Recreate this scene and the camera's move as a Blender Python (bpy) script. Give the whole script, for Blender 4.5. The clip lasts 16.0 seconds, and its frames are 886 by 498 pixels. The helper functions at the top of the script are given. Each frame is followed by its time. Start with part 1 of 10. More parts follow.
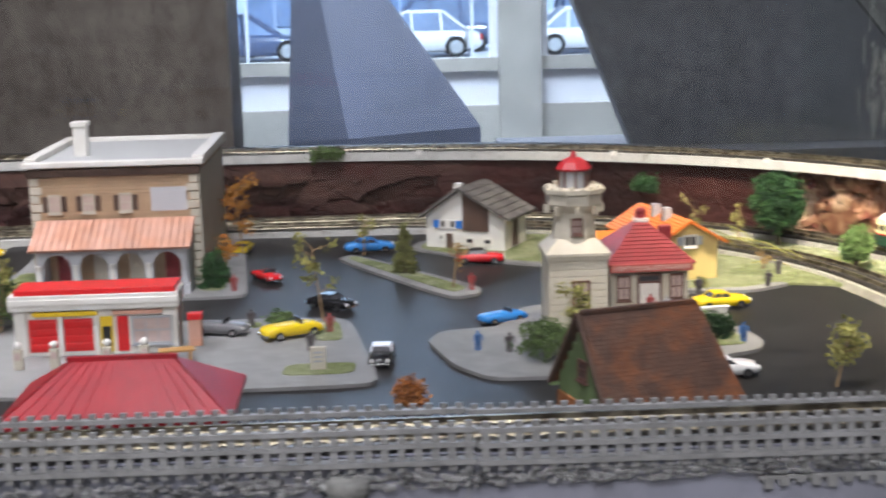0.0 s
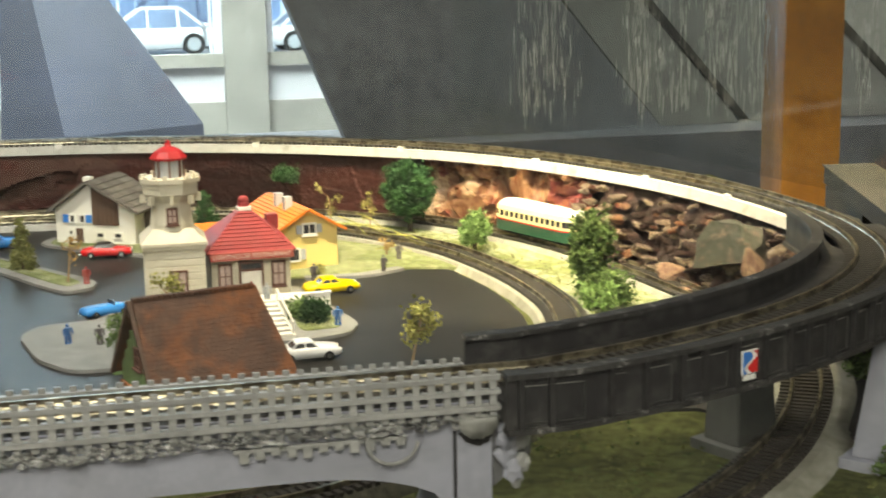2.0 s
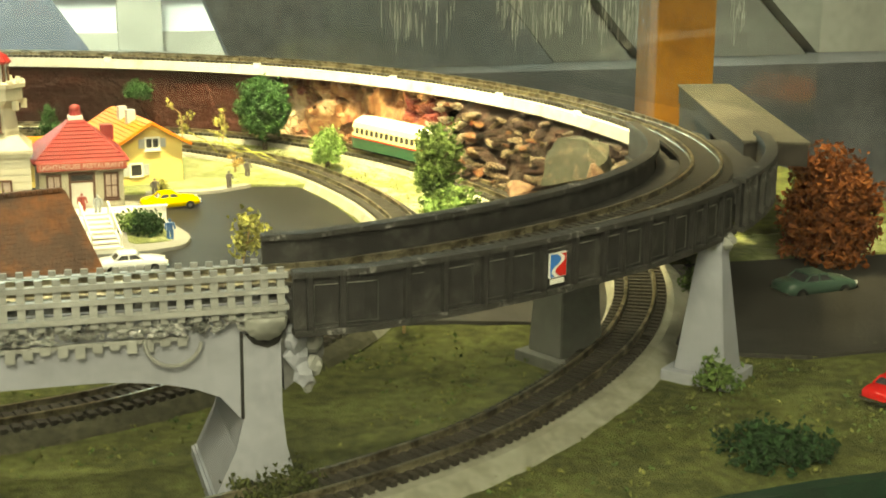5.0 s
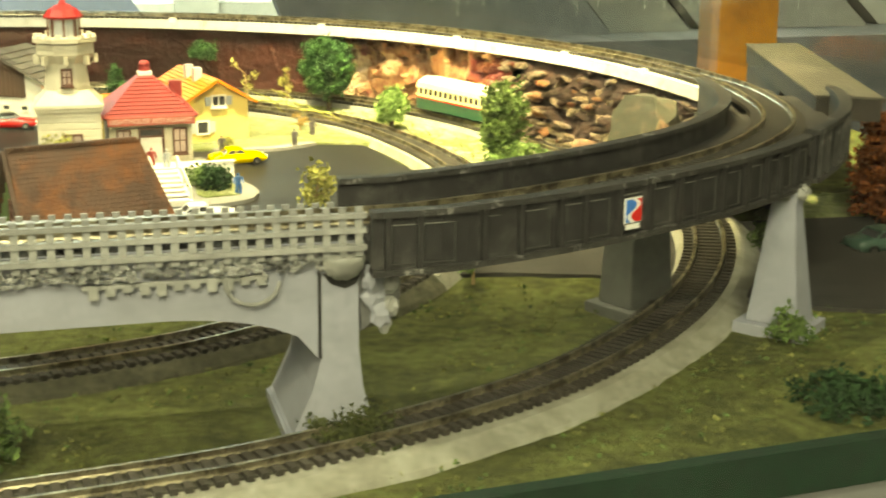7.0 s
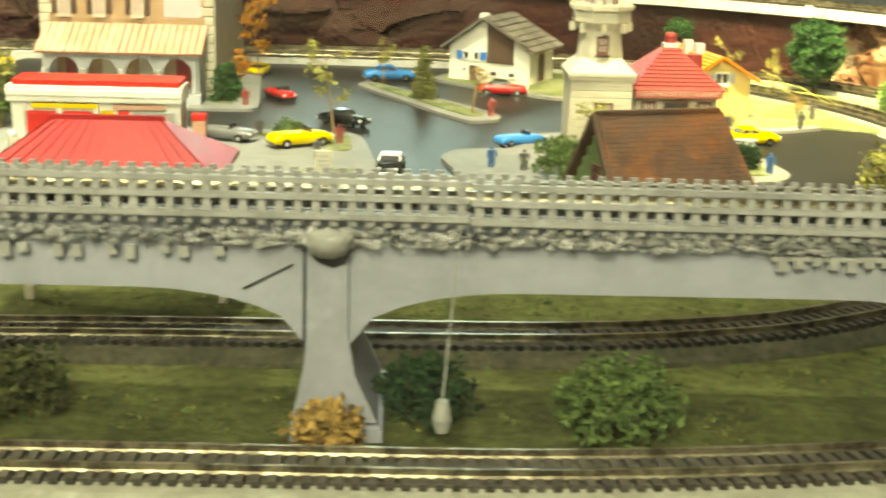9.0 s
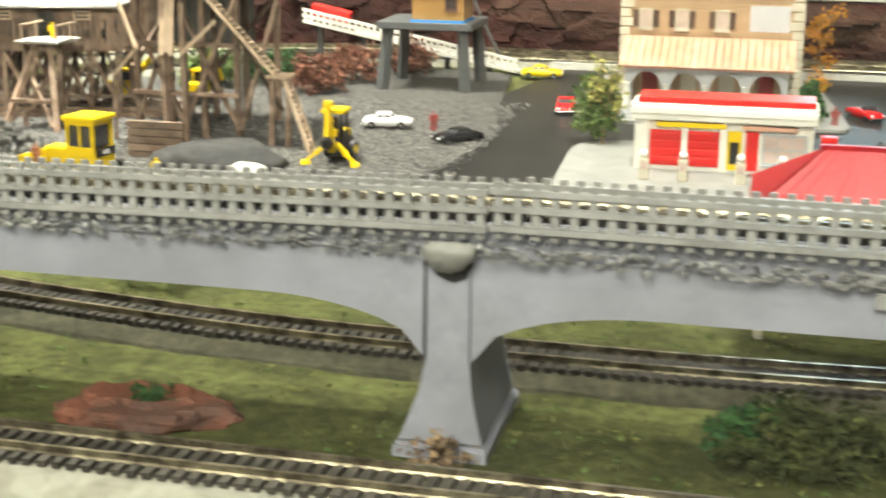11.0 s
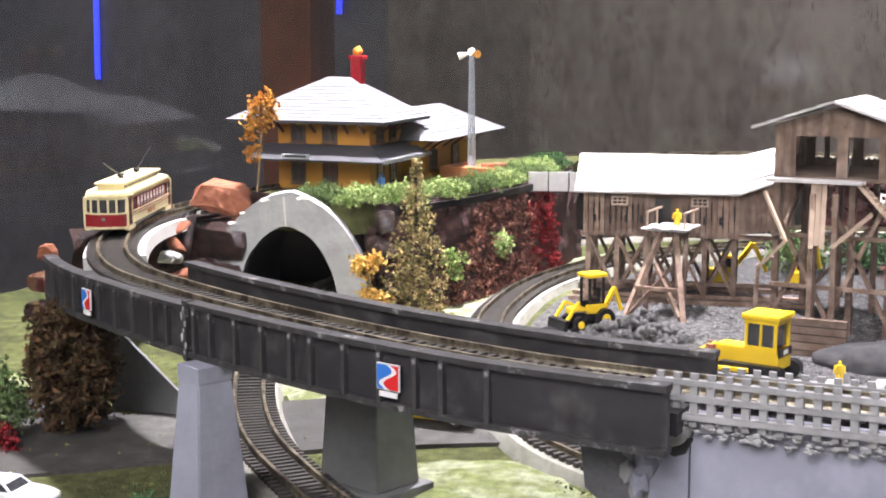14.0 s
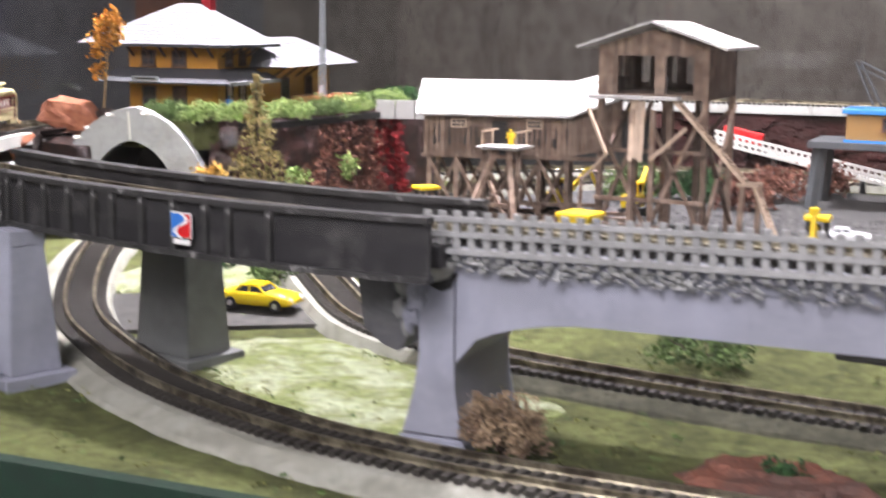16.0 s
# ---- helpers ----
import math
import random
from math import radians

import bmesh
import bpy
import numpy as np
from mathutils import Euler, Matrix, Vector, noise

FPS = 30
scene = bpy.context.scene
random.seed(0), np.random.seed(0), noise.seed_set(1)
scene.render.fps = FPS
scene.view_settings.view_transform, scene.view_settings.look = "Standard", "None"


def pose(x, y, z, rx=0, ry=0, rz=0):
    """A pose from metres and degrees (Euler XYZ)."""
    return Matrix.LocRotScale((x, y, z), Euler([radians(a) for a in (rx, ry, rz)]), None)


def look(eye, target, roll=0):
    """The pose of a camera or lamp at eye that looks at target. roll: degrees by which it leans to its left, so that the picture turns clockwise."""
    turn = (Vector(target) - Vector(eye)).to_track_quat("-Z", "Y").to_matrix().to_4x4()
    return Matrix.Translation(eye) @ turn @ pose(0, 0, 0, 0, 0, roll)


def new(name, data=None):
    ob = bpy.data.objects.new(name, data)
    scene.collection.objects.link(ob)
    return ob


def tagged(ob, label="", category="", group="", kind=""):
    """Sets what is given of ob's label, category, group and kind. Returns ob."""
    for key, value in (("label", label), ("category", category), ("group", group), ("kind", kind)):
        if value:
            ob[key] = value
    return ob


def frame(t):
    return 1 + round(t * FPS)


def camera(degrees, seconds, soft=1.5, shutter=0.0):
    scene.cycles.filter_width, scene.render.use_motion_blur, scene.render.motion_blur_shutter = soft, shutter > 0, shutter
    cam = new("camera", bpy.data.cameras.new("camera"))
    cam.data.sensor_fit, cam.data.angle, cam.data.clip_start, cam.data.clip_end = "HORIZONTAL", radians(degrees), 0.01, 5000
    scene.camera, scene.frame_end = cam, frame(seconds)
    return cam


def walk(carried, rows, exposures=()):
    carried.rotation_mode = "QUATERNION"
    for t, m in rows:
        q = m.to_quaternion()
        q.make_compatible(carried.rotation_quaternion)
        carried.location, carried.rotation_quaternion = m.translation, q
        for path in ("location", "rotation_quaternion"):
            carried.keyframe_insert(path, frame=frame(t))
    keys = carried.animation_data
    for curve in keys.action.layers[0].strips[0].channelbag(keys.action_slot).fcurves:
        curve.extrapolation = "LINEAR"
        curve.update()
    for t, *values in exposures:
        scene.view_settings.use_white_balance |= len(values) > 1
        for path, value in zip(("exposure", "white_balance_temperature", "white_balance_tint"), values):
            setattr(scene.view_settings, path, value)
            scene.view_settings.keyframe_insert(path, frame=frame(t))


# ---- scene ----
S = 0.1  # the plan below is drawn in decimetres: model railway, gauge 16.5 mm
cam = camera(35.3, 16.0, 1.8, 0.4)
PATH = [
    (0, (1.499, -5.038, 2.61), (1.594, -3.075, 2.236), -1.4),
    (0.5, (1.808, -5.131, 2.636), (2.044, -3.181, 2.26), -1.9),
    (1, (2.12, -5.148, 2.595), (2.433, -3.21, 2.215), -1.9),
    (1.5, (2.313, -5.201, 2.577), (2.697, -3.275, 2.196), -1.4),
    (2, (2.553, -5.239, 2.529), (3.003, -3.329, 2.144), -1.0),
    (2.5, (2.782, -5.199, 2.473), (3.292, -3.307, 2.072), -0.7),
    (3, (2.925, -5.075, 2.418), (3.471, -3.198, 1.996), -0.3),
    (3.5, (2.933, -5.005, 2.378), (3.495, -3.136, 1.943), 0.0),
    (4, (2.973, -5.034, 2.345), (3.554, -3.173, 1.899), 0.3),
    (6.5, (3.051, -5.213, 2.218), (3.602, -3.356, 1.72), 0.5),
    (7, (2.929, -5.142, 2.174), (3.434, -3.274, 1.668), 0.3),
    (7.5, (2.767, -4.984, 2.104), (3.192, -3.099, 1.589), 0.2),
    (8, (2.474, -4.893, 2.07), (2.801, -2.99, 1.548), 0.5),
    (8.5, (1.99, -4.829, 2.079), (2.135, -2.907, 1.545), 0.3),
    (8.7, (1.851, -4.814, 2.054), (1.957, -2.889, 1.523), 0.8),
    (10.8, (0.025, -4.4, 2.021), (-0.376, -2.517, 1.478), 0.9),
    (11, (-0.158, -4.449, 2.03), (-0.606, -2.574, 1.497), 0.4),
    (11.5, (-0.652, -4.445, 1.998), (-1.191, -2.588, 1.487), 0.3),
    (12, (-1.166, -4.581, 2.072), (-1.778, -2.744, 1.573), 0.3),
    (12.5, (-1.586, -4.686, 2.133), (-2.289, -2.875, 1.657), 0.1),
    (13, (-1.922, -4.673, 2.214), (-2.732, -2.89, 1.804), -0.3),
    (13.5, (-2.11, -4.719, 2.24), (-3.017, -2.972, 1.888), -0.5),
    (14, (-2.167, -4.73, 2.199), (-3.096, -2.987, 1.885), -0.2),
    (14.5, (-2.18, -4.808, 2.172), (-3.098, -3.055, 1.876), 0.2),
    (15, (-2.094, -4.902, 2.101), (-2.988, -3.137, 1.809), 0.4),
    (15.5, (-1.935, -4.933, 1.979), (-2.79, -3.152, 1.67), 0.8),
    (16, (-1.521, -4.934, 1.714), (-2.327, -3.133, 1.387), 0.7),
]
LIGHT = [(0.0, -0.53, 6000, 20), (1.5, -0.23, 6250, 16), (2.0, -0.18, 7250, 5), (2.5, 0.0, 8100, -3), (4.0, 0.22, 9600, -12), (6.5, 0.49, 10900, -14), (8.7, 0.53, 10300, -14), (10.8, 0.47, 7600, -1), (11.5, 0.47, 6550, 9), (12.5, 0.52, 5950, 19), (13.5, 0.3, 6100, 23), (16.0, 0.3, 6100, 24)]
walk(cam, [(t, look(Vector(eye) * S, Vector(target) * S, roll)) for t, eye, target, roll in PATH], LIGHT)

# ---- world and lamps ----
world = bpy.data.worlds.new("street_sky")
scene.world = world
world.use_nodes = True
wn = world.node_tree
sky = wn.nodes.new("ShaderNodeTexSky")
sky.sky_type, sky.sun_disc = "NISHITA", False
sky.sun_elevation, sky.sun_rotation = radians(38), radians(200)
wn.nodes["Background"].inputs["Strength"].default_value = 0.15
wn.links.new(sky.outputs["Color"], wn.nodes["Background"].inputs["Color"])


def lamp(name, eye, target, watts, size, colour, spread=180, kind="AREA"):
    data = bpy.data.lights.new(name, kind)
    data.energy, data.color = watts, colour
    if kind == "AREA":
        data.shape, data.size, data.spread = "DISK", size * S, radians(spread)
    elif kind == "SPOT":
        data.spot_size, data.spot_blend, data.shadow_soft_size = radians(spread), 0.6, size * S
    ob = new(name, data)
    ob.matrix_world = look(Vector(eye) * S, Vector(target) * S)
    return ob


sun = bpy.data.lights.new("sun", "SUN")
sun.energy, sun.angle, sun.color = 12.0, radians(0.5), (0.80, 0.91, 1.0)
new("sun", sun).rotation_euler = (radians(52), 0, radians(20))
WARM, WHITE = (1.0, 0.84, 0.58), (1.0, 0.95, 0.9)
lamp("case_lamp_right", (4.2, 2.8, 9.6), (6.8, 6.3, 0.4), 7.3, 0.9, WARM, 58)
lamp("case_lamp_middle", (0.3, 1.6, 12), (0.9, 6.6, 0), 6.5, 0.9, WHITE, 100)
lamp("case_lamp_left", (-7.2, 5.2, 13), (-6.9, 4.7, 0), 13, 0.9, WHITE, 68)
# unseen wide fill standing in for the room's general light
lamp("room_fill", (-3, -16, 14), (-1, 2, 0), 40, 14, (1.0, 0.95, 0.88), 160)
# unseen fill that lights the wall whose reflection hazes the front glass
lamp("rear_wall_fill", (0, -42, 37), (0, -58, 0), 260, 20, (1.0, 0.96, 0.92), 170)
# next three: unseen fill lights without fixtures, added to brighten the hall
lamp("hall_fill", (0, 55, 38), (2, 62, 0), 520, 25, (0.86, 0.93, 1.0), 104)
lamp("hall_fill_left", (-34, 10, 38), (-34, 24, 0), 42, 20, WHITE, 100)
lamp("hall_fill_front", (26, 26, 38), (26, 42, 0), 85, 20, (0.9, 0.95, 1.0), 80)
lamp("window_light", (-5, 79, 12), (-5, 40, 4), 220, 40, (0.62, 0.8, 1.0), 170)


# ---- materials ----
def mat(name, col, rough=0.6, metal=0.0, var=0.25, scale=120.0, bump=0.15, tint=None, tint_scale=None, tint_cut=0.5, spec=0.4, rand=0.0, dist=0.002):
    """Procedural surface: two scales of noise in the colour, a second tint in patches, fine relief."""
    m = bpy.data.materials.new(name)
    m.use_nodes = True
    nt = m.node_tree
    n, ln = nt.nodes, nt.links
    bsdf = n["Principled BSDF"]
    bsdf.inputs["Roughness"].default_value, bsdf.inputs["Metallic"].default_value = rough, metal
    bsdf.inputs["Specular IOR Level"].default_value = spec
    tc = n.new("ShaderNodeTexCoord")
    big, small = n.new("ShaderNodeTexNoise"), n.new("ShaderNodeTexNoise")
    big.inputs["Scale"].default_value, big.inputs["Detail"].default_value = scale, 5
    small.inputs["Scale"].default_value, small.inputs["Detail"].default_value = scale * 7, 3
    for t in (big, small):
        ln.new(tc.outputs["Object"], t.inputs["Vector"])
    add = n.new("ShaderNodeMath")
    add.operation = "ADD"
    ln.new(big.outputs["Fac"], add.inputs[0])
    ln.new(small.outputs["Fac"], add.inputs[1])
    ramp = n.new("ShaderNodeMapRange")
    ramp.inputs[1].default_value, ramp.inputs[2].default_value = 0.7, 1.3
    ramp.inputs[3].default_value, ramp.inputs[4].default_value = 1 - var, 1 + var
    ln.new(add.outputs[0], ramp.inputs[0])
    last = None
    if tint:
        patch, cut = n.new("ShaderNodeTexNoise"), n.new("ShaderNodeMapRange")
        patch.inputs["Scale"].default_value, patch.inputs["Detail"].default_value = tint_scale or scale * 0.5, 6
        patch.inputs["Roughness"].default_value = 0.65
        ln.new(tc.outputs["Object"], patch.inputs["Vector"])
        cut.inputs[1].default_value, cut.inputs[2].default_value = tint_cut - 0.08, tint_cut + 0.08
        ln.new(patch.outputs["Fac"], cut.inputs[0])
        mix = n.new("ShaderNodeMix")
        mix.data_type = "RGBA"
        mix.inputs["A"].default_value, mix.inputs["B"].default_value = (*col, 1), (*tint, 1)
        ln.new(cut.outputs[0], mix.inputs["Factor"])
        last = mix.outputs["Result"]
    mul = n.new("ShaderNodeVectorMath")
    mul.operation = "SCALE"
    if last:
        ln.new(last, mul.inputs[0])
    else:
        mul.inputs[0].default_value = col
    out = ramp.outputs[0]
    if rand:
        info, rr, mm = n.new("ShaderNodeObjectInfo"), n.new("ShaderNodeMapRange"), n.new("ShaderNodeMath")
        rr.inputs[3].default_value, rr.inputs[4].default_value = 1 - rand, 1 + rand
        mm.operation = "MULTIPLY"
        ln.new(info.outputs["Random"], rr.inputs[0])
        ln.new(rr.outputs[0], mm.inputs[0])
        ln.new(out, mm.inputs[1])
        out = mm.outputs[0]
    ln.new(out, mul.inputs["Scale"])
    ln.new(mul.outputs[0], bsdf.inputs["Base Color"])
    if bump:
        b = n.new("ShaderNodeBump")
        b.inputs["Strength"].default_value, b.inputs["Distance"].default_value = bump, dist
        ln.new(add.outputs[0], b.inputs["Height"])
        ln.new(b.outputs[0], bsdf.inputs["Normal"])
    return m


def rock_mat(name, stops, scale, stretch_, rough, spec=0.45):
    """Painted plaster rock: patches of several tones, a fine grain and a varnished gloss."""
    m = bpy.data.materials.new(name)
    m.use_nodes = True
    n, ln = m.node_tree.nodes, m.node_tree.links
    bsdf = n["Principled BSDF"]
    tc, mp, warp, vor, fine, grain = (n.new("ShaderNode" + k) for k in ("TexCoord", "Mapping", "TexNoise", "TexVoronoi", "TexNoise", "TexNoise"))
    mp.inputs["Scale"].default_value = stretch_
    ln.new(tc.outputs["Object"], mp.inputs["Vector"])
    warp.inputs["Scale"].default_value, warp.inputs["Detail"].default_value = scale * 1.5, 5
    ln.new(mp.outputs[0], warp.inputs["Vector"])
    shift, away = n.new("ShaderNodeVectorMath"), n.new("ShaderNodeVectorMath")
    shift.operation, away.operation = "SCALE", "ADD"
    shift.inputs["Scale"].default_value = 1.1 / scale
    ln.new(warp.outputs["Color"], shift.inputs[0])
    ln.new(shift.outputs[0], away.inputs[0])
    ln.new(mp.outputs[0], away.inputs[1])
    vor.inputs["Scale"].default_value = scale
    ln.new(away.outputs[0], vor.inputs["Vector"])
    cell = n.new("ShaderNodeSeparateColor")
    ln.new(vor.outputs["Color"], cell.inputs[0])
    fine.inputs["Scale"].default_value, fine.inputs["Detail"].default_value, fine.inputs["Roughness"].default_value = scale * 3, 8, 0.7
    ln.new(mp.outputs[0], fine.inputs["Vector"])
    mix, ramp = n.new("ShaderNodeMix"), n.new("ShaderNodeValToRGB")
    mix.inputs["Factor"].default_value = 0.5
    ln.new(cell.outputs[0], mix.inputs["A"])
    spread = n.new("ShaderNodeMapRange")
    spread.inputs[1].default_value, spread.inputs[2].default_value = 0.3, 0.7
    ln.new(fine.outputs["Fac"], spread.inputs[0])
    ln.new(spread.outputs[0], mix.inputs["B"])
    while len(ramp.color_ramp.elements) < len(stops):
        ramp.color_ramp.elements.new(0.5)
    for e, (at_, col) in zip(ramp.color_ramp.elements, stops):
        e.position, e.color = at_, (*col, 1)
    ln.new(mix.outputs["Result"], ramp.inputs[0])
    ln.new(ramp.outputs[0], bsdf.inputs["Base Color"])
    bsdf.inputs["Roughness"].default_value, bsdf.inputs["Specular IOR Level"].default_value = rough, spec
    grain.inputs["Scale"].default_value, grain.inputs["Detail"].default_value, grain.inputs["Roughness"].default_value = scale * 9, 6, 0.65
    ln.new(tc.outputs["Object"], grain.inputs["Vector"])
    b = n.new("ShaderNodeBump")
    b.inputs["Strength"].default_value, b.inputs["Distance"].default_value = 0.9, 0.005
    ln.new(grain.outputs["Fac"], b.inputs["Height"])
    ln.new(b.outputs[0], bsdf.inputs["Normal"])
    return m


def stone_wall_mat(name, pale, dark):
    """Travertine: tall soft streaks, thin level veins and small dark specks."""
    m = bpy.data.materials.new(name)
    m.use_nodes = True
    n, ln = m.node_tree.nodes, m.node_tree.links
    bsdf = n["Principled BSDF"]
    tc = n.new("ShaderNodeTexCoord")
    facs = []
    for sc, stretch_ in ((1.0, (3.2, 3.2, 0.5)), (1.0, (0.7, 0.7, 9.0)), (1.0, (26, 26, 7)), (1.0, (90, 90, 60))):
        mp, t = n.new("ShaderNodeMapping"), n.new("ShaderNodeTexNoise")
        mp.inputs["Scale"].default_value = stretch_
        t.inputs["Scale"].default_value, t.inputs["Detail"].default_value, t.inputs["Roughness"].default_value = sc, 6, 0.6
        ln.new(tc.outputs["Object"], mp.inputs["Vector"])
        ln.new(mp.outputs[0], t.inputs["Vector"])
        facs.append(t.outputs["Fac"])
    total = facs[0]
    for f in facs[1:]:
        add = n.new("ShaderNodeMath")
        add.operation = "ADD"
        ln.new(total, add.inputs[0])
        ln.new(f, add.inputs[1])
        total = add.outputs[0]
    ramp = n.new("ShaderNodeMapRange")
    ramp.inputs[1].default_value, ramp.inputs[2].default_value = 1.72, 2.28
    ln.new(total, ramp.inputs[0])
    mix = n.new("ShaderNodeMix")
    mix.data_type = "RGBA"
    mix.inputs["A"].default_value, mix.inputs["B"].default_value = (*dark, 1), (*pale, 1)
    ln.new(ramp.outputs[0], mix.inputs["Factor"])
    ln.new(mix.outputs["Result"], bsdf.inputs["Base Color"])
    bsdf.inputs["Roughness"].default_value, bsdf.inputs["Specular IOR Level"].default_value = 0.55, 0.3
    return m


def glow(name, col, strength):
    m = bpy.data.materials.new(name)
    m.use_nodes = True
    b = m.node_tree.nodes["Principled BSDF"]
    b.inputs["Base Color"].default_value = (*col, 1)
    b.inputs["Emission Color"].default_value = (*col, 1)
    b.inputs["Emission Strength"].default_value = strength
    return m


def glass(name, rough=0.02, tint=(1, 1, 1)):
    m = bpy.data.materials.new(name)
    m.use_nodes = True
    nt = m.node_tree
    nt.nodes.remove(nt.nodes["Principled BSDF"])
    tr, gl, mx, fr = (nt.nodes.new("ShaderNode" + k) for k in ("BsdfTransparent", "BsdfGlossy", "MixShader", "LayerWeight"))
    power, ramp = nt.nodes.new("ShaderNodeMath"), nt.nodes.new("ShaderNodeMapRange")
    power.operation, power.inputs[1].default_value = "POWER", 5.0
    ramp.inputs[3].default_value, ramp.inputs[4].default_value = 0.036, 1.0
    tr.inputs["Color"].default_value = (*tint, 1)
    gl.inputs["Roughness"].default_value = rough
    nt.links.new(fr.outputs["Facing"], power.inputs[0])
    nt.links.new(power.outputs[0], ramp.inputs[0])
    nt.links.new(ramp.outputs[0], mx.inputs[0])
    nt.links.new(tr.outputs[0], mx.inputs[1])
    nt.links.new(gl.outputs[0], mx.inputs[2])
    nt.links.new(mx.outputs[0], nt.nodes["Material Output"].inputs["Surface"])
    return m


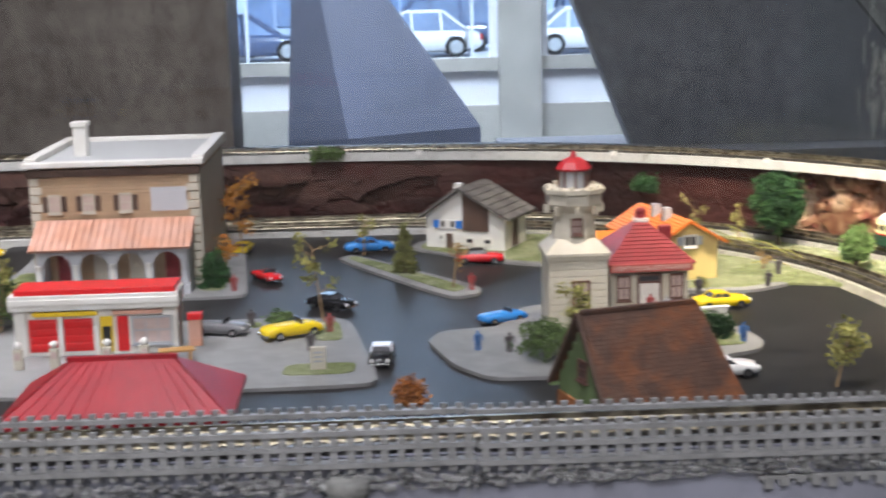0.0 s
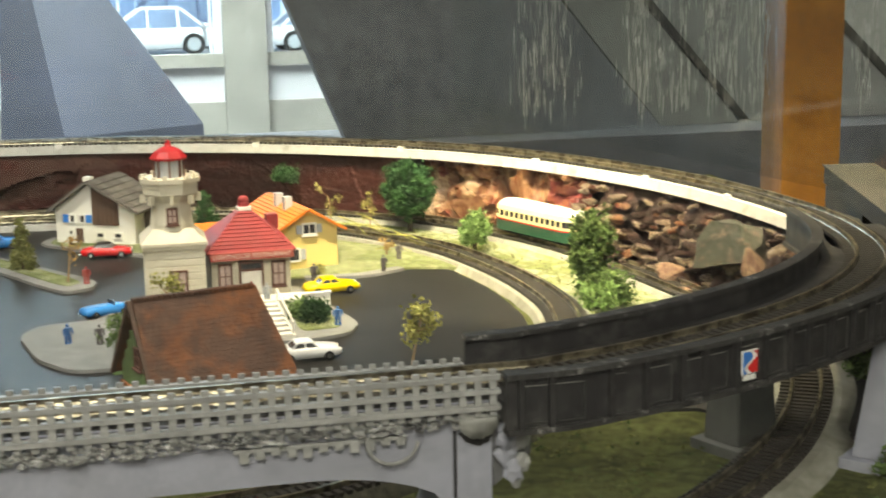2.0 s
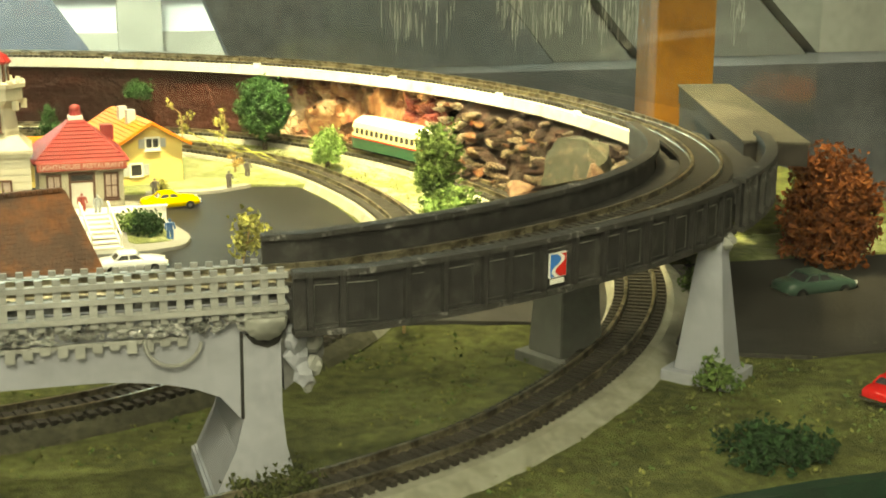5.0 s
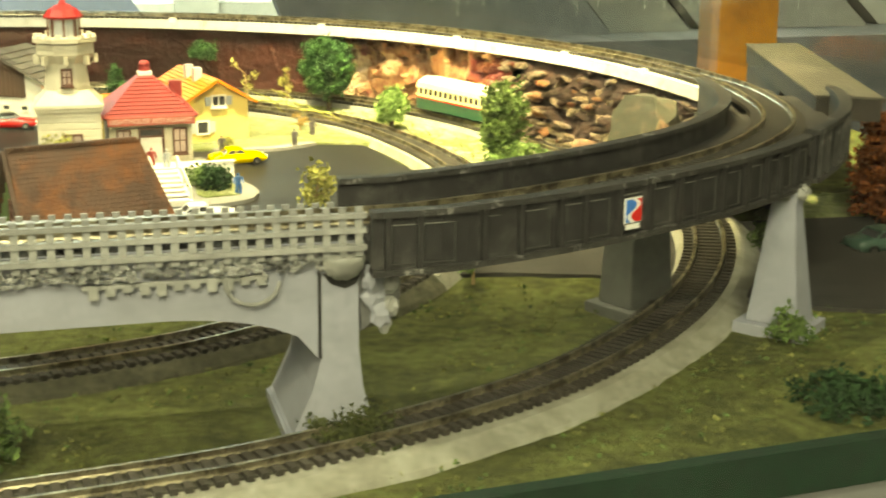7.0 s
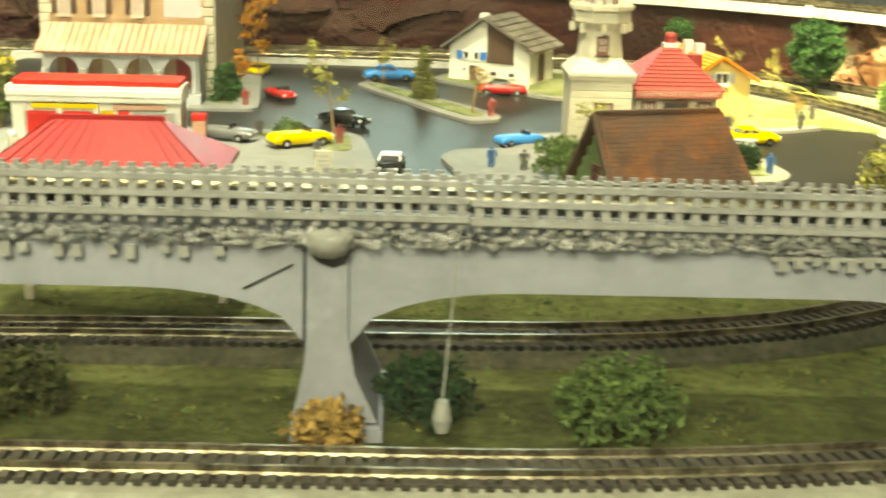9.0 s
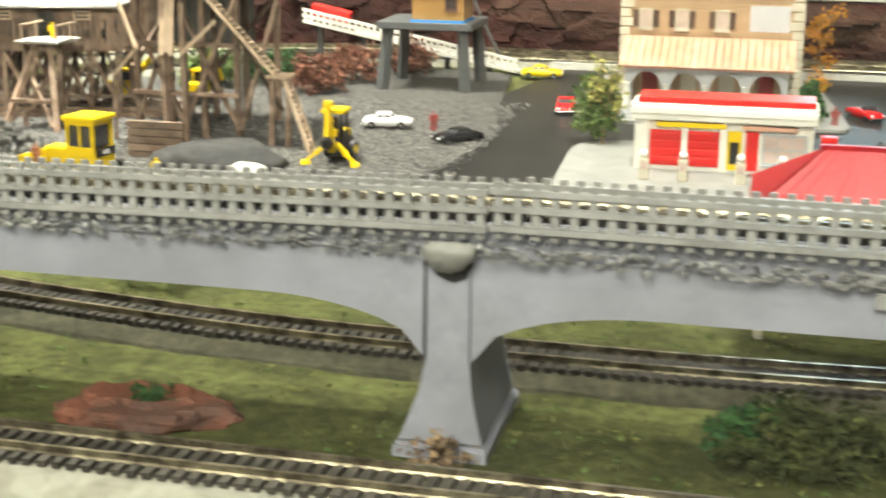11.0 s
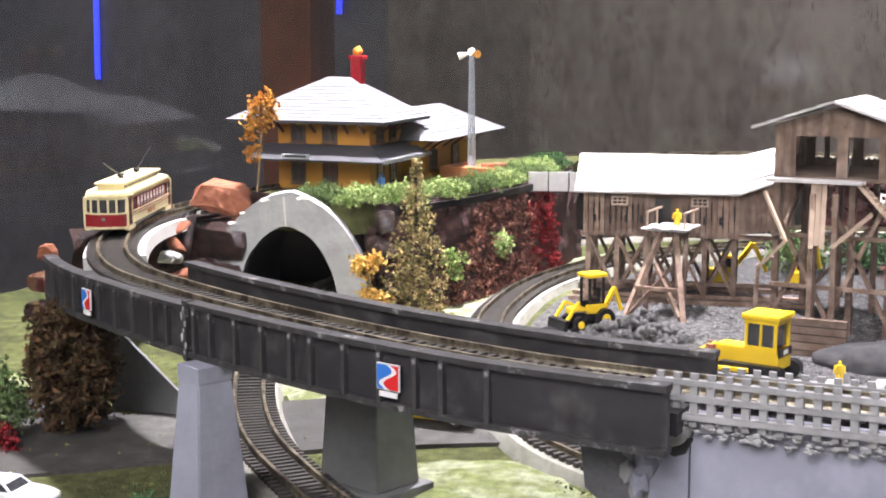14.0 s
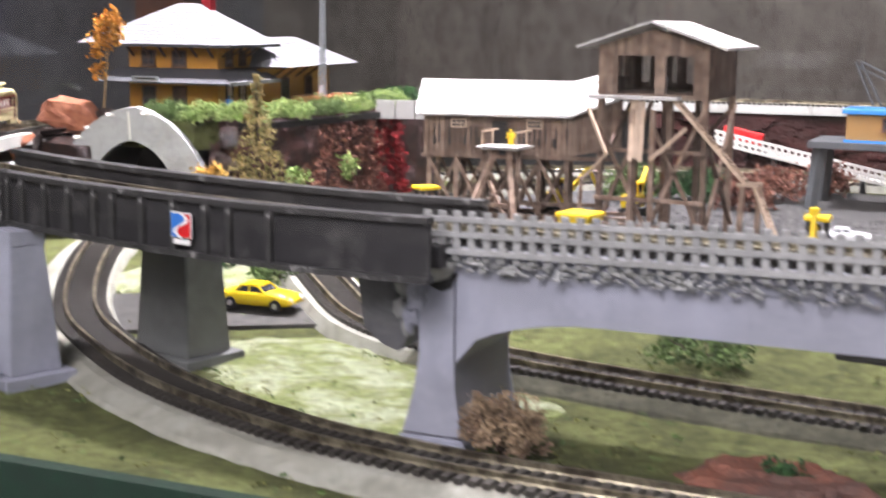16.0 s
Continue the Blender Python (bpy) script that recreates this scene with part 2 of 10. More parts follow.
M = {
    "concrete_grey": mat("grey_bridge_plastic", (0.315, 0.322, 0.385), 0.55, var=0.12, scale=60, bump=0.08, tint=(0.275, 0.28, 0.33), tint_scale=25),
    "bracket_grey": mat("dark_grey_bracket", (0.15, 0.15, 0.155), 0.6, var=0.25, scale=80, bump=0.2, tint=(0.09, 0.09, 0.095), tint_scale=40),
    "glue": mat("pale_dried_glue", (0.36, 0.36, 0.34), 0.3, var=0.15, scale=60, bump=0.2, tint=(0.27, 0.27, 0.26), tint_scale=40),
    # darker copy of concrete_grey that paints the shade on the inner piers
    "pier_dark": mat("shaded_pier_grey", (0.155, 0.16, 0.155), 0.6, var=0.15, scale=60, bump=0.1, tint=(0.12, 0.125, 0.12), tint_scale=25),
    "lattice": mat("grey_lattice_plastic", (0.34, 0.34, 0.335), 0.5, var=0.14, scale=90, bump=0.1, tint=(0.27, 0.27, 0.265), tint_scale=60, rand=0.08),
    "foil": mat("crumpled_foil", (0.66, 0.66, 0.66), 0.26, 0.6, var=0.5, scale=260, bump=0.8, tint=(0.09, 0.09, 0.095), tint_scale=160, tint_cut=0.57),
    "foil_dull": mat("dull_crumpled_foil", (0.42, 0.42, 0.425), 0.36, 0.4, var=0.5, scale=260, bump=0.8, tint=(0.16, 0.16, 0.165), tint_scale=160, tint_cut=0.57),
    "girder": mat("black_girder_paint", (0.022, 0.021, 0.022), 0.55, var=0.5, scale=120, bump=0.15, tint=(0.05, 0.048, 0.046), tint_scale=60, tint_cut=0.58),
    "girder_edge": mat("worn_black_edge", (0.036, 0.035, 0.034), 0.5, var=0.6, scale=200, bump=0.2, tint=(0.35, 0.34, 0.33), tint_scale=130, tint_cut=0.66),
    "girder_line": mat("worn_pale_bead", (0.05, 0.05, 0.047), 0.45, var=0.5, scale=200, bump=0.1, tint=(0.32, 0.31, 0.29), tint_scale=90, tint_cut=0.57),
    "rail": mat("brassy_rail", (0.42, 0.37, 0.26), 0.35, 0.85, var=0.3, scale=150, bump=0.05, tint=(0.12, 0.10, 0.07), tint_scale=90),
    "tie": mat("black_sleeper_plastic", (0.046, 0.041, 0.035), 0.5, var=0.4, scale=160, bump=0.2, rand=0.3),
    "ballast_mid": mat("olive_ballast", (0.105, 0.098, 0.075), 0.9, var=0.5, scale=260, bump=0.6, tint=(0.055, 0.051, 0.042), tint_scale=50),
    "ballast": mat("dark_grey_ballast", (0.10, 0.095, 0.08), 0.9, var=0.5, scale=260, bump=0.6, tint=(0.06, 0.056, 0.05), tint_scale=50),
    # pale turf with the case lamps' light put into the colour
    "grass_pale": mat("pale_lit_scatter_grass", (0.46, 0.49, 0.32), 0.95, var=0.4, scale=200, bump=0.9, tint=(0.27, 0.31, 0.12), tint_scale=40, dist=0.004, spec=0.1),
    "roadbed": mat("grey_cork_roadbed", (0.33, 0.325, 0.275), 0.85, var=0.2, scale=260, bump=0.5, tint=(0.26, 0.25, 0.205), tint_scale=60),
    "roadbed_white": mat("white_painted_roadbed", (0.52, 0.515, 0.48), 0.75, var=0.12, scale=150, bump=0.25, tint=(0.34, 0.33, 0.29), tint_scale=60, tint_cut=0.60),
    "grass": mat("scatter_grass", (0.160, 0.174, 0.066), 0.95, var=0.45, scale=160, bump=0.9, tint=(0.098, 0.106, 0.043), tint_scale=24, dist=0.004, spec=0.1),
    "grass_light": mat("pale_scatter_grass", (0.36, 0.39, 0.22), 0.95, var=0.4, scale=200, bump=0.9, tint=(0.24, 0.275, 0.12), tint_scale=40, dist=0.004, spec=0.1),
    "asphalt": mat("black_board_road", (0.016, 0.0155, 0.015), 0.42, var=0.3, scale=60, bump=0.05, tint=(0.024, 0.023, 0.022), tint_scale=18, spec=0.14),
    "asphalt_old": mat("worn_grey_road", (0.028, 0.026, 0.024), 0.7, var=0.35, scale=60, bump=0.2, tint=(0.042, 0.04, 0.036), tint_scale=12, tint_cut=0.58),
    "asphalt_dusty": mat("dusty_grey_road", (0.05, 0.047, 0.042), 0.75, var=0.4, scale=70, bump=0.25, tint=(0.09, 0.085, 0.075), tint_scale=18, tint_cut=0.56),
    "kerb": mat("pale_grey_pavement", (0.24, 0.24, 0.232), 0.7, var=0.12, scale=90, bump=0.12, tint=(0.20, 0.20, 0.194), tint_scale=40),
    "rock": rock_mat("mauve_brown_moulded_rock", ((0.0, (0.008, 0.004, 0.004)), (0.32, (0.026, 0.009, 0.008)), (0.5, (0.056, 0.018, 0.015)), (0.7, (0.058, 0.030, 0.024)), (1.0, (0.115, 0.058, 0.042))), 9, (0.35, 0.35, 1.3), 0.7, 0.12),
    # dark and pale ends also paint shade and cream highlights on the stones
    "rock_dark": rock_mat("dark_broken_rock", ((0.0, (0.04, 0.025, 0.02)), (0.36, (0.17, 0.115, 0.08)), (0.6, (0.40, 0.31, 0.22)), (1.0, (0.72, 0.64, 0.52))), 60, (1, 1, 1), 0.32),
    "rock_umber": rock_mat("dark_umber_rock", ((0.0, (0.018, 0.012, 0.012)), (0.5, (0.05, 0.028, 0.024)), (0.8, (0.10, 0.05, 0.038)), (1.0, (0.15, 0.10, 0.08))), 60, (1, 1, 1), 0.45),
    # red and tan tones spread wider to paint in the lamp's shading contrast
    "rock_tan": rock_mat("red_and_tan_rock", ((0.0, (0.014, 0.008, 0.006)), (0.30, (0.11, 0.016, 0.020)), (0.40, (0.19, 0.05, 0.026)), (0.48, (0.28, 0.155, 0.08)), (0.56, (0.14, 0.046, 0.022)), (0.68, (0.32, 0.20, 0.115)), (1.0, (0.60, 0.48, 0.36))), 8, (1, 1, 1), 0.34),
    "travertine": stone_wall_mat("grey_brown_travertine", (0.25, 0.212, 0.18), (0.11, 0.088, 0.075)),
    "board": mat("dark_grey_board", (0.030, 0.029, 0.028), 0.6, var=0.3, scale=20, bump=0.1),
    "green_trim": mat("dark_green_felt_edge", (0.0035, 0.022, 0.010), 0.8, var=0.4, scale=120, bump=0.3),
    "case_grey": mat("grey_cabinet_ledge", (0.16, 0.16, 0.16), 0.6, var=0.15, scale=20, bump=0.1),
    "post_dark": mat("dark_red_brown_post", (0.16, 0.062, 0.035), 0.4, var=0.25, scale=14, bump=0.1, tint=(0.12, 0.048, 0.03), tint_scale=8),
    "roadbed_dark": mat("dark_shaded_ballast", (0.06, 0.058, 0.036), 0.9, var=0.5, scale=260, bump=0.7, tint=(0.095, 0.092, 0.06), tint_scale=60),
    "wood_post": mat("orange_varnished_post", (0.46, 0.20, 0.035), 0.35, var=0.25, scale=14, bump=0.1, tint=(0.36, 0.15, 0.028), tint_scale=8),
    "dark_wall": mat("dark_panel", (0.13, 0.125, 0.13), 0.6, var=0.25, scale=3, bump=0.05, tint=(0.08, 0.078, 0.082), tint_scale=1.0),
    "room_wall": mat("beige_plaster", (0.5, 0.46, 0.4), 0.8, var=0.1, scale=3, bump=0.05),
    "concrete": mat("window_concrete", (0.42, 0.41, 0.37), 0.8, var=0.12, scale=5, bump=0.1, tint=(0.36, 0.35, 0.32), tint_scale=2),
    "panel_grey": mat("dim_grey_panel", (0.15, 0.15, 0.157), 0.5, var=0.3, scale=3, bump=0.03, tint=(0.11, 0.11, 0.117), tint_scale=0.8),
    "cone": mat("blue_grey_panel", (0.085, 0.095, 0.135), 0.6, var=0.08, scale=3, bump=0.02, tint=(0.07, 0.08, 0.11), tint_scale=1),
}


# ---- building helpers (plan in decimetres) ----
def link_mesh(name, bm, material, parent=None, smooth=False):
    me = bpy.data.meshes.new(name)
    bmesh.ops.recalc_face_normals(bm, faces=bm.faces)
    bm.to_mesh(me)
    bm.free()
    me.transform(Matrix.Scale(S, 4))
    if smooth:
        me.shade_smooth()
    if material:
        me.materials.append(M[material] if isinstance(material, str) else material)
    ob = new(name, me)
    ob.parent = parent
    return ob


def part(name, bm, material, parent, label="", smooth=False):
    return tagged(link_mesh(name, bm, material, parent, smooth), label)


def scatter(name, rows, material, parent=None, level=1, rough=0.6):
    """Many small crumbs joined into one mesh; rows of (x, y, z, radius, sx, sy, sz)."""
    kinds = []
    for i in range(6):
        bm = B()
        lump(bm, (0, 0, 0), 1.0, rough, level, i * 2.7, 1.6, (1, 1, 1))
        bm.verts.index_update()
        kinds.append((np.array([v.co[:] for v in bm.verts]), [tuple(v.index for v in f.verts) for f in bm.faces]))
        bm.free()
    pts, faces, k = [], [], 0
    for i, (x, y, z, r, sx, sy, sz) in enumerate(rows):
        vs, fs = kinds[i % 6]
        a = i * 2.4
        c, s = math.cos(a), math.sin(a)
        turned = np.c_[vs[:, 0] * c - vs[:, 2] * s, vs[:, 1], vs[:, 0] * s + vs[:, 2] * c]
        pts.append(turned * np.array((sx, sy, sz)) * r + np.array((x, y, z)))
        faces += [tuple(k + q for q in f) for f in fs]
        k += len(vs)
    me = bpy.data.meshes.new(name)
    me.from_pydata((np.concatenate(pts) * S).tolist(), [], faces)
    me.materials.append(M[material])
    ob = new(name, me)
    ob.parent = parent
    return ob


def thing(name, x, y, z=0.0, rz=0.0, label="", category="", group="", kind=""):
    ob = new(name)
    ob.empty_display_size = 0.01
    ob.matrix_world = pose(x * S, y * S, z * S, 0, 0, rz)
    return tagged(ob, label, category, group, kind)


def single(name, bm, material, label="", category="", kind="", smooth=False, group=""):
    return tagged(link_mesh(name, bm, material, None, smooth), label, category, group, kind)


def B():
    return bmesh.new()


def box(bm, x0, y0, z0, x1, y1, z1, bevel=0.0, m=None):
    r = bmesh.ops.create_cube(bm, size=1)
    v = r["verts"]
    for p in v:
        p.co = Vector((x0 + (p.co.x + 0.5) * (x1 - x0), y0 + (p.co.y + 0.5) * (y1 - y0), z0 + (p.co.z + 0.5) * (z1 - z0)))
    if bevel:
        r = bmesh.ops.bevel(bm, geom=list({e for p in v for e in p.link_edges}), offset=bevel, segments=2, affect="EDGES", profile=0.6)
        v = list({p for f in r["faces"] for p in f.verts} | {p for p in v if p.is_valid})
    if m:
        bmesh.ops.transform(bm, matrix=m, verts=v)
    return bm


def prism(bm, poly, z0, z1, bevel=0.0):
    """An upright slab over a plan polygon."""
    low = [bm.verts.new((x, y, z0)) for x, y in poly]
    top = [bm.verts.new((x, y, z1)) for x, y in poly]
    bm.faces.new(low[::-1])
    f = bm.faces.new(top)
    for i in range(len(poly)):
        j = (i + 1) % len(poly)
        bm.faces.new((low[i], low[j], top[j], top[i]))
    if bevel:
        bmesh.ops.bevel(bm, geom=list(f.edges), offset=bevel, segments=2, affect="EDGES")
    return bm


def face_prism(bm, poly, axis, a0, a1):
    """A slab over a polygon in an upright plane: axis x gives (y, z) points, axis y gives (x, z)."""
    def at(p, a):
        return (a, p[0], p[1]) if axis == "x" else (p[0], a, p[1])
    low, top = [bm.verts.new(at(p, a0)) for p in poly], [bm.verts.new(at(p, a1)) for p in poly]
    bm.faces.new(low[::-1])
    bm.faces.new(top)
    for i in range(len(poly)):
        j = (i + 1) % len(poly)
        bm.faces.new((low[i], low[j], top[j], top[i]))
    return bm


def cyl(bm, a, b, r0, r1=None, seg=12):
    """A cylinder or cone from point a to point b."""
    a, b = Vector(a), Vector(b)
    d = b - a
    r = bmesh.ops.create_cone(bm, cap_ends=True, segments=seg, radius1=r0, radius2=r0 if r1 is None else r1, depth=d.length)
    m = Matrix.Translation((a + b) / 2) @ d.to_track_quat("Z", "Y").to_matrix().to_4x4()
    bmesh.ops.transform(bm, matrix=m, verts=r["verts"])
    return bm


def ball(bm, c, r, sub=2, squash=(1, 1, 1)):
    v = bmesh.ops.create_icosphere(bm, subdivisions=sub, radius=1)["verts"]
    for p in v:
        p.co = Vector((c[0] + p.co.x * r * squash[0], c[1] + p.co.y * r * squash[1], c[2] + p.co.z * r * squash[2]))
    return v


def beam(bm, a, b, w, h=None):
    """A square timber from a to b."""
    a, b = Vector(a), Vector(b)
    d = b - a
    m = Matrix.Translation((a + b) / 2) @ d.to_track_quat("Z", "Y").to_matrix().to_4x4()
    return box(bm, -w / 2, -(h or w) / 2, -d.length / 2, w / 2, (h or w) / 2, d.length / 2, 0, m)


def lump(bm, c, r, amp=0.35, sub=3, seed=0.0, freq=1.6, squash=(1, 1, 1), flat=0.0):
    """A rough stone or bush core: a sphere pushed in and out by noise."""
    v = ball(bm, (0, 0, 0), 1, sub)
    for p in v:
        d = p.co.normalized()
        k = 1 + amp * noise.fractal(d * freq + Vector((seed, seed * 1.7, -seed)), 1.0, 2.1, 3)
        if flat:
            k = round(k / flat) * flat
        q = d * k
        p.co = Vector((c[0] + q.x * r * squash[0], c[1] + q.y * r * squash[1], c[2] + q.z * r * squash[2]))
    return v


def curve(pts, closed=False, step=0.06):
    """Smooth line through plan points, evenly spaced."""
    p = [np.array(q, float) for q in pts]
    n = len(p)
    out = []
    for i in range(n if closed else n - 1):
        a, b, c, d = ((p[(i + k) % n] if closed else p[min(max(i + k, 0), n - 1)]) for k in (-1, 0, 1, 2))
        for t in np.linspace(0, 1, 24, endpoint=False):
            out.append(0.5 * (2 * b + (c - a) * t + (2 * a - 5 * b + 4 * c - d) * t * t + (3 * b - 3 * c + d - a) * t ** 3))
    out.append(p[0] if closed else p[-1])
    out = np.array(out)
    far = np.r_[0, np.cumsum(np.linalg.norm(np.diff(out, axis=0), axis=1))]
    k = max(2, int(far[-1] / step))
    s = np.linspace(0, far[-1], k + 1)
    return np.stack([np.interp(s, far, out[:, i]) for i in range(out.shape[1])], 1)


def normals(path, closed=False):
    d = np.gradient(path[:, :2], axis=0)
    if closed:
        d[0] = d[-1] = path[1, :2] - path[-2, :2]
    d /= np.linalg.norm(d, axis=1)[:, None]
    return np.stack([-d[:, 1], d[:, 0]], 1)


def sweep(bm, path, prof, height, closed=False):
    """Sweeps a closed profile of (offset to the left, z) along a plan line; height(x, y) is added to z."""
    nrm = normals(path, closed)
    rings = []
    cnt = len(path) - (1 if closed else 0)
    for i in range(cnt):
        x, y = path[i, :2]
        h = height(x, y) if callable(height) else height
        rings.append([bm.verts.new((x + nrm[i, 0] * o, y + nrm[i, 1] * o, h + z)) for o, z in prof])
    k = len(prof)
    for i in range(cnt if closed else cnt - 1):
        a, b = rings[i], rings[(i + 1) % cnt]
        for j in range(k):
            bm.faces.new((a[j], a[(j + 1) % k], b[(j + 1) % k], b[j]))
    if not closed:
        bm.faces.new(rings[0][::-1])
        bm.faces.new(rings[-1])
    return bm


def smooth(v):
    v = min(max(v, 0.0), 1.0)
    return v * v * (3 - 2 * v)


def ground_z(x, y):
    """The board rises a little from the front strip to the town."""
    return 0.10 * smooth((y - 1.5) / 1.2)


# ---- plan of the three tracks ----
LINE_A = [(-3.0, 1.08), (-1.93, 0.96), (-0.56, 0.93), (0.6, 0.96), (2.2, 0.98), (3.0, 1.1), (3.6, 1.32), (4.56, 1.95), (5.25, 2.9), (5.57, 3.85), (5.63, 4.6),
          (5.57, 5.4), (5.37, 6.35), (5.02, 7.1), (4.5, 7.8), (3.7, 8.55), (2.4, 9.1), (0.5, 9.25), (-2.4, 9.25), (-4.2, 9.0), (-5.6, 8.1), (-6.4, 7.0), (-6.65, 6.06),
          (-6.67, 5.19), (-6.5, 4.28), (-6.3, 3.7), (-5.9, 2.8), (-5.38, 2.15), (-4.83, 1.65), (-4.0, 1.28)]
LINE_B = [(-3.09, -0.38), (-1.3, -0.40), (0.84, -0.41), (2.16, -0.41), (3.17, -0.31), (3.75, -0.18), (4.37, 0.04), (4.99, 0.37), (5.62, 0.9), (6.13, 1.49), (6.53, 2.14),
          (6.72, 2.8), (6.74, 3.6), (6.66, 4.49), (6.55, 5.29), (6.3, 6.4), (5.8, 7.5), (5.2, 8.3), (4.3, 9.0), (3.1, 9.45), (1.8, 9.6), (0.0, 9.62), (-2.4, 9.62), (-4.6, 9.5),
          (-6.5, 8.7), (-7.7, 7.4), (-8.15, 5.8), (-8.1, 4.5), (-7.85, 3.5), (-7.45, 2.65), (-7.0, 1.87), (-6.46, 1.18), (-5.96, 0.72), (-5.2, 0.18), (-4.35, -0.19), (-3.77, -0.32)]
LINE_C = [(-3.8, 0.17), (-1.3, 0.24), (1.3, 0.25), (3.9, 0.22), (4.4, 0.27), (5.05, 0.5), (5.75, 0.87), (6.35, 1.35), (6.84, 1.98), (7.13, 2.75), (7.25, 3.7), (7.1, 5.2),
          (6.55, 6.8), (5.8, 8.0), (4.8, 8.87), (3.7, 9.5), (2.5, 9.88), (1.2, 10.05), (-1.0, 10.1), (-3.8, 10.1), (-6.0, 9.7), (-7.7, 8.5), (-8.6, 6.8), (-8.85, 5.2), (-8.78, 3.9),
          (-8.55, 2.75), (-8.0, 1.85), (-7.36, 1.22), (-6.7, 0.87), (-5.86, 0.55), (-4.82, 0.27)]
PATH_A, PATH_B, PATH_C = curve(LINE_A, True), curve(LINE_B, True), curve(LINE_C, True)
DECK = 0.85


def near(path, x, y):
    return int(np.argmin((path[:, 0] - x) ** 2 + (path[:, 1] - y) ** 2))


def stretch(path, i, j):
    """The stretch of a closed line from index i to index j, forwards."""
    n = len(path) - 1
    return np.array([path[k % n] for k in range(i, j + 1 if j >= i else j + n + 1)])


SLEEPER = B()
box(SLEEPER, -0.015, -0.152, 0, 0.015, 0.152, 0.024)
sleeper_mesh = bpy.data.meshes.new("sleeper")
SLEEPER.to_mesh(sleeper_mesh)
SLEEPER.free()
sleeper_mesh.transform(Matrix.Scale(S, 4))
sleeper_mesh.materials.append(M["tie"])


def track(label, path, height, picked):
    """Two rails on sleepers; those inside the picked stretch are pieces of their own."""
    t = thing("railway_track", 0, 0, 0, 0, label, "railway track")
    for o in (-0.083, 0.083):
        bm = B()
        sweep(bm, path, [(o - 0.013, 0.02), (o + 0.013, 0.02), (o + 0.008, 0.03), (o + 0.009, 0.052), (o - 0.009, 0.052), (o - 0.008, 0.03)], height, True)
        part("rail", bm, "rail", t)
    far = np.r_[0, np.cumsum(np.linalg.norm(np.diff(path, axis=0), axis=1))]
    count = int(far[-1] / 0.055)
    s = np.linspace(0, far[-1], count, endpoint=False)
    x, y = np.interp(s, far, path[:, 0]), np.interp(s, far, path[:, 1])
    ang = np.arctan2(np.roll(y, -1) - np.roll(y, 1), np.roll(x, -1) - np.roll(x, 1))
    verts, faces = [], []
    cube = np.array([(a, b, c) for a in (-0.015, 0.015) for b in (-0.152, 0.152) for c in (0, 0.024)])
    quads = [(0, 1, 3, 2), (4, 6, 7, 5), (0, 4, 5, 1), (2, 3, 7, 6), (0, 2, 6, 4), (1, 5, 7, 3)]
    for i in range(count):
        h = height(x[i], y[i]) if callable(height) else height
        if picked(x[i], y[i]):
            ob = new("sleeper", sleeper_mesh)
            ob.parent = t
            ob.matrix_local = pose(x[i] * S, y[i] * S, h * S, 0, 0, math.degrees(ang[i]))
            continue
        c, sn = math.cos(ang[i]), math.sin(ang[i])
        k = len(verts)
        verts += [((x[i] + v[0] * c - v[1] * sn) * S, (y[i] + v[0] * sn + v[1] * c) * S, (h + v[2]) * S) for v in cube]
        faces += [tuple(k + q for q in f) for f in quads]
    me = bpy.data.meshes.new("sleeper_run")
    me.from_pydata(verts, [], faces)
    me.materials.append(M["tie"])
    ob = new("sleeper_run", me)
    ob.parent = t
    tagged(ob, kind="stuff")
    return t


def z_low(x, y):
    return ground_z(x, y) + 0.055


# ---- base board, ground, roads ----
FRONT = [(-10.5, -0.98), (-5.2, -0.90), (-3.0, -0.86), (0.0, -0.78), (4.0, -0.66), (6.1, -0.48), (9.6, -0.50)]
bm = B()
prism(bm, [(-10.9, -2.3), (10.0, -2.3), (10.0, 11.5), (-10.9, 11.5)], -8.99, -0.16)
single("table", bm, "case_grey", "grey painted display table under the model layout", "table", "structure")
bm = B()
prism(bm, [(x, y - 0.075) for x, y in FRONT] + [(x, y) for x, y in FRONT[::-1]], -0.155, 0.035, 0.01)
single("trim", bm, "green_trim", "dark green painted edge strip of the layout board", "edge strip", "structure")
bm = B()
nx, ny = 260, 150
xs = np.linspace(-10.5, 9.6, nx)
rows = []
for j in range(ny):
    row = []
    for x in xs:
        y0 = np.interp(x, [p[0] for p in FRONT], [p[1] for p in FRONT])
        y = y0 + (10.4 - y0) * (j / (ny - 1)) ** 1.25
        z = ground_z(x, y) + 0.012 * noise.fractal(Vector((x * 1.1, y * 1.1, 0)), 1.0, 2.0, 3) + 0.006 * noise.noise(Vector((x * 9, y * 9, 3)))
        row.append(bm.verts.new((x, y, z - 0.006)))
    rows.append(row)
for j in range(ny - 1):
    for i in range(nx - 1):
        bm.faces.new((rows[j][i], rows[j][i + 1], rows[j + 1][i + 1], rows[j + 1][i]))
ground = single("ground", bm, "grass", "green scatter grass ground of the model landscape", "grass ground", "structure", True)

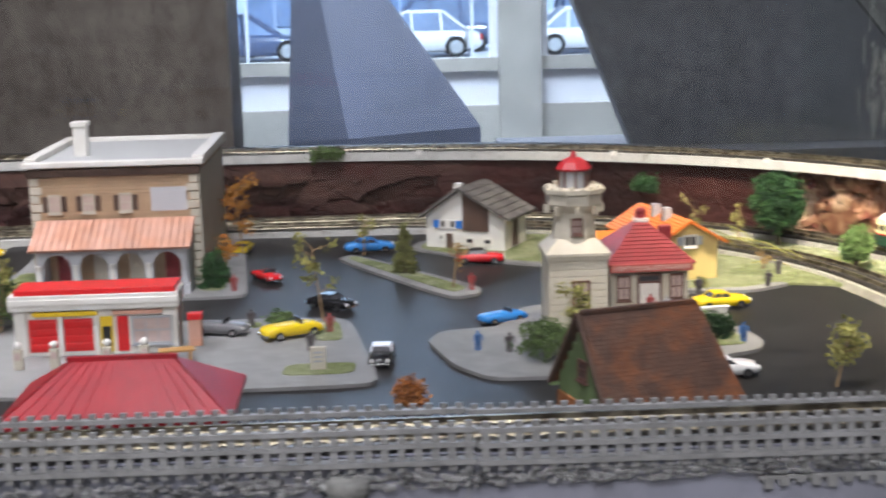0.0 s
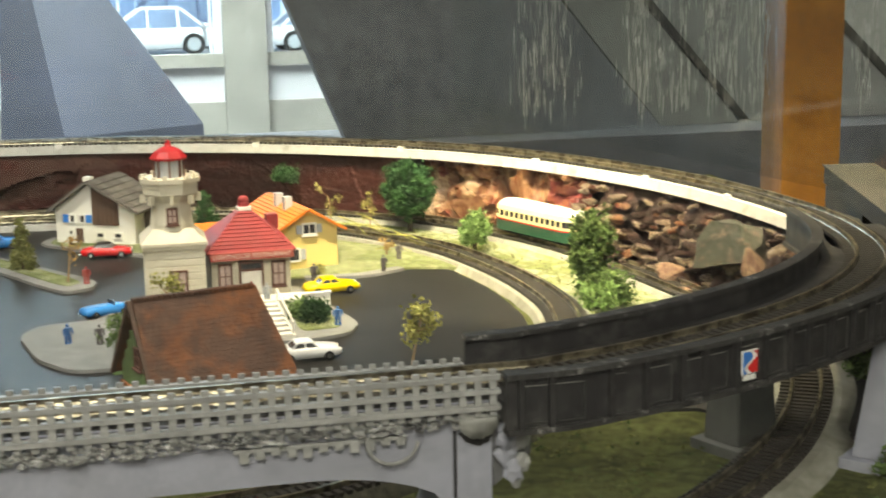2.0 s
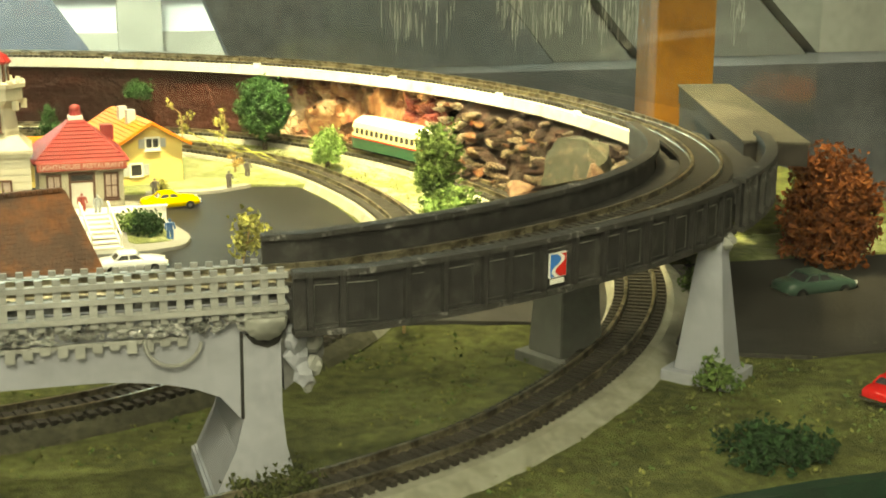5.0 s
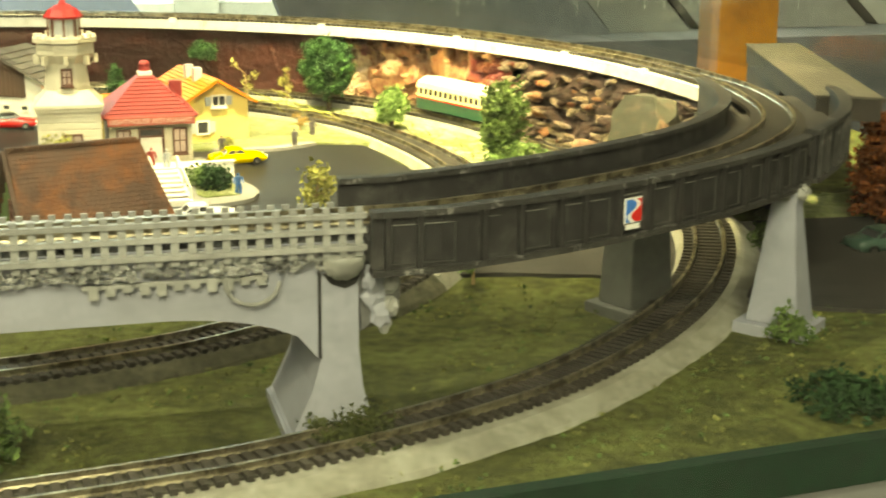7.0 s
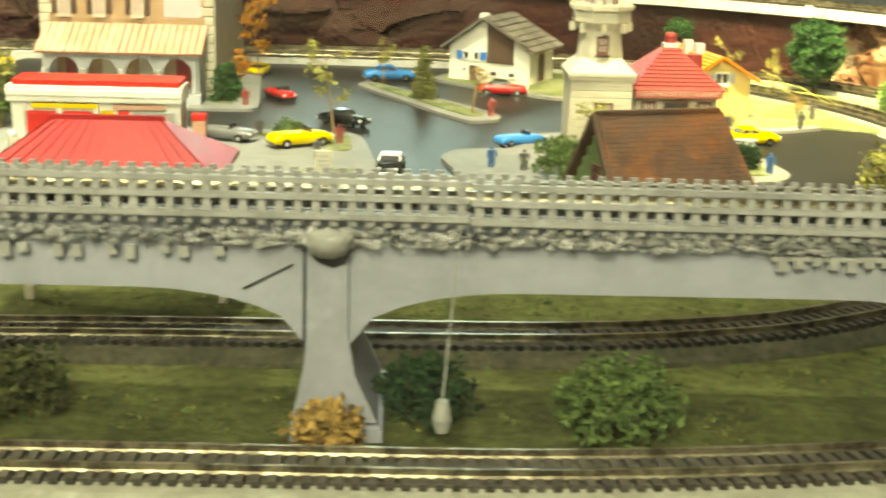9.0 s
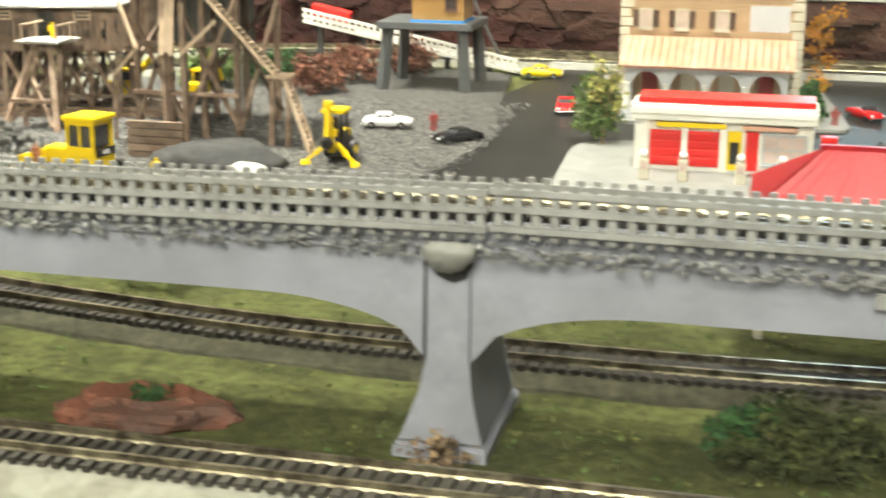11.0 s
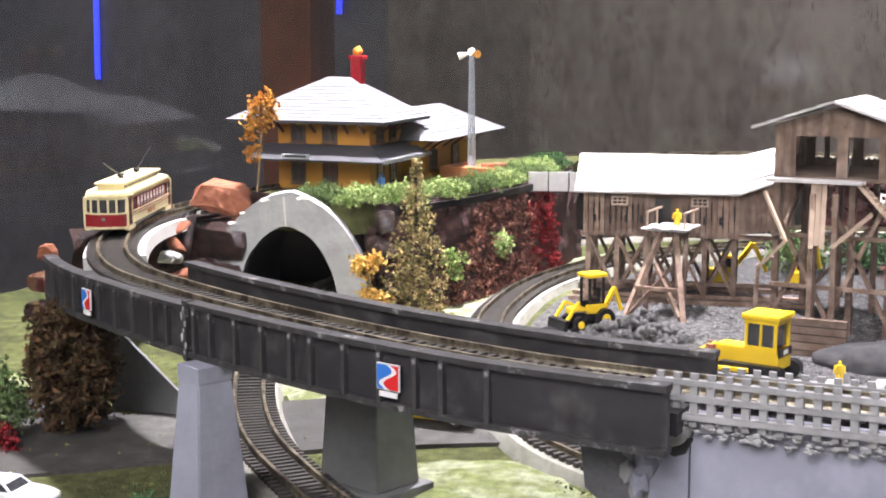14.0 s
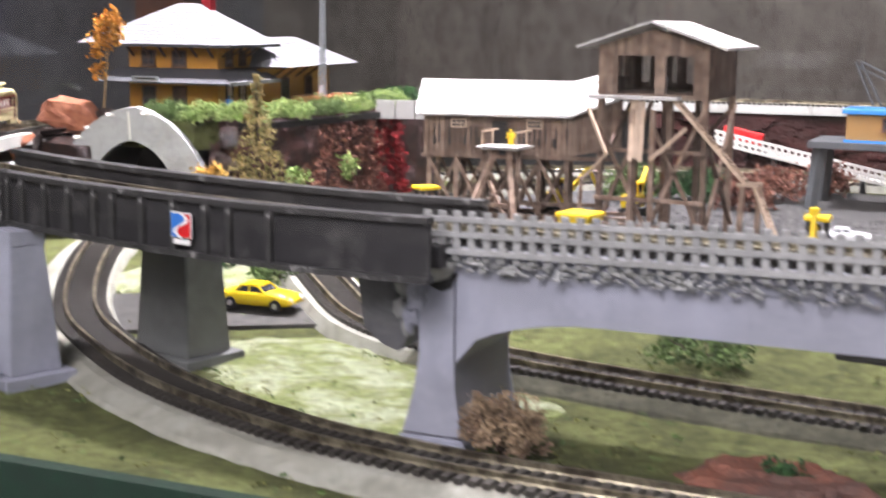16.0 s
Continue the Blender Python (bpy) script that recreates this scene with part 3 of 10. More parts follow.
inner = curve(LINE_A, True, 0.25)
nrm = normals(inner, True)
town = [(p[0] + q[0] * 0.27, p[1] + q[1] * 0.27) for p, q in zip(inner[:-1], nrm[:-1]) if p[0] > -2.3 and p[1] > 1.7]
town = [(-2.15, 8.98), (-2.45, 7.2), (-2.25, 5.2), (-2.6, 3.4), (-2.5, 2.1), (0, 1.85), (4.0, 1.95)] + [p for p in town if p[0] > -2.1]
bm = B()
prism(bm, town, 0.02, 0.115)
single("road", bm, "asphalt", "glossy black board road and parking yard of the model town", "road", "structure")
for name, poly, mt in (
    ("road_right", [(4.5, 2.12), (5.2, 2.9), (6.2, 2.75), (9.4, 2.5), (9.4, 0.95), (7.0, 1.05), (6.35, 1.35), (5.75, 1.95), (5.2, 2.08)], "asphalt_old"),
    ("road_left", [(-4.7, 2.0), (-5.1, 2.5), (-6.1, 2.2), (-6.9, 1.75), (-7.4, 1.25), (-10.3, 1.2), (-10.3, -0.2), (-7.2, 0.1), (-6.6, 0.7), (-5.9, 1.35), (-5.2, 1.75)], "asphalt_dusty"),
):
    bm = B()
    prism(bm, poly, -0.04, 0.014)
    bmesh.ops.subdivide_edges(bm, edges=bm.edges[:], cuts=3, use_grid_fill=True)
    for v in bm.verts:
        if v.co.z > 0:
            v.co.z += ground_z(v.co.x, v.co.y)
    single(name, bm, mt, "worn dark grey model road passing under the railway bridge", "road", "structure")

# ---- roadbeds and tracks ----
for path, mt, label in ((PATH_A, "roadbed", "inner"), (PATH_B, "roadbed", "outer")):
    bm = B()
    if path is PATH_A:
        sweep(bm, stretch(path, near(path, 4.7, 2.1), near(path, -4.4, 1.45)), [(-0.24, -0.05), (0.24, -0.05), (0.19, 0.054), (-0.19, 0.054)], ground_z)
    else:
        sweep(bm, path, [(-0.32, -0.02), (0.21, -0.02), (0.20, 0.012), (0.17, 0.052), (-0.20, 0.052), (-0.29, 0.012)], ground_z, True)
    single("roadbed", bm, mt, f"grey cork roadbed strip under the {label} track", "track bed", "structure")
a0, a1 = near(PATH_A, -4.4, 1.45), near(PATH_A, 4.7, 2.1)
b0, b1 = near(PATH_B, -6.46, 1.18), near(PATH_B, 5.62, 0.9)
for run, mt, label in ((stretch(PATH_A, a0, a1), "tie", "black"), (stretch(PATH_A, a1, a0), "ballast", "grey"), (stretch(PATH_B, b0, b1), "ballast_mid", "dark"), (stretch(PATH_B, b1, b0), "ballast", "grey")):
    bm = B()
    sweep(bm, run, [(-0.128, 0.03), (0.128, 0.03), (0.118, 0.060), (-0.118, 0.060)], ground_z)
    single("ballast", bm, mt, f"{label} ballast between the sleepers of the low track", "ballast", "structure")
# strong lamplight is in this strip's pale colour; it starts past the girder's shade
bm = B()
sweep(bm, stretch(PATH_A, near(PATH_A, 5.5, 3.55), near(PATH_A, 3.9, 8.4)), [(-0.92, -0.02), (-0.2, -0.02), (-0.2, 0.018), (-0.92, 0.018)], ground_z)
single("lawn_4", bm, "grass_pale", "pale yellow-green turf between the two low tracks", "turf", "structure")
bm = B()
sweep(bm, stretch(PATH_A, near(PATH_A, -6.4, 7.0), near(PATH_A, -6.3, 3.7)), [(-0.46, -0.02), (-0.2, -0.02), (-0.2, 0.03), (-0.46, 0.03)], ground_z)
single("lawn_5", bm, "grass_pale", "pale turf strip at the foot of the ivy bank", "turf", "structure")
# darker ballasted bed behind the arches, with the bridge's shade in its colour
bm = B()
sweep(bm, stretch(PATH_A, near(PATH_A, -4.4, 1.45), near(PATH_A, 4.7, 2.1)), [(-0.24, -0.02), (0.22, -0.02), (0.16, 0.052), (-0.16, 0.052), (-0.22, 0.01)], ground_z)
single("roadbed", bm, "roadbed_dark", "dark ballasted inner track bed behind the arches, bridge shade painted in", "track bed", "structure")
track("dark sleepered model track, inner oval on grey roadbed", PATH_A, z_low, lambda x, y: y < 1.15 and -3.4 < x < 3.2)
track("dark sleepered model track, outer oval along the front edge", PATH_B, z_low, lambda x, y: y < 0.35 and -3.4 < x < 5.0)

i0, i1 = near(PATH_C, 6.95, 2.35), near(PATH_C, -7.75, 1.6)
ledge = stretch(PATH_C, i0, i1)
bm = B()
sweep(bm, ledge, [(-0.17, -0.12), (0.21, -0.085), (0.20, 0.0), (-0.17, 0.0)], DECK)
single("roadbed", bm, "roadbed_white", "white painted ledge of the elevated track", "track bed", "structure")
track("dark sleepered elevated model track along the bridges and ledge", PATH_C, DECK, lambda x, y: False)

# rear deck between the ledge and the case glass
nl = normals(ledge)
rim = [(p[0] - q[0] * 0.165, p[1] - q[1] * 0.165) for p, q in zip(ledge, nl)][::6]
bm = B()
outer = [(p[0] - q[0] * w, p[1] - q[1] * w) for p, q, w in ((p, q, 0.30 + 0.55 * smooth((p[1] - 8.2) / 1.2)) for p, q in zip(ledge, nl))][::6]
prism(bm, [p for p in rim if p[1] > 2.6] + [p for p in outer if p[1] > 3.2][::-1], -0.1, DECK - 0.02)
single("deck", bm, "board", "dark grey deck behind the elevated track", "deck", "structure")

# ---- rock face under the rear ledge ----
def facets(p, scale, seed):
    """Broken blocks: each cell of space has its own depth and its own tilt."""
    c = noise.voronoi(p * scale + Vector((seed, seed, seed)))[1][0]
    tilt = noise.noise_vector(c * 5.3 + Vector((1.7, seed, 3.1)))
    return noise.noise(c * 7.7) + (p * scale + Vector((seed, seed, seed)) - c).dot(tilt) * 1.1


def rock_wall(i, j, label, mt, squash, big, small, lean, tight=False):
    line = curve(stretch(PATH_C, i, j)[::4], False, 0.026)
    q = normals(line)
    bm = B()
    rows, nz = [], 30
    for k in range(len(line)):
        row = []
        room = np.hypot(PATH_B[:, 0] - line[k, 0], PATH_B[:, 1] - line[k, 1]).min() - 0.16
        calm = min(1, (room - 0.09) / (0.7 * (lean + big)))
        for m in range(nz + 1):
            f = m / nz
            p = Vector((line[k, 0] * squash[0], line[k, 1] * squash[0], f * squash[1]))
            p += 0.22 * noise.noise_vector(p * 1.4)
            o = 0.24 + lean * (1 - f) + big * facets(p, 1.5, 2.0) + small * facets(p, 4.2, 9.0) + 0.016 * noise.fractal(p * 9, 0.9, 2.1, 3)
            if tight:  # little room beside the low track: the blocks recede under the ledge
                o = max(-0.14, min(room, room - 0.10 + 0.10 * (1 - f) + big * facets(p, 1.5, 2.0) + small * facets(p, 4.2, 9.0) + 0.016 * noise.fractal(p * 9, 0.9, 2.1, 3)))
            else:
                o = max(0.11, 0.12 + (o - 0.12) * max(calm, 0.15) * min(1, 3.2 * (1 - f) + 0.25))
            row.append(bm.verts.new((line[k, 0] + q[k, 0] * o, line[k, 1] + q[k, 1] * o, 0.06 + f * (DECK - 0.15))))
        rows.append(row)
    for a, b in zip(rows, rows[1:]):
        for m in range(nz):
            bm.faces.new((a[m], b[m], b[m + 1], a[m + 1]))
    return single("rock_face", bm, mt, label, "rock face", "structure")


rock_wall(near(PATH_C, 6.8, 6.2), near(PATH_C, 5.4, 8.35), "red and tan moulded rock face below the elevated track", "rock_tan", (1.7, 1.3), 0.24, 0.11, 0.14, True)
rock_wall(near(PATH_C, 7.06, 2.55), near(PATH_C, 6.8, 6.2), "dark rock bank behind the boulder pile", "rock_umber", (1.7, 1.0), 0.10, 0.05, 0.10)
rock_wall(near(PATH_C, 5.4, 8.35), near(PATH_C, -5.8, 9.75), "mauve brown layered rock face below the elevated track", "rock", (0.85, 1.05), 0.20, 0.055, 0.12)

# ---- arch bridge ----
SPAN = 2.55
bridge = thing("arch_bridge", 0, 0, 0, 0, "grey plastic arch viaduct with lattice sides and ragged foil trim", "railway bridge")
for k in range(4):
    x0 = -1.5 * SPAN + k * SPAN
    bm = B()
    a, b = x0, x0 + 0.15
    fl, fr = ((0.07, 0.04), (0.10, 0.05), (0.04, 0.11), (0.12, 0.06))[k]
    prof = [(a - fl, 0.06), (b + fr, 0.06), (b + fr * 0.25, 0.24), (b, 0.40), (b, 0.755), (a, 0.755), (a, 0.38), (a - fl * 0.3, 0.24)]
    face_prism(bm, prof, "y", -0.01, 0.58)
    prism(bm, [(a - fl - 0.02, -0.03), (b + fr + 0.02, -0.03), (b + fr + 0.02, 0.61), (a - fl - 0.02, 0.61)], -0.03, 0.05, 0.012)
    part("pier", bm, "concrete_grey", bridge)
    bm = B()
    drip = [(0.085, 0.80), (0.088, 0.76), (0.070, 0.725), (0.030, 0.700), (-0.010, 0.694), (-0.052, 0.708), (-0.080, 0.735), (-0.088, 0.77), (-0.080, 0.80)]
    face_prism(bm, [(x0 + 0.085 + x * (1 + 0.08 * math.sin(k * 2 + z * 40)), z) for x, z in drip], "y", -0.075, -0.002)
    bmesh.ops.bevel(bm, geom=bm.edges[:], offset=0.014, segments=2, affect="EDGES")
    part("glue_drip", bm, "glue", bridge, "pale hardened glue drip over the pier", True)
    # black slab laid on the pier to paint the drip's shadow
    bm = B()
    face_prism(bm, [(x0 + 0.085 + x, z) for x, z in ((0.080, 0.725), (0.055, 0.668), (0.012, 0.650), (-0.045, 0.672), (-0.078, 0.715))], "y", -0.013, 0.0)
    part("hollow", bm, "girder", bridge, "black patch painted as the glue drip's shadow")
    if k:
        bm = B()
        beam(bm, (x0 - 0.006, -0.008, 0.37), (x0 - 0.004, -0.008, 0.72), 0.012, 0.012)
        part("seam", bm, "girder", bridge, "dark open seam beside the pier")
    if k < 3:
        bm = B()
        u = np.linspace(0, 1, 29)
        span = SPAN - 0.15 - 0.01
        low = []
        for t in u:
            e = min(t, 1 - t) * span
            z = 0.36 + 0.205 * math.sqrt(max(0, 1 - (1 - min(e / 0.62, 1)) ** 2))
            low.append((x0 + 0.155 + t * span, z))
        face_prism(bm, low + [(x0 + 0.155 + span, 0.75), (x0 + 0.155, 0.75)], "y", 0.0, 0.57)
        part("arch", bm, "concrete_grey", bridge)

# lattice sides: uprights and three rails, in three lengths that butt end to end
slat = B()
box(slat, -0.0145, -0.009, -0.014, 0.0145, 0.009, 0.180, 0.002)
slat_mesh = bpy.data.meshes.new("slat")
slat.to_mesh(slat_mesh)
slat.free()
slat_mesh.transform(Matrix.Scale(S, 4))
slat_mesh.materials.append(M["lattice"])
BENDS = [(-3.80, -0.06, 0.800), (-1.05, -0.055, 0.838), (1.85, -0.07, 0.825), (4.0, -0.06, 0.805)]
for side, drop in ((0.0, 0.0), (0.60, -0.115)):
    for (xa, ya, za), (xb, yb, zb) in zip(BENDS, BENDS[1:]):
        lift = drop + (0.008 if xa == BENDS[1][0] else 0.0)
        d = Vector((xb - xa, yb - ya))
        for z, h in ((0.0, 0.046), (0.073, 0.032), (0.131, 0.032)):
            bm = B()
            beam(bm, (xa + 0.004, ya + side - 0.001, za + z + lift + h / 2), (xb - 0.004, yb + side - 0.001, zb + z + lift + h / 2), h, 0.02)
            part("lattice_rail", bm, "lattice", bridge)
        if side == 0.0:
            bm = B()
            face_prism(bm, [(xa, 0.752), (xb, 0.752), (xb, zb + lift + 0.03), (xa, za + lift + 0.03)], "y", -0.012, 0.012)
            part("fascia", bm, "concrete_grey", bridge)
        n = int(d.length / 0.0625)
        for i in range(n):
            f = (i + 0.5) / n
            ob = new("slat", slat_mesh)
            ob.parent = bridge
            ob.matrix_local = pose((xa + d.x * f) * S, (ya + d.y * f + side) * S, (za + (zb - za) * f + lift) * S, 0, 0, math.degrees(math.atan2(d.y, d.x)))
# ragged foil and glue under the lattice
rng = random.Random(5)
for name, m_, x0, x1, n, label in (("filler_trim", "lattice", -3.85, -2.7, 240, "ragged grey filler strip"), ("foil_trim", "foil_dull", -2.75, 0.9, 620, "dull crumpled foil strip"), ("foil_trim", "foil", 0.9, 3.95, 680, "crumpled silver foil and glue strip")):
    rows = []
    for i in range(n):
        x = x0 + (x1 - x0) * i / n + rng.uniform(-0.02, 0.02)
        rows.append((x, -0.035 + rng.uniform(-0.02, 0.015), 0.770 + rng.uniform(-0.027, 0.03), rng.uniform(0.005, 0.017) * (0.75 if x < 0 else 1.0), 1.5, 0.6, 0.8))
    tagged(scatter(name, rows, m_, bridge, 1, 0.8), label)
# a scalloped strip and a wire loop hang below the foil, crumbling brackets at both ends
bm = B()
for i in range(124):
    x = -3.78 + i * 0.0625
    if 2.95 < x < 3.62 or (0.2 < x < 1.0 and i % 3):
        h = 0.022 + 0.012 * math.sin(i * 1.7)
        box(bm, x - 0.019, -0.030, 0.687 - h + 0.02, x + 0.019, -0.012, 0.727, 0.003)
box(bm, 2.93, -0.028, 0.712, 3.62, -0.012, 0.73, 0.003)
part("scalloped_strip", bm, "lattice", bridge)
bm = B()
arc = [Vector((3.56 + 0.105 * math.cos(radians(a)), -0.03, 0.715 + 0.10 * math.sin(radians(a)))) for a in range(170, 361, 14)]
for p, q in zip(arc, arc[1:]):
    cyl(bm, p, q, 0.008, 0.008, 6)
part("wire_loop", bm, "lattice", bridge)
for prof in ([(3.98, 0.72), (4.15, 0.72), (4.15, 0.60), (4.10, 0.48), (4.04, 0.50), (3.99, 0.46)], [(-3.84, 0.72), (-4.12, 0.72), (-4.09, 0.47), (-4.0, 0.40), (-3.93, 0.38), (-3.86, 0.48)]):
    bm = B()
    face_prism(bm, prof if prof[0][0] > 0 else prof[::-1], "y", 0.02, 0.30)
    part("bracket", bm, "bracket_grey", bridge)
for x, s in ((4.03, 1), (-3.83, -1)):
    for i, (dx, z, r) in enumerate(((0.0, 0.68, 0.055), (0.01, 0.61, 0.06), (0.03, 0.54, 0.05), (0.07, 0.66, 0.045), (0.075, 0.57, 0.04), (0.05, 0.49, 0.035))):
        bm = B()
        lump(bm, (x + s * dx, -0.02 + 0.02 * (i % 2), z), r, 0.5, 2, i * 2.3 + x, 1.6, (0.8, 0.6, 1.1), 0.12)
        part("bracket_crumb", bm, "lattice" if i > 2 else "concrete_grey", bridge, "crumbling grey filler at the bridge end")
bm = B()
beam(bm, (1.05, -0.002, 0.565), (1.23, -0.002, 0.66), 0.008, 0.008)
part("crack", bm, "girder", bridge, "dark crack in the spandrel")
bm = B()
box(bm, -3.8, 0.02, 0.74, 4.0, 0.55, DECK - 0.02)
part("bridge_deck", bm, "board", bridge)


# ---- curved plate girders ----
def girder(line, offset, z0, z1, label, panels=True, end_plain=0.0, stop=0.02, beads=False):
    g = thing("plate_girder", 0, 0, 0, 0, label, "girder")
    o = offset
    bm = B()
    sweep(bm, line, [(o - 0.012, z0), (o + 0.012, z0), (o + 0.012, z1), (o - 0.012, z1)], 0.0)
    part("web_plate", bm, "girder", g)
    for z in (z0, z1):
        bm = B()
        sweep(bm, line, [(o - 0.035, z - 0.012), (o + 0.035, z - 0.012), (o + 0.035, z + 0.012), (o - 0.035, z + 0.012)], 0.0)
        part("flange", bm, "girder_edge", g)
    if panels:
        q = normals(line)
        far = np.r_[0, np.cumsum(np.linalg.norm(np.diff(line, axis=0), axis=1))]
        s = end_plain + 0.04
        while s < far[-1] - stop:
            k = int(np.argmin(abs(far - s)))
            ang = math.degrees(math.atan2(q[k, 1], q[k, 0])) - 90
            side = -1 if o < 0 else 1
            bm = B()
            box(bm, -0.012, side * 0.012, z0, 0.012, side * 0.034, z1, 0.003)
            ob = part("stiffener", bm, "girder" if beads else "girder_edge", g)
            place = pose((line[k, 0] + q[k, 0] * o) * S, (line[k, 1] + q[k, 1] * o) * S, 0, 0, 0, ang)
            ob.matrix_local = place
            bm = B()
            for x0, x1, za, zb in ((0.018, 0.0205, z0 + 0.03, z1 - 0.045), (0.143, 0.1455, z0 + 0.03, z1 - 0.045), (0.018, 0.1455, z1 - 0.0475, z1 - 0.045), (0.018, 0.1455, z0 + 0.0275, z0 + 0.03)):
                box(bm, x0 if side < 0 else -x1, min(side * 0.010, side * 0.0165), za, x1 if side < 0 else -x0, max(side * 0.010, side * 0.0165), zb)
            if beads and s < far[-1] - stop - 0.15:
                part("panel_bead", bm, "girder_line", g).matrix_local = place
            else:
                bm.free()
            s += 0.165
    return g


GZ0, GZ1 = 0.735, 0.965
ra, rb, rc, rd = near(PATH_C, 4.02, 0.23), near(PATH_C, 6.25, 1.27), near(PATH_C, 7.05, 2.5), near(PATH_C, 7.2, 3.1)
la, lb, lc = near(PATH_C, -3.70, 0.17), near(PATH_C, -5.95, 0.58), near(PATH_C, -7.5, 1.33)
girder(stretch(PATH_C, ra, rb), -0.33, GZ0, GZ1, "black curved plate girder with ribbed panels beside the track", beads=True)
girder(stretch(PATH_C, rb, rc), -0.36, GZ0 + 0.01, GZ1 + 0.03, "black curved plate girder, short outer length")
girder(stretch(PATH_C, ra, rd), 0.31, GZ0, GZ1, "plain black curved inner girder wall", False)
girder(stretch(PATH_C, lb, la), -0.40, GZ0, GZ1, "black plate girder with ribbed panels beside the dark road", True, 0.0, 0.5)
girder(stretch(PATH_C, lc, lb), -0.385, GZ0 - 0.005, GZ1 - 0.022, "black plate girder with ribbed panels, short far length")
q_ = normals(PATH_C, True)
jp = thing("joint_plate", PATH_C[lb][0] - q_[lb][0] * 0.42, PATH_C[lb][1] - q_[lb][1] * 0.42, 0, math.degrees(math.atan2(q_[lb][1], q_[lb][0])) - 90, "scraped black joint plate between two girder lengths", "joint plate")
bm = B()
box(bm, -0.014, -0.022, GZ0 - 0.03, 0.014, 0.03, GZ1 + 0.02, 0.004)
part("plate", bm, "girder_edge", jp)
for i in range(7):
    bm = B()
    lump(bm, (0.016 * math.sin(i * 2.1), -0.022, GZ0 + 0.01 + 0.034 * i), 0.008 + 0.003 * (i % 3), 0.5, 1, i * 1.7, 2.0, (0.7, 0.5, 1.6))
    part("scrape", bm, "glue", jp, "pale glue scrape")
girder(stretch(PATH_C, lc + 12, la), 0.16, GZ0, GZ1, "plain black inner girder wall beside the dark road", False)
for i, j in ((ra, rd), (lc, la)):
    bm = B()
    sweep(bm, stretch(PATH_C, i, j), [(-0.31, GZ0 + 0.03), (0.29 if i == ra else 0.15, GZ0 + 0.03), (0.29 if i == ra else 0.15, DECK), (-0.31, DECK)], 0.0)
    single("bridge_floor", bm, "girder", "dark bridge floor carrying the elevated track", "bridge floor", "structure")


def pier(x, y, rz, w0, d0, w1, d1, h, label, paint="concrete_grey"):
    p = thing("bridge_pier", x, y, 0, rz, label, "bridge pier", "piers under the girders")
    bm = B()
    low = [bm.verts.new((sx * w0, sy * d0, 0.05)) for sx, sy in ((-1, -1), (1, -1), (1, 1), (-1, 1))]
    top = [bm.verts.new((sx * w1, sy * d1, h)) for sx, sy in ((-1, -1), (1, -1), (1, 1), (-1, 1))]
    bm.faces.new(low[::-1])
    bm.faces.new(top)
    for i in range(4):
        bm.faces.new((low[i], low[(i + 1) % 4], top[(i + 1) % 4], top[i]))
    bmesh.ops.bevel(bm, geom=bm.edges[:], offset=0.006, segments=2, affect="EDGES")
    part("shaft", bm, paint, p)
    bm = B()
    box(bm, -w0 - 0.05, -d0 - 0.05, -0.03, w0 + 0.05, d0 + 0.05, 0.05, 0.008)
    part("footing", bm, paint, p)
    bm = B()
    box(bm, -w1 - 0.006, -d1 - 0.006, h - 0.03, w1 + 0.006, d1 + 0.006, GZ0 - 0.012, 0.004)
    part("cap", bm, paint, p)
    return p


pier(6.34, 0.93, 40, 0.115, 0.135, 0.05, 0.06, 0.68, "tapered grey pier with small weed, under the outer girder")
chips = thing("filler", 6.36, 0.93, 0.62, 30, "crumbling grey filler on the pier top", "filler")
for i in range(6):
    bm = B()
    lump(bm, (0.05 * math.cos(i * 1.1), 0.06 * math.sin(i * 1.1), 0.04 + 0.012 * i), 0.036, 0.5, 2, i * 1.9, 1.7, (1.1, 1, 0.8), 0.1)
    part("crumb", bm, "lattice", chips)
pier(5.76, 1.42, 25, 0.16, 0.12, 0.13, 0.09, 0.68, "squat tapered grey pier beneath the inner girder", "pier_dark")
pier(-5.96, 0.12, -20, 0.13, 0.135, 0.08, 0.085, 0.68, "tapered grey pier with chipped cap, under the girder joint")
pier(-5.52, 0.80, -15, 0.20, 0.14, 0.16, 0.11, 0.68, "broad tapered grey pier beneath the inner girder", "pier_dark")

# a clear cup that hangs on a thread from the lattice joint
cup = thing("hanging_cup", 1.80, -0.10, 0.0, 0, "small clear plastic cup hanging on a thread", "cup")
bm = B()
cyl(bm, (0.02, 0.02, 0.84), (-0.03, 0.0, 0.19), 0.004, 0.004, 6)
part("thread", bm, "lattice", cup)
bm = B()
cyl(bm, (-0.03, 0, 0.19), (-0.03, 0, 0.12), 0.022, 0.036, 14)
cyl(bm, (-0.03, 0, 0.12), (-0.028, 0, 0.07), 0.036, 0.024, 14)
part("cup", bm, "glue", cup)

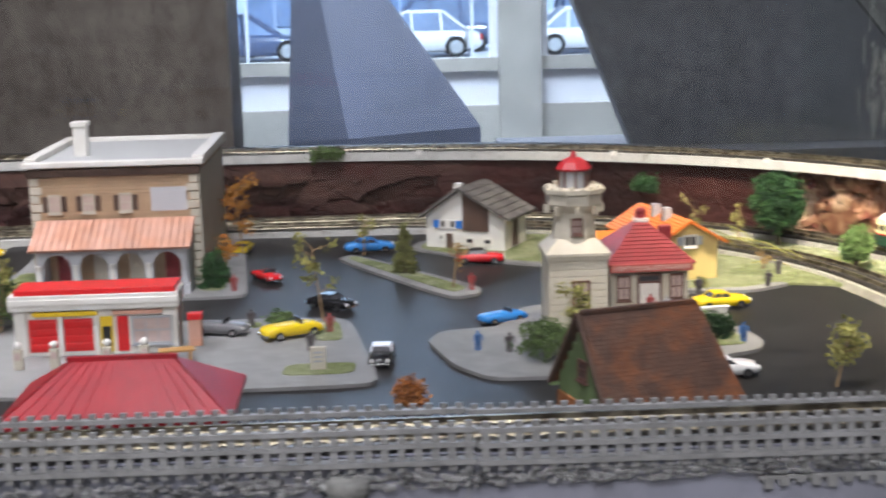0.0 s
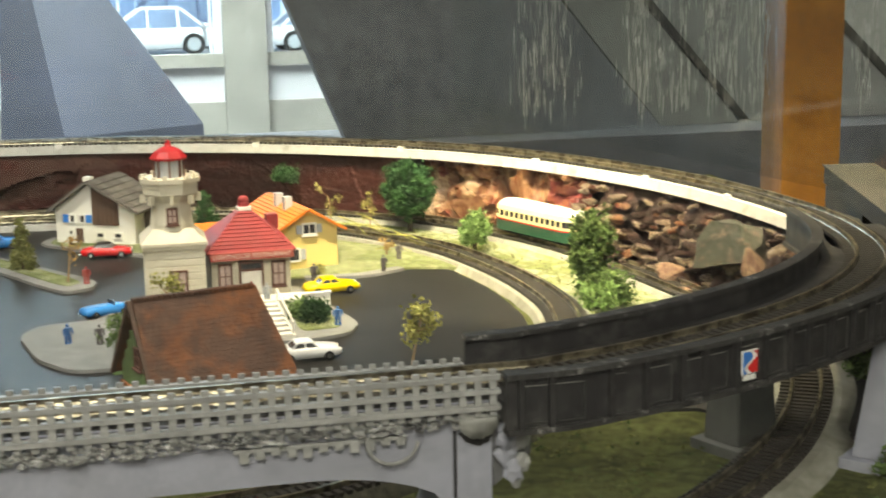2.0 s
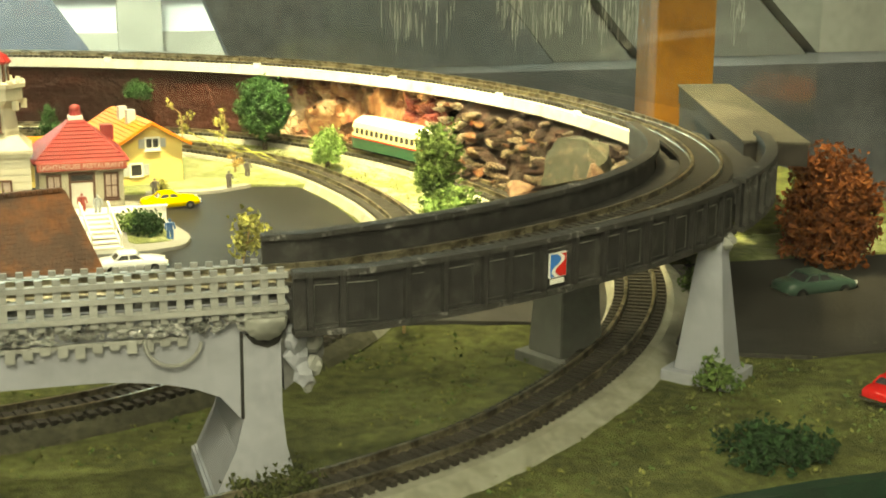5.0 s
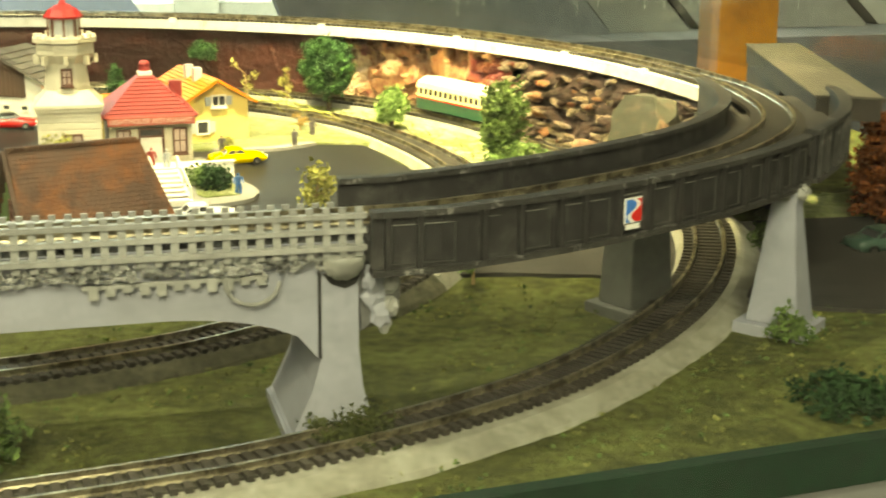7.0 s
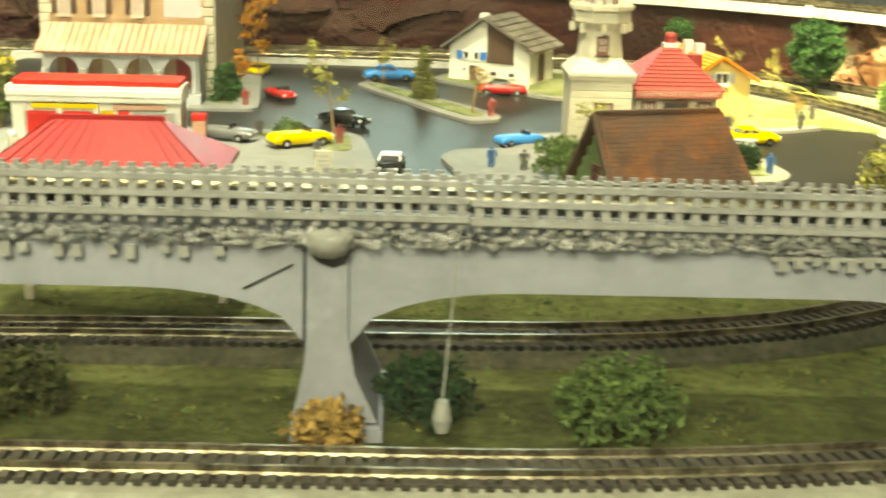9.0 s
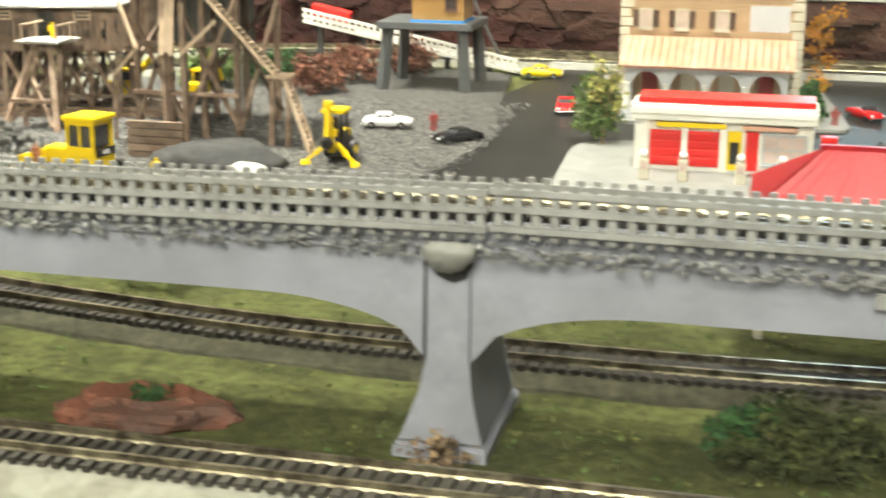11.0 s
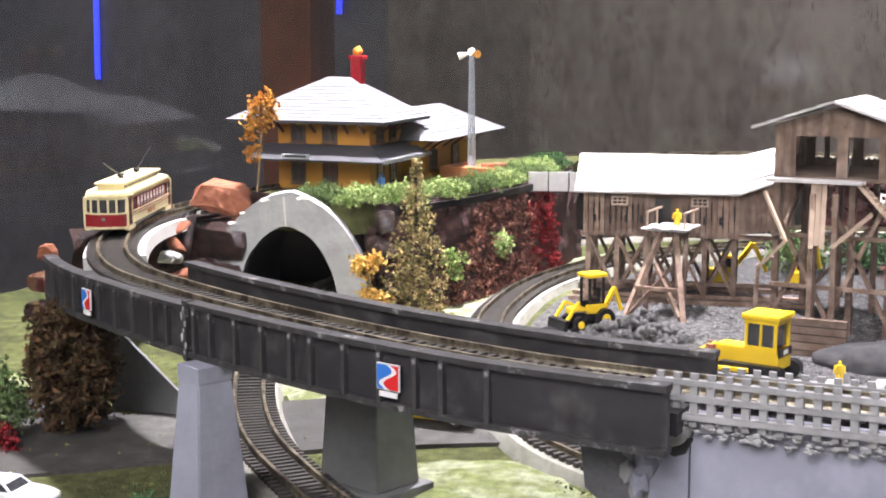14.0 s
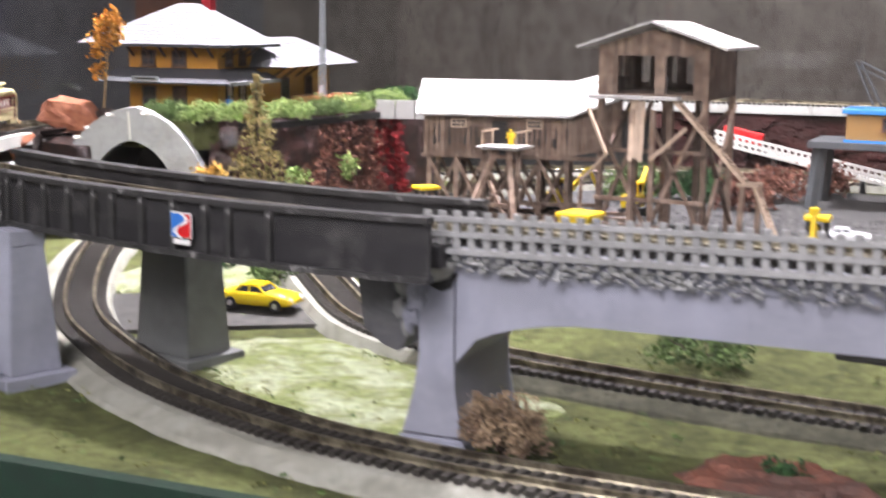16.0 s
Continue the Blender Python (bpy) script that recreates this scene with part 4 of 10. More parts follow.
# ---- more materials ----
def leaf_mat(name, a, b, rough=0.8):
    """Foliage whose clumps differ one from another."""
    m = mat(name, a, rough, var=0.35, scale=140, bump=0.3, tint=b, tint_scale=110, spec=0.15)
    nt = m.node_tree
    geo, rng_, mul = nt.nodes.new("ShaderNodeNewGeometry"), nt.nodes.new("ShaderNodeMapRange"), nt.nodes.new("ShaderNodeVectorMath")
    mul.operation = "SCALE"
    rng_.inputs[3].default_value, rng_.inputs[4].default_value = 0.55, 1.5
    base = nt.nodes["Principled BSDF"].inputs["Base Color"]
    src = base.links[0].from_socket
    nt.links.new(geo.outputs["Random Per Island"], rng_.inputs[0])
    nt.links.new(src, mul.inputs[0])
    nt.links.new(rng_.outputs[0], mul.inputs["Scale"])
    nt.links.new(mul.outputs[0], base)
    return m


M.update({
    "leaf": leaf_mat("dark_green_foliage", (0.045, 0.11, 0.035), (0.03, 0.075, 0.03)),
    "leaf_mid": leaf_mat("mid_green_foliage", (0.12, 0.175, 0.06), (0.075, 0.12, 0.04)),
    "leaf_bright": leaf_mat("bright_green_foliage", (0.19, 0.29, 0.10), (0.12, 0.195, 0.06)),
    "leaf_hedge": leaf_mat("pale_sedum_foliage", (0.30, 0.37, 0.14), (0.17, 0.25, 0.07)),
    "leaf_amber": leaf_mat("amber_olive_foliage", (0.36, 0.27, 0.12), (0.17, 0.16, 0.06)),
    "leaf_olive": leaf_mat("olive_foliage", (0.38, 0.37, 0.12), (0.22, 0.21, 0.07)),
    "leaf_puff": leaf_mat("pale_gold_puffs", (0.66, 0.44, 0.12), (0.50, 0.29, 0.07)),
    "leaf_gold": leaf_mat("golden_foliage", (0.55, 0.27, 0.05), (0.42, 0.17, 0.03)),
    "leaf_rust": leaf_mat("rust_brown_foliage", (0.19, 0.062, 0.022), (0.115, 0.038, 0.017)),
    "leaf_rust_light": leaf_mat("orange_rust_foliage", (0.42, 0.17, 0.05), (0.28, 0.10, 0.03)),
    "leaf_red": leaf_mat("red_ivy", (0.26, 0.018, 0.02), (0.14, 0.012, 0.015)),
    "leaf_turf": leaf_mat("olive_turf_crumbs", (0.20, 0.20, 0.07), (0.12, 0.13, 0.045)),
    "leaf_moss": leaf_mat("dark_moss_foliage", (0.075, 0.085, 0.03), (0.04, 0.05, 0.02)),
    "leaf_dark": leaf_mat("blackish_green_foliage", (0.028, 0.06, 0.024), (0.018, 0.04, 0.018)),
    "leaf_umber": leaf_mat("umber_foliage", (0.095, 0.05, 0.022), (0.055, 0.042, 0.018)),
    "fig_blue": mat("blue_painted_figure", (0.04, 0.12, 0.30), 0.6, var=0.3, scale=300, bump=0.0),
    "leaf_maroon": leaf_mat("maroon_ivy", (0.27, 0.125, 0.085), (0.12, 0.05, 0.04)),
    "twig": mat("dry_twig", (0.30, 0.20, 0.10), 0.85, var=0.4, scale=200, bump=0.3),
    "straw": leaf_mat("dry_straw_weed", (0.42, 0.28, 0.10), (0.28, 0.17, 0.06)),
    "dead": leaf_mat("pale_dead_weed", (0.36, 0.26, 0.16), (0.22, 0.15, 0.10)),
    "bark": mat("dark_bark", (0.07, 0.05, 0.035), 0.9, var=0.4, scale=200, bump=0.5),
    "white": mat("white_plastic", (0.74, 0.73, 0.68), 0.5, var=0.06, scale=80, bump=0.05, tint=(0.66, 0.64, 0.58), tint_scale=40),
    "cream_wall": mat("cream_plaster_wall", (0.56, 0.52, 0.42), 0.7, var=0.1, scale=90, bump=0.15, tint=(0.48, 0.44, 0.35), tint_scale=40),
    "grey_wall": mat("pale_grey_arcade", (0.47, 0.48, 0.50), 0.6, var=0.1, scale=90, bump=0.1),
    "brick_tan": mat("tan_brick", (0.47, 0.33, 0.20), 0.8, var=0.2, scale=120, bump=0.2, tint=(0.38, 0.26, 0.16), tint_scale=60, rand=0.1),
    "terracotta": mat("salmon_roof_tile", (0.55, 0.31, 0.23), 0.7, var=0.15, scale=90, bump=0.15, tint=(0.52, 0.26, 0.17), tint_scale=50, rand=0.08),
    "gravel_roof": mat("grey_gravel_roof", (0.46, 0.47, 0.46), 0.9, var=0.2, scale=300, bump=0.4),
    "red_roof": mat("crimson_roof_plastic", (0.40, 0.014, 0.022), 0.42, var=0.12, scale=70, bump=0.05, tint=(0.33, 0.012, 0.02), tint_scale=30),
    "red_tile": mat("red_tile", (0.25, 0.022, 0.026), 0.55, var=0.22, scale=120, bump=0.2, tint=(0.19, 0.018, 0.022), tint_scale=60, rand=0.15),
    "sign_red": mat("dull_red_sign_paint", (0.30, 0.065, 0.05), 0.6, var=0.1, scale=80, bump=0.05),
    "red_bright": mat("signal_red_paint", (0.62, 0.018, 0.018), 0.35, var=0.08, scale=60, bump=0.03),
    "orange_roof": mat("orange_roof_tile", (0.62, 0.17, 0.022), 0.5, var=0.12, scale=100, bump=0.15, rand=0.1),
    "yellow_wall": mat("pale_yellow_wall", (0.66, 0.50, 0.19), 0.6, var=0.08, scale=80, bump=0.08),
    "slate": mat("weathered_grey_shingle", (0.135, 0.125, 0.115), 0.8, var=0.35, scale=120, bump=0.3, tint=(0.11, 0.10, 0.09), tint_scale=60, rand=0.35),
    "brown_wood": mat("dark_brown_boards", (0.085, 0.05, 0.035), 0.7, var=0.35, scale=120, bump=0.25, rand=0.2),
    "barn_roof": mat("rust_shingle_roof", (0.085, 0.044, 0.028), 0.7, var=0.4, scale=90, bump=0.3, tint=(0.18, 0.062, 0.020), tint_scale=38, tint_cut=0.55, rand=0.05),
    "barn_green": mat("green_barn_boards", (0.16, 0.24, 0.10), 0.7, var=0.2, scale=100, bump=0.2, rand=0.1),
    "brick_orange": mat("orange_brick", (0.36, 0.14, 0.05), 0.8, var=0.3, scale=160, bump=0.3),
    "pane": mat("dark_window_pane", (0.045, 0.045, 0.05), 0.12, var=0.3, scale=60, bump=0.0, spec=0.6),
    "pane_pale": mat("curtained_pane", (0.52, 0.40, 0.36), 0.2, var=0.2, scale=80, bump=0.0, spec=0.6),
    "frame_brown": mat("brown_window_frame", (0.12, 0.055, 0.04), 0.6, var=0.2, scale=100, bump=0.1),
    "frame_grey": mat("grey_shutter", (0.36, 0.38, 0.40), 0.6, var=0.1, scale=80, bump=0.08),
    "blue": mat("bright_blue_plastic", (0.03, 0.17, 0.55), 0.35, var=0.08, scale=60, bump=0.03),
    "yellow": mat("yellow_plastic", (0.75, 0.52, 0.015), 0.38, var=0.08, scale=60, bump=0.03),
    "black": mat("black_plastic", (0.012, 0.012, 0.013), 0.35, var=0.3, scale=60, bump=0.05),
    "chrome": mat("chrome", (0.7, 0.7, 0.7), 0.18, 1.0, var=0.1, scale=60, bump=0.0),
    "car_red": mat("red_car_paint", (0.58, 0.015, 0.02), 0.22, var=0.05, scale=60, bump=0.0, spec=0.6),
    "car_yellow": mat("yellow_car_paint", (0.80, 0.58, 0.01), 0.25, var=0.05, scale=60, bump=0.0, spec=0.6),
    "car_blue": mat("sky_blue_car_paint", (0.04, 0.24, 0.62), 0.25, var=0.05, scale=60, bump=0.0, spec=0.6),
    "car_white": mat("white_car_paint", (0.75, 0.75, 0.76), 0.25, var=0.04, scale=60, bump=0.0, spec=0.6),
    "car_black": mat("black_car_paint", (0.012, 0.012, 0.014), 0.2, var=0.05, scale=60, bump=0.0, spec=0.6),
    "car_grey": mat("grey_car_paint", (0.16, 0.16, 0.165), 0.3, var=0.05, scale=60, bump=0.0, spec=0.6),
    "car_green": mat("dark_green_car_paint", (0.04, 0.075, 0.06), 0.3, var=0.05, scale=60, bump=0.0, spec=0.6),
    "skin": mat("painted_figure", (0.10, 0.09, 0.09), 0.6, var=0.3, scale=300, bump=0.0),
    "fig_red": mat("red_painted_figure", (0.27, 0.05, 0.045), 0.6, var=0.3, scale=300, bump=0.0),
    "trolley_cream": mat("cream_trolley_paint", (0.68, 0.60, 0.34), 0.42, var=0.05, scale=70, bump=0.03),
    "trolley_maroon": mat("maroon_trolley_paint", (0.23, 0.012, 0.016), 0.38, var=0.08, scale=70, bump=0.03),
    "trolley_green": mat("dark_green_trolley_paint", (0.02, 0.075, 0.045), 0.35, var=0.08, scale=70, bump=0.03),
    "letter_red": mat("dark_red_lettering", (0.30, 0.025, 0.02), 0.5, var=0.05, bump=0.0),
    "letter_pink": mat("faded_pink_lettering", (0.55, 0.40, 0.36), 0.5, var=0.05, bump=0.0),
    "letter_white": mat("white_lettering", (0.80, 0.79, 0.76), 0.5, var=0.03, bump=0.0),
    "station_yellow": mat("ochre_station_boards", (0.46, 0.22, 0.022), 0.6, var=0.15, scale=100, bump=0.15, tint=(0.38, 0.17, 0.02), tint_scale=50),
    "station_dark": mat("charcoal_awning", (0.05, 0.05, 0.056), 0.7, var=0.2, scale=120, bump=0.15),
    "station_roof": mat("pale_grey_shingle_roof", (0.18, 0.18, 0.19), 0.75, var=0.1, scale=240, bump=0.3),
    "mine_wood": mat("weathered_brown_timber", (0.15, 0.098, 0.07), 0.8, var=0.4, scale=140, bump=0.3, tint=(0.23, 0.165, 0.125), tint_scale=80, rand=0.35),
    "mine_pale": mat("pale_bleached_timber", (0.40, 0.30, 0.22), 0.8, var=0.3, scale=140, bump=0.3, rand=0.2),
    "mine_roof": mat("white_weathered_roof_boards", (0.44, 0.43, 0.41), 0.7, var=0.15, scale=140, bump=0.2, tint=(0.36, 0.34, 0.31), tint_scale=60, tint_cut=0.60, rand=0.14),
    "portal": mat("pale_cast_portal", (0.42, 0.43, 0.42), 0.75, var=0.15, scale=60, bump=0.3, tint=(0.34, 0.345, 0.335), tint_scale=25),
    "coal_grey": mat("grey_coal_lump", (0.11, 0.108, 0.105), 0.35, var=0.6, scale=220, bump=0.6, rand=0.4),
    "coal_dust": mat("black_coal_dust", (0.035, 0.035, 0.037), 0.75, var=0.5, scale=260, bump=0.4, tint=(0.06, 0.058, 0.055), tint_scale=60, tint_cut=0.6, spec=0.25),
    "gravel_pale": mat("pale_grey_gravel", (0.23, 0.22, 0.21), 0.7, var=0.6, scale=320, bump=0.8, tint=(0.05, 0.05, 0.053), tint_scale=200),
    "gravel": mat("dark_grey_gravel", (0.062, 0.060, 0.060), 0.8, var=0.6, scale=320, bump=0.8, tint=(0.14, 0.135, 0.13), tint_scale=160, dist=0.003),
    "earth": mat("brown_earth_bank", (0.055, 0.032, 0.03), 0.9, var=0.5, scale=120, bump=0.9, tint=(0.09, 0.04, 0.036), tint_scale=60, dist=0.004),
    "red_slab": mat("red_sandstone_slab", (0.21, 0.078, 0.048), 0.7, var=0.45, scale=80, bump=0.7, tint=(0.105, 0.055, 0.042), tint_scale=28),
    "orange_stone": mat("orange_cork_stone", (0.40, 0.15, 0.075), 0.8, var=0.4, scale=110, bump=0.6, tint=(0.26, 0.085, 0.045), tint_scale=50),
    "steel_grey": mat("grey_steel_frame", (0.085, 0.09, 0.095), 0.5, var=0.2, scale=80, bump=0.1),
    "tan": mat("tan_hut_boards", (0.40, 0.22, 0.07), 0.6, var=0.15, scale=80, bump=0.1),
})


# ---- small things: helpers ----
def letters(text, size, material, parent, m, spread=1.0, depth=0.002):
    """Raised lettering in the built-in font, as a mesh; m places it (units), text runs along x, faces -y."""
    cu = bpy.data.curves.new("lettering", "FONT")
    cu.body, cu.size, cu.extrude, cu.align_x, cu.align_y, cu.space_character = text, size * S, depth * S, "CENTER", "CENTER", spread
    tmp = bpy.data.objects.new("lettering", cu)
    scene.collection.objects.link(tmp)
    me = bpy.data.meshes.new_from_object(tmp)
    bpy.data.objects.remove(tmp)
    me.materials.clear()
    me.materials.append(M[material])
    ob = new("lettering", me)
    ob.parent = parent
    loc = m.to_translation() * S
    ob.matrix_local = Matrix.Translation(loc) @ m.to_3x3().to_4x4() @ pose(0, 0, 0, 90, 0, 0)
    return ob


def T(x=0, y=0, z=0, rz=0, rx=0, ry=0):
    return Matrix.LocRotScale((x, y, z), Euler([radians(a) for a in (rx, ry, rz)]), None)


def window(parent, m, w, h, frame="frame_brown", pane="pane", bars=(1, 1), shutter=None, sill=True, name="window"):
    """A window on a wall that faces -y in the frame m: casing, pane, glazing bars, sill, shutters."""
    bm = B()
    t = 0.014
    for a in ((-w / 2 - t, -h / 2 - t, -w / 2, h / 2 + t), (w / 2, -h / 2 - t, w / 2 + t, h / 2 + t), (-w / 2, h / 2, w / 2, h / 2 + t), (-w / 2, -h / 2 - t, w / 2, -h / 2)):
        box(bm, a[0], -0.014, a[1], a[2], 0.004, a[3])
    for i in range(bars[0]):
        x = -w / 2 + w * (i + 1) / (bars[0] + 1)
        box(bm, x - 0.004, -0.010, -h / 2, x + 0.004, 0.002, h / 2)
    for i in range(bars[1]):
        z = -h / 2 + h * (i + 1) / (bars[1] + 1)
        box(bm, -w / 2, -0.0095, z - 0.004, w / 2, 0.0015, z + 0.004)
    bm.transform(m)
    f = part(name, bm, frame, parent)
    bm = B()
    box(bm, -w / 2, -0.005, -h / 2, w / 2, 0.003, h / 2)
    bm.transform(m)
    part("pane", bm, pane, f)
    if sill:
        bm = B()
        box(bm, -w / 2 - 0.02, -0.024, -h / 2 - t - 0.012, w / 2 + 0.02, 0.003, -h / 2 - t - 0.001)
        bm.transform(m)
        part("sill", bm, frame, f)
    if shutter:
        for s in (-1, 1):
            bm = B()
            x = s * (w / 2 + t + 0.026)
            box(bm, x - 0.024, -0.010, -h / 2, x + 0.024, 0.002, h / 2, 0.002)
            bm.transform(m)
            part("shutter", bm, shutter, f)
    return f


def slope(bm, a, b, c, d, t):
    """A roof slab of thickness t through four corners (a, b low edge; c, d high edge, c above b)."""
    a, b, c, d = (Vector(p) for p in (a, b, c, d))
    n = (b - a).cross(d - a).normalized()
    if n.z < 0:
        n = -n
    low, top = [bm.verts.new(p) for p in (a, b, c, d)], [bm.verts.new(p + n * t) for p in (a, b, c, d)]
    bm.faces.new(low[::-1])
    bm.faces.new(top)
    for i in range(4):
        bm.faces.new((low[i], low[(i + 1) % 4], top[(i + 1) % 4], top[i]))
    return bm


def courses(parent, a, b, c, d, n, t, material, name="tile_course", jag=0.0, split=1, seed=1):
    """Overlapping courses up a slope from edge a-b to edge d-c; each piece an object."""
    a, b, c, d = (Vector(p) for p in (a, b, c, d))
    rg = random.Random(seed)
    nrm_ = (b - a).cross(d - a).normalized()
    if nrm_.z < 0:
        nrm_ = -nrm_
    for i in range(n):
        f0, f1 = i / n, min(1.0, (i + 1.12) / n)
        l0, r0, l1, r1 = a.lerp(d, f0), b.lerp(c, f0), a.lerp(d, f1), b.lerp(c, f1)
        cuts = [0] + [(k + rg.uniform(-0.3, 0.3)) / split for k in range(1, split)] + [1]
        for u, v in zip(cuts, cuts[1:]):
            g = 0.004 if split > 1 else 0.0
            bm = B()
            p, q = l0.lerp(r0, u + g), l0.lerp(r0, v - g)
            s_, r_ = l1.lerp(r1, u + g), l1.lerp(r1, v - g)
            lift = nrm_ * (t + rg.uniform(0, jag))
            vs = [bm.verts.new(k) for k in (p, q, r_, s_)] + [bm.verts.new(p + lift), bm.verts.new(q + lift), bm.verts.new(r_ + nrm_ * t * 0.25), bm.verts.new(s_ + nrm_ * t * 0.25)]
            for fc in ((3, 2, 1, 0), (4, 5, 6, 7), (0, 1, 5, 4), (1, 2, 6, 5), (2, 3, 7, 6), (3, 0, 4, 7)):
                bm.faces.new([vs[k] for k in fc])
            part(name, bm, material, parent)


def leaves(name, parent, centres, size, material, per=14, spread=0.05, seed=1, flat=0.0, label=""):
    """A crown of many small bent leaves round the given clump centres."""
    rg = np.random.default_rng(seed)
    c = np.repeat(np.array(centres, float), per, axis=0)
    n = len(c)
    c = c + rg.normal(0, spread, (n, 3)) * np.array([1, 1, 1 - flat])
    u = rg.normal(size=(n, 3))
    u /= np.linalg.norm(u, axis=1)[:, None]
    w = np.cross(u, rg.normal(size=(n, 3)))
    w /= np.linalg.norm(w, axis=1)[:, None]
    s = size * rg.uniform(0.6, 1.4, n)[:, None]
    k = np.cross(u, w) * s * 0.35
    v = np.stack([c - u * s, c + w * s * 0.6 + k, c + u * s, c - w * s * 0.6 + k], 1).reshape(-1, 3) * S
    me = bpy.data.meshes.new(name)
    idx = np.arange(n) * 4
    f = np.concatenate([np.stack([idx, idx + 1, idx + 2], 1), np.stack([idx, idx + 2, idx + 3], 1)])
    me.from_pydata(v.tolist(), [], f.tolist())
    me.materials.append(M[material])
    ob = new(name, me)
    ob.parent = parent
    return tagged(ob, label)


def shell(n, r, seed, squash=(1, 1, 1), low=-1.0, fill=0.55):
    """Points near the skin of an uneven ball."""
    rg = np.random.default_rng(seed)
    d = rg.normal(size=(n, 3))
    d /= np.linalg.norm(d, axis=1)[:, None]
    d = d[d[:, 2] > low]
    k = np.array([1 + 0.22 * noise.noise(Vector(p) * 2.2 + Vector((seed, 0, 0))) for p in d])
    return d * (k * rg.uniform(fill, 1.0, len(d)))[:, None] * r * np.array(squash)


def trunk(parent, h, r, limbs, seed, material="bark", spread=0.5):
    rg = random.Random(seed)
    bm = B()
    cyl(bm, (0, 0, -0.01), (0, 0, h), r, r * 0.55, 8)
    for i in range(limbs):
        z = h * rg.uniform(0.5, 1.0)
        a = rg.uniform(0, 6.28)
        l = spread * h * rg.uniform(0.5, 1.0)
        cyl(bm, (0, 0, z), (math.cos(a) * l, math.sin(a) * l, z + l * rg.uniform(0.5, 1.1)), r * 0.45, r * 0.15, 5)
    return part("trunk", bm, material, parent)


def round_tree(x, y, z, h, w, leaf, label, seed, stem=0.25, n=260, size=0.02):
    t = thing("tree", x, y, z, seed * 37, label, "tree")
    trunk(t, h * 0.55, 0.02 + h * 0.01, 7, seed)
    pts = shell(n, 1.0, seed, (w / 2, w / 2, h * (1 - stem) / 2), -0.95, 0.45) + np.array([0, 0, h * (stem + (1 - stem) / 2)])
    leaves("crown", t, pts, size, leaf, 14, size * 1.1, seed)
    return t


def conifer(x, y, z, h, w, leaf, label, seed, n=14, size=0.016):
    t = thing("conifer_tree", x, y, z, seed * 51, label, "tree")
    bm = B()
    cyl(bm, (0, 0, -0.01), (0, 0, h * 0.97), 0.014 + 0.01 * h, 0.004, 8)
    part("trunk", bm, "bark", t)
    rg = random.Random(seed)
    pts = []
    for i in range(n):
        f = i / n
        r = w / 2 * (1 - f) ** 0.8 + 0.012 + (0.055 * math.sin(math.pi * min(1, 0.25 + f)) if h > 1 else 0)
        for k in range(max(4, int(11 * (1 - f)) + 3)):
            a = rg.uniform(0, 6.28)
            for q in (0.35, 0.7, 1.0):
                rr = r * q * rg.uniform(0.8, 1.15)
                pts.append((math.cos(a) * rr, math.sin(a) * rr, h * (0.10 + 0.9 * f) - rr * 0.25 + rg.uniform(-0.01, 0.01)))
    leaves("crown", t, pts, size, leaf, 5, size * 0.7, seed)
    return t


def twig_tree(x, y, z, h, leaf, label, seed, n=9, lean=0.0, clump=12, size=0.02, wide=1.0):
    """A bare wire or twig stem that carries a few loose clumps."""
    t = thing("sparse_tree", x, y, z, 0, label, "tree")
    rg = random.Random(seed)
    bm = B()
    pts = []
    tip = (lean * h, 0.02, h * 0.85)
    cyl(bm, (0, 0, -0.01), tip, 0.010, 0.005, 6)
    for i in range(n):
        f = rg.uniform(0.35, 1.0)
        a = rg.uniform(0, 6.28)
        l = h * wide * rg.uniform(0.10, 0.26)
        s0 = Vector(tip) * f
        e = s0 + Vector((math.cos(a) * l, math.sin(a) * l * 0.7, l * rg.uniform(0.3, 0.9)))
        cyl(bm, s0, e, 0.005, 0.002, 5)
        pts.append(e)
        pts.append(s0.lerp(e, 0.75))
    part("trunk", bm, "twig", t)
    leaves("crown", t, [tuple(p) for p in pts], size, leaf, clump, size * 1.3, seed)
    return t


def bush(x, y, z, w, h, leaf, label, seed, n=120, size=0.02, name="bush", per=12):
    t = thing(name, x, y, z, seed * 29, label, "bush")
    bm = B()
    rg = random.Random(seed)
    for i in range(6):
        a = rg.uniform(0, 6.28)
        cyl(bm, (0, 0, -0.01), (math.cos(a) * w * 0.3, math.sin(a) * w * 0.3, h * 0.7), 0.008, 0.003, 5)
    part("stem", bm, "bark", t)
    pts = shell(n, 1.0, seed, (w / 2, w / 2, h * 0.62), -0.45, 0.35) + np.array([0, 0, h * 0.38])
    leaves("foliage", t, pts, size, leaf, per, size * 1.2, seed)
    return t


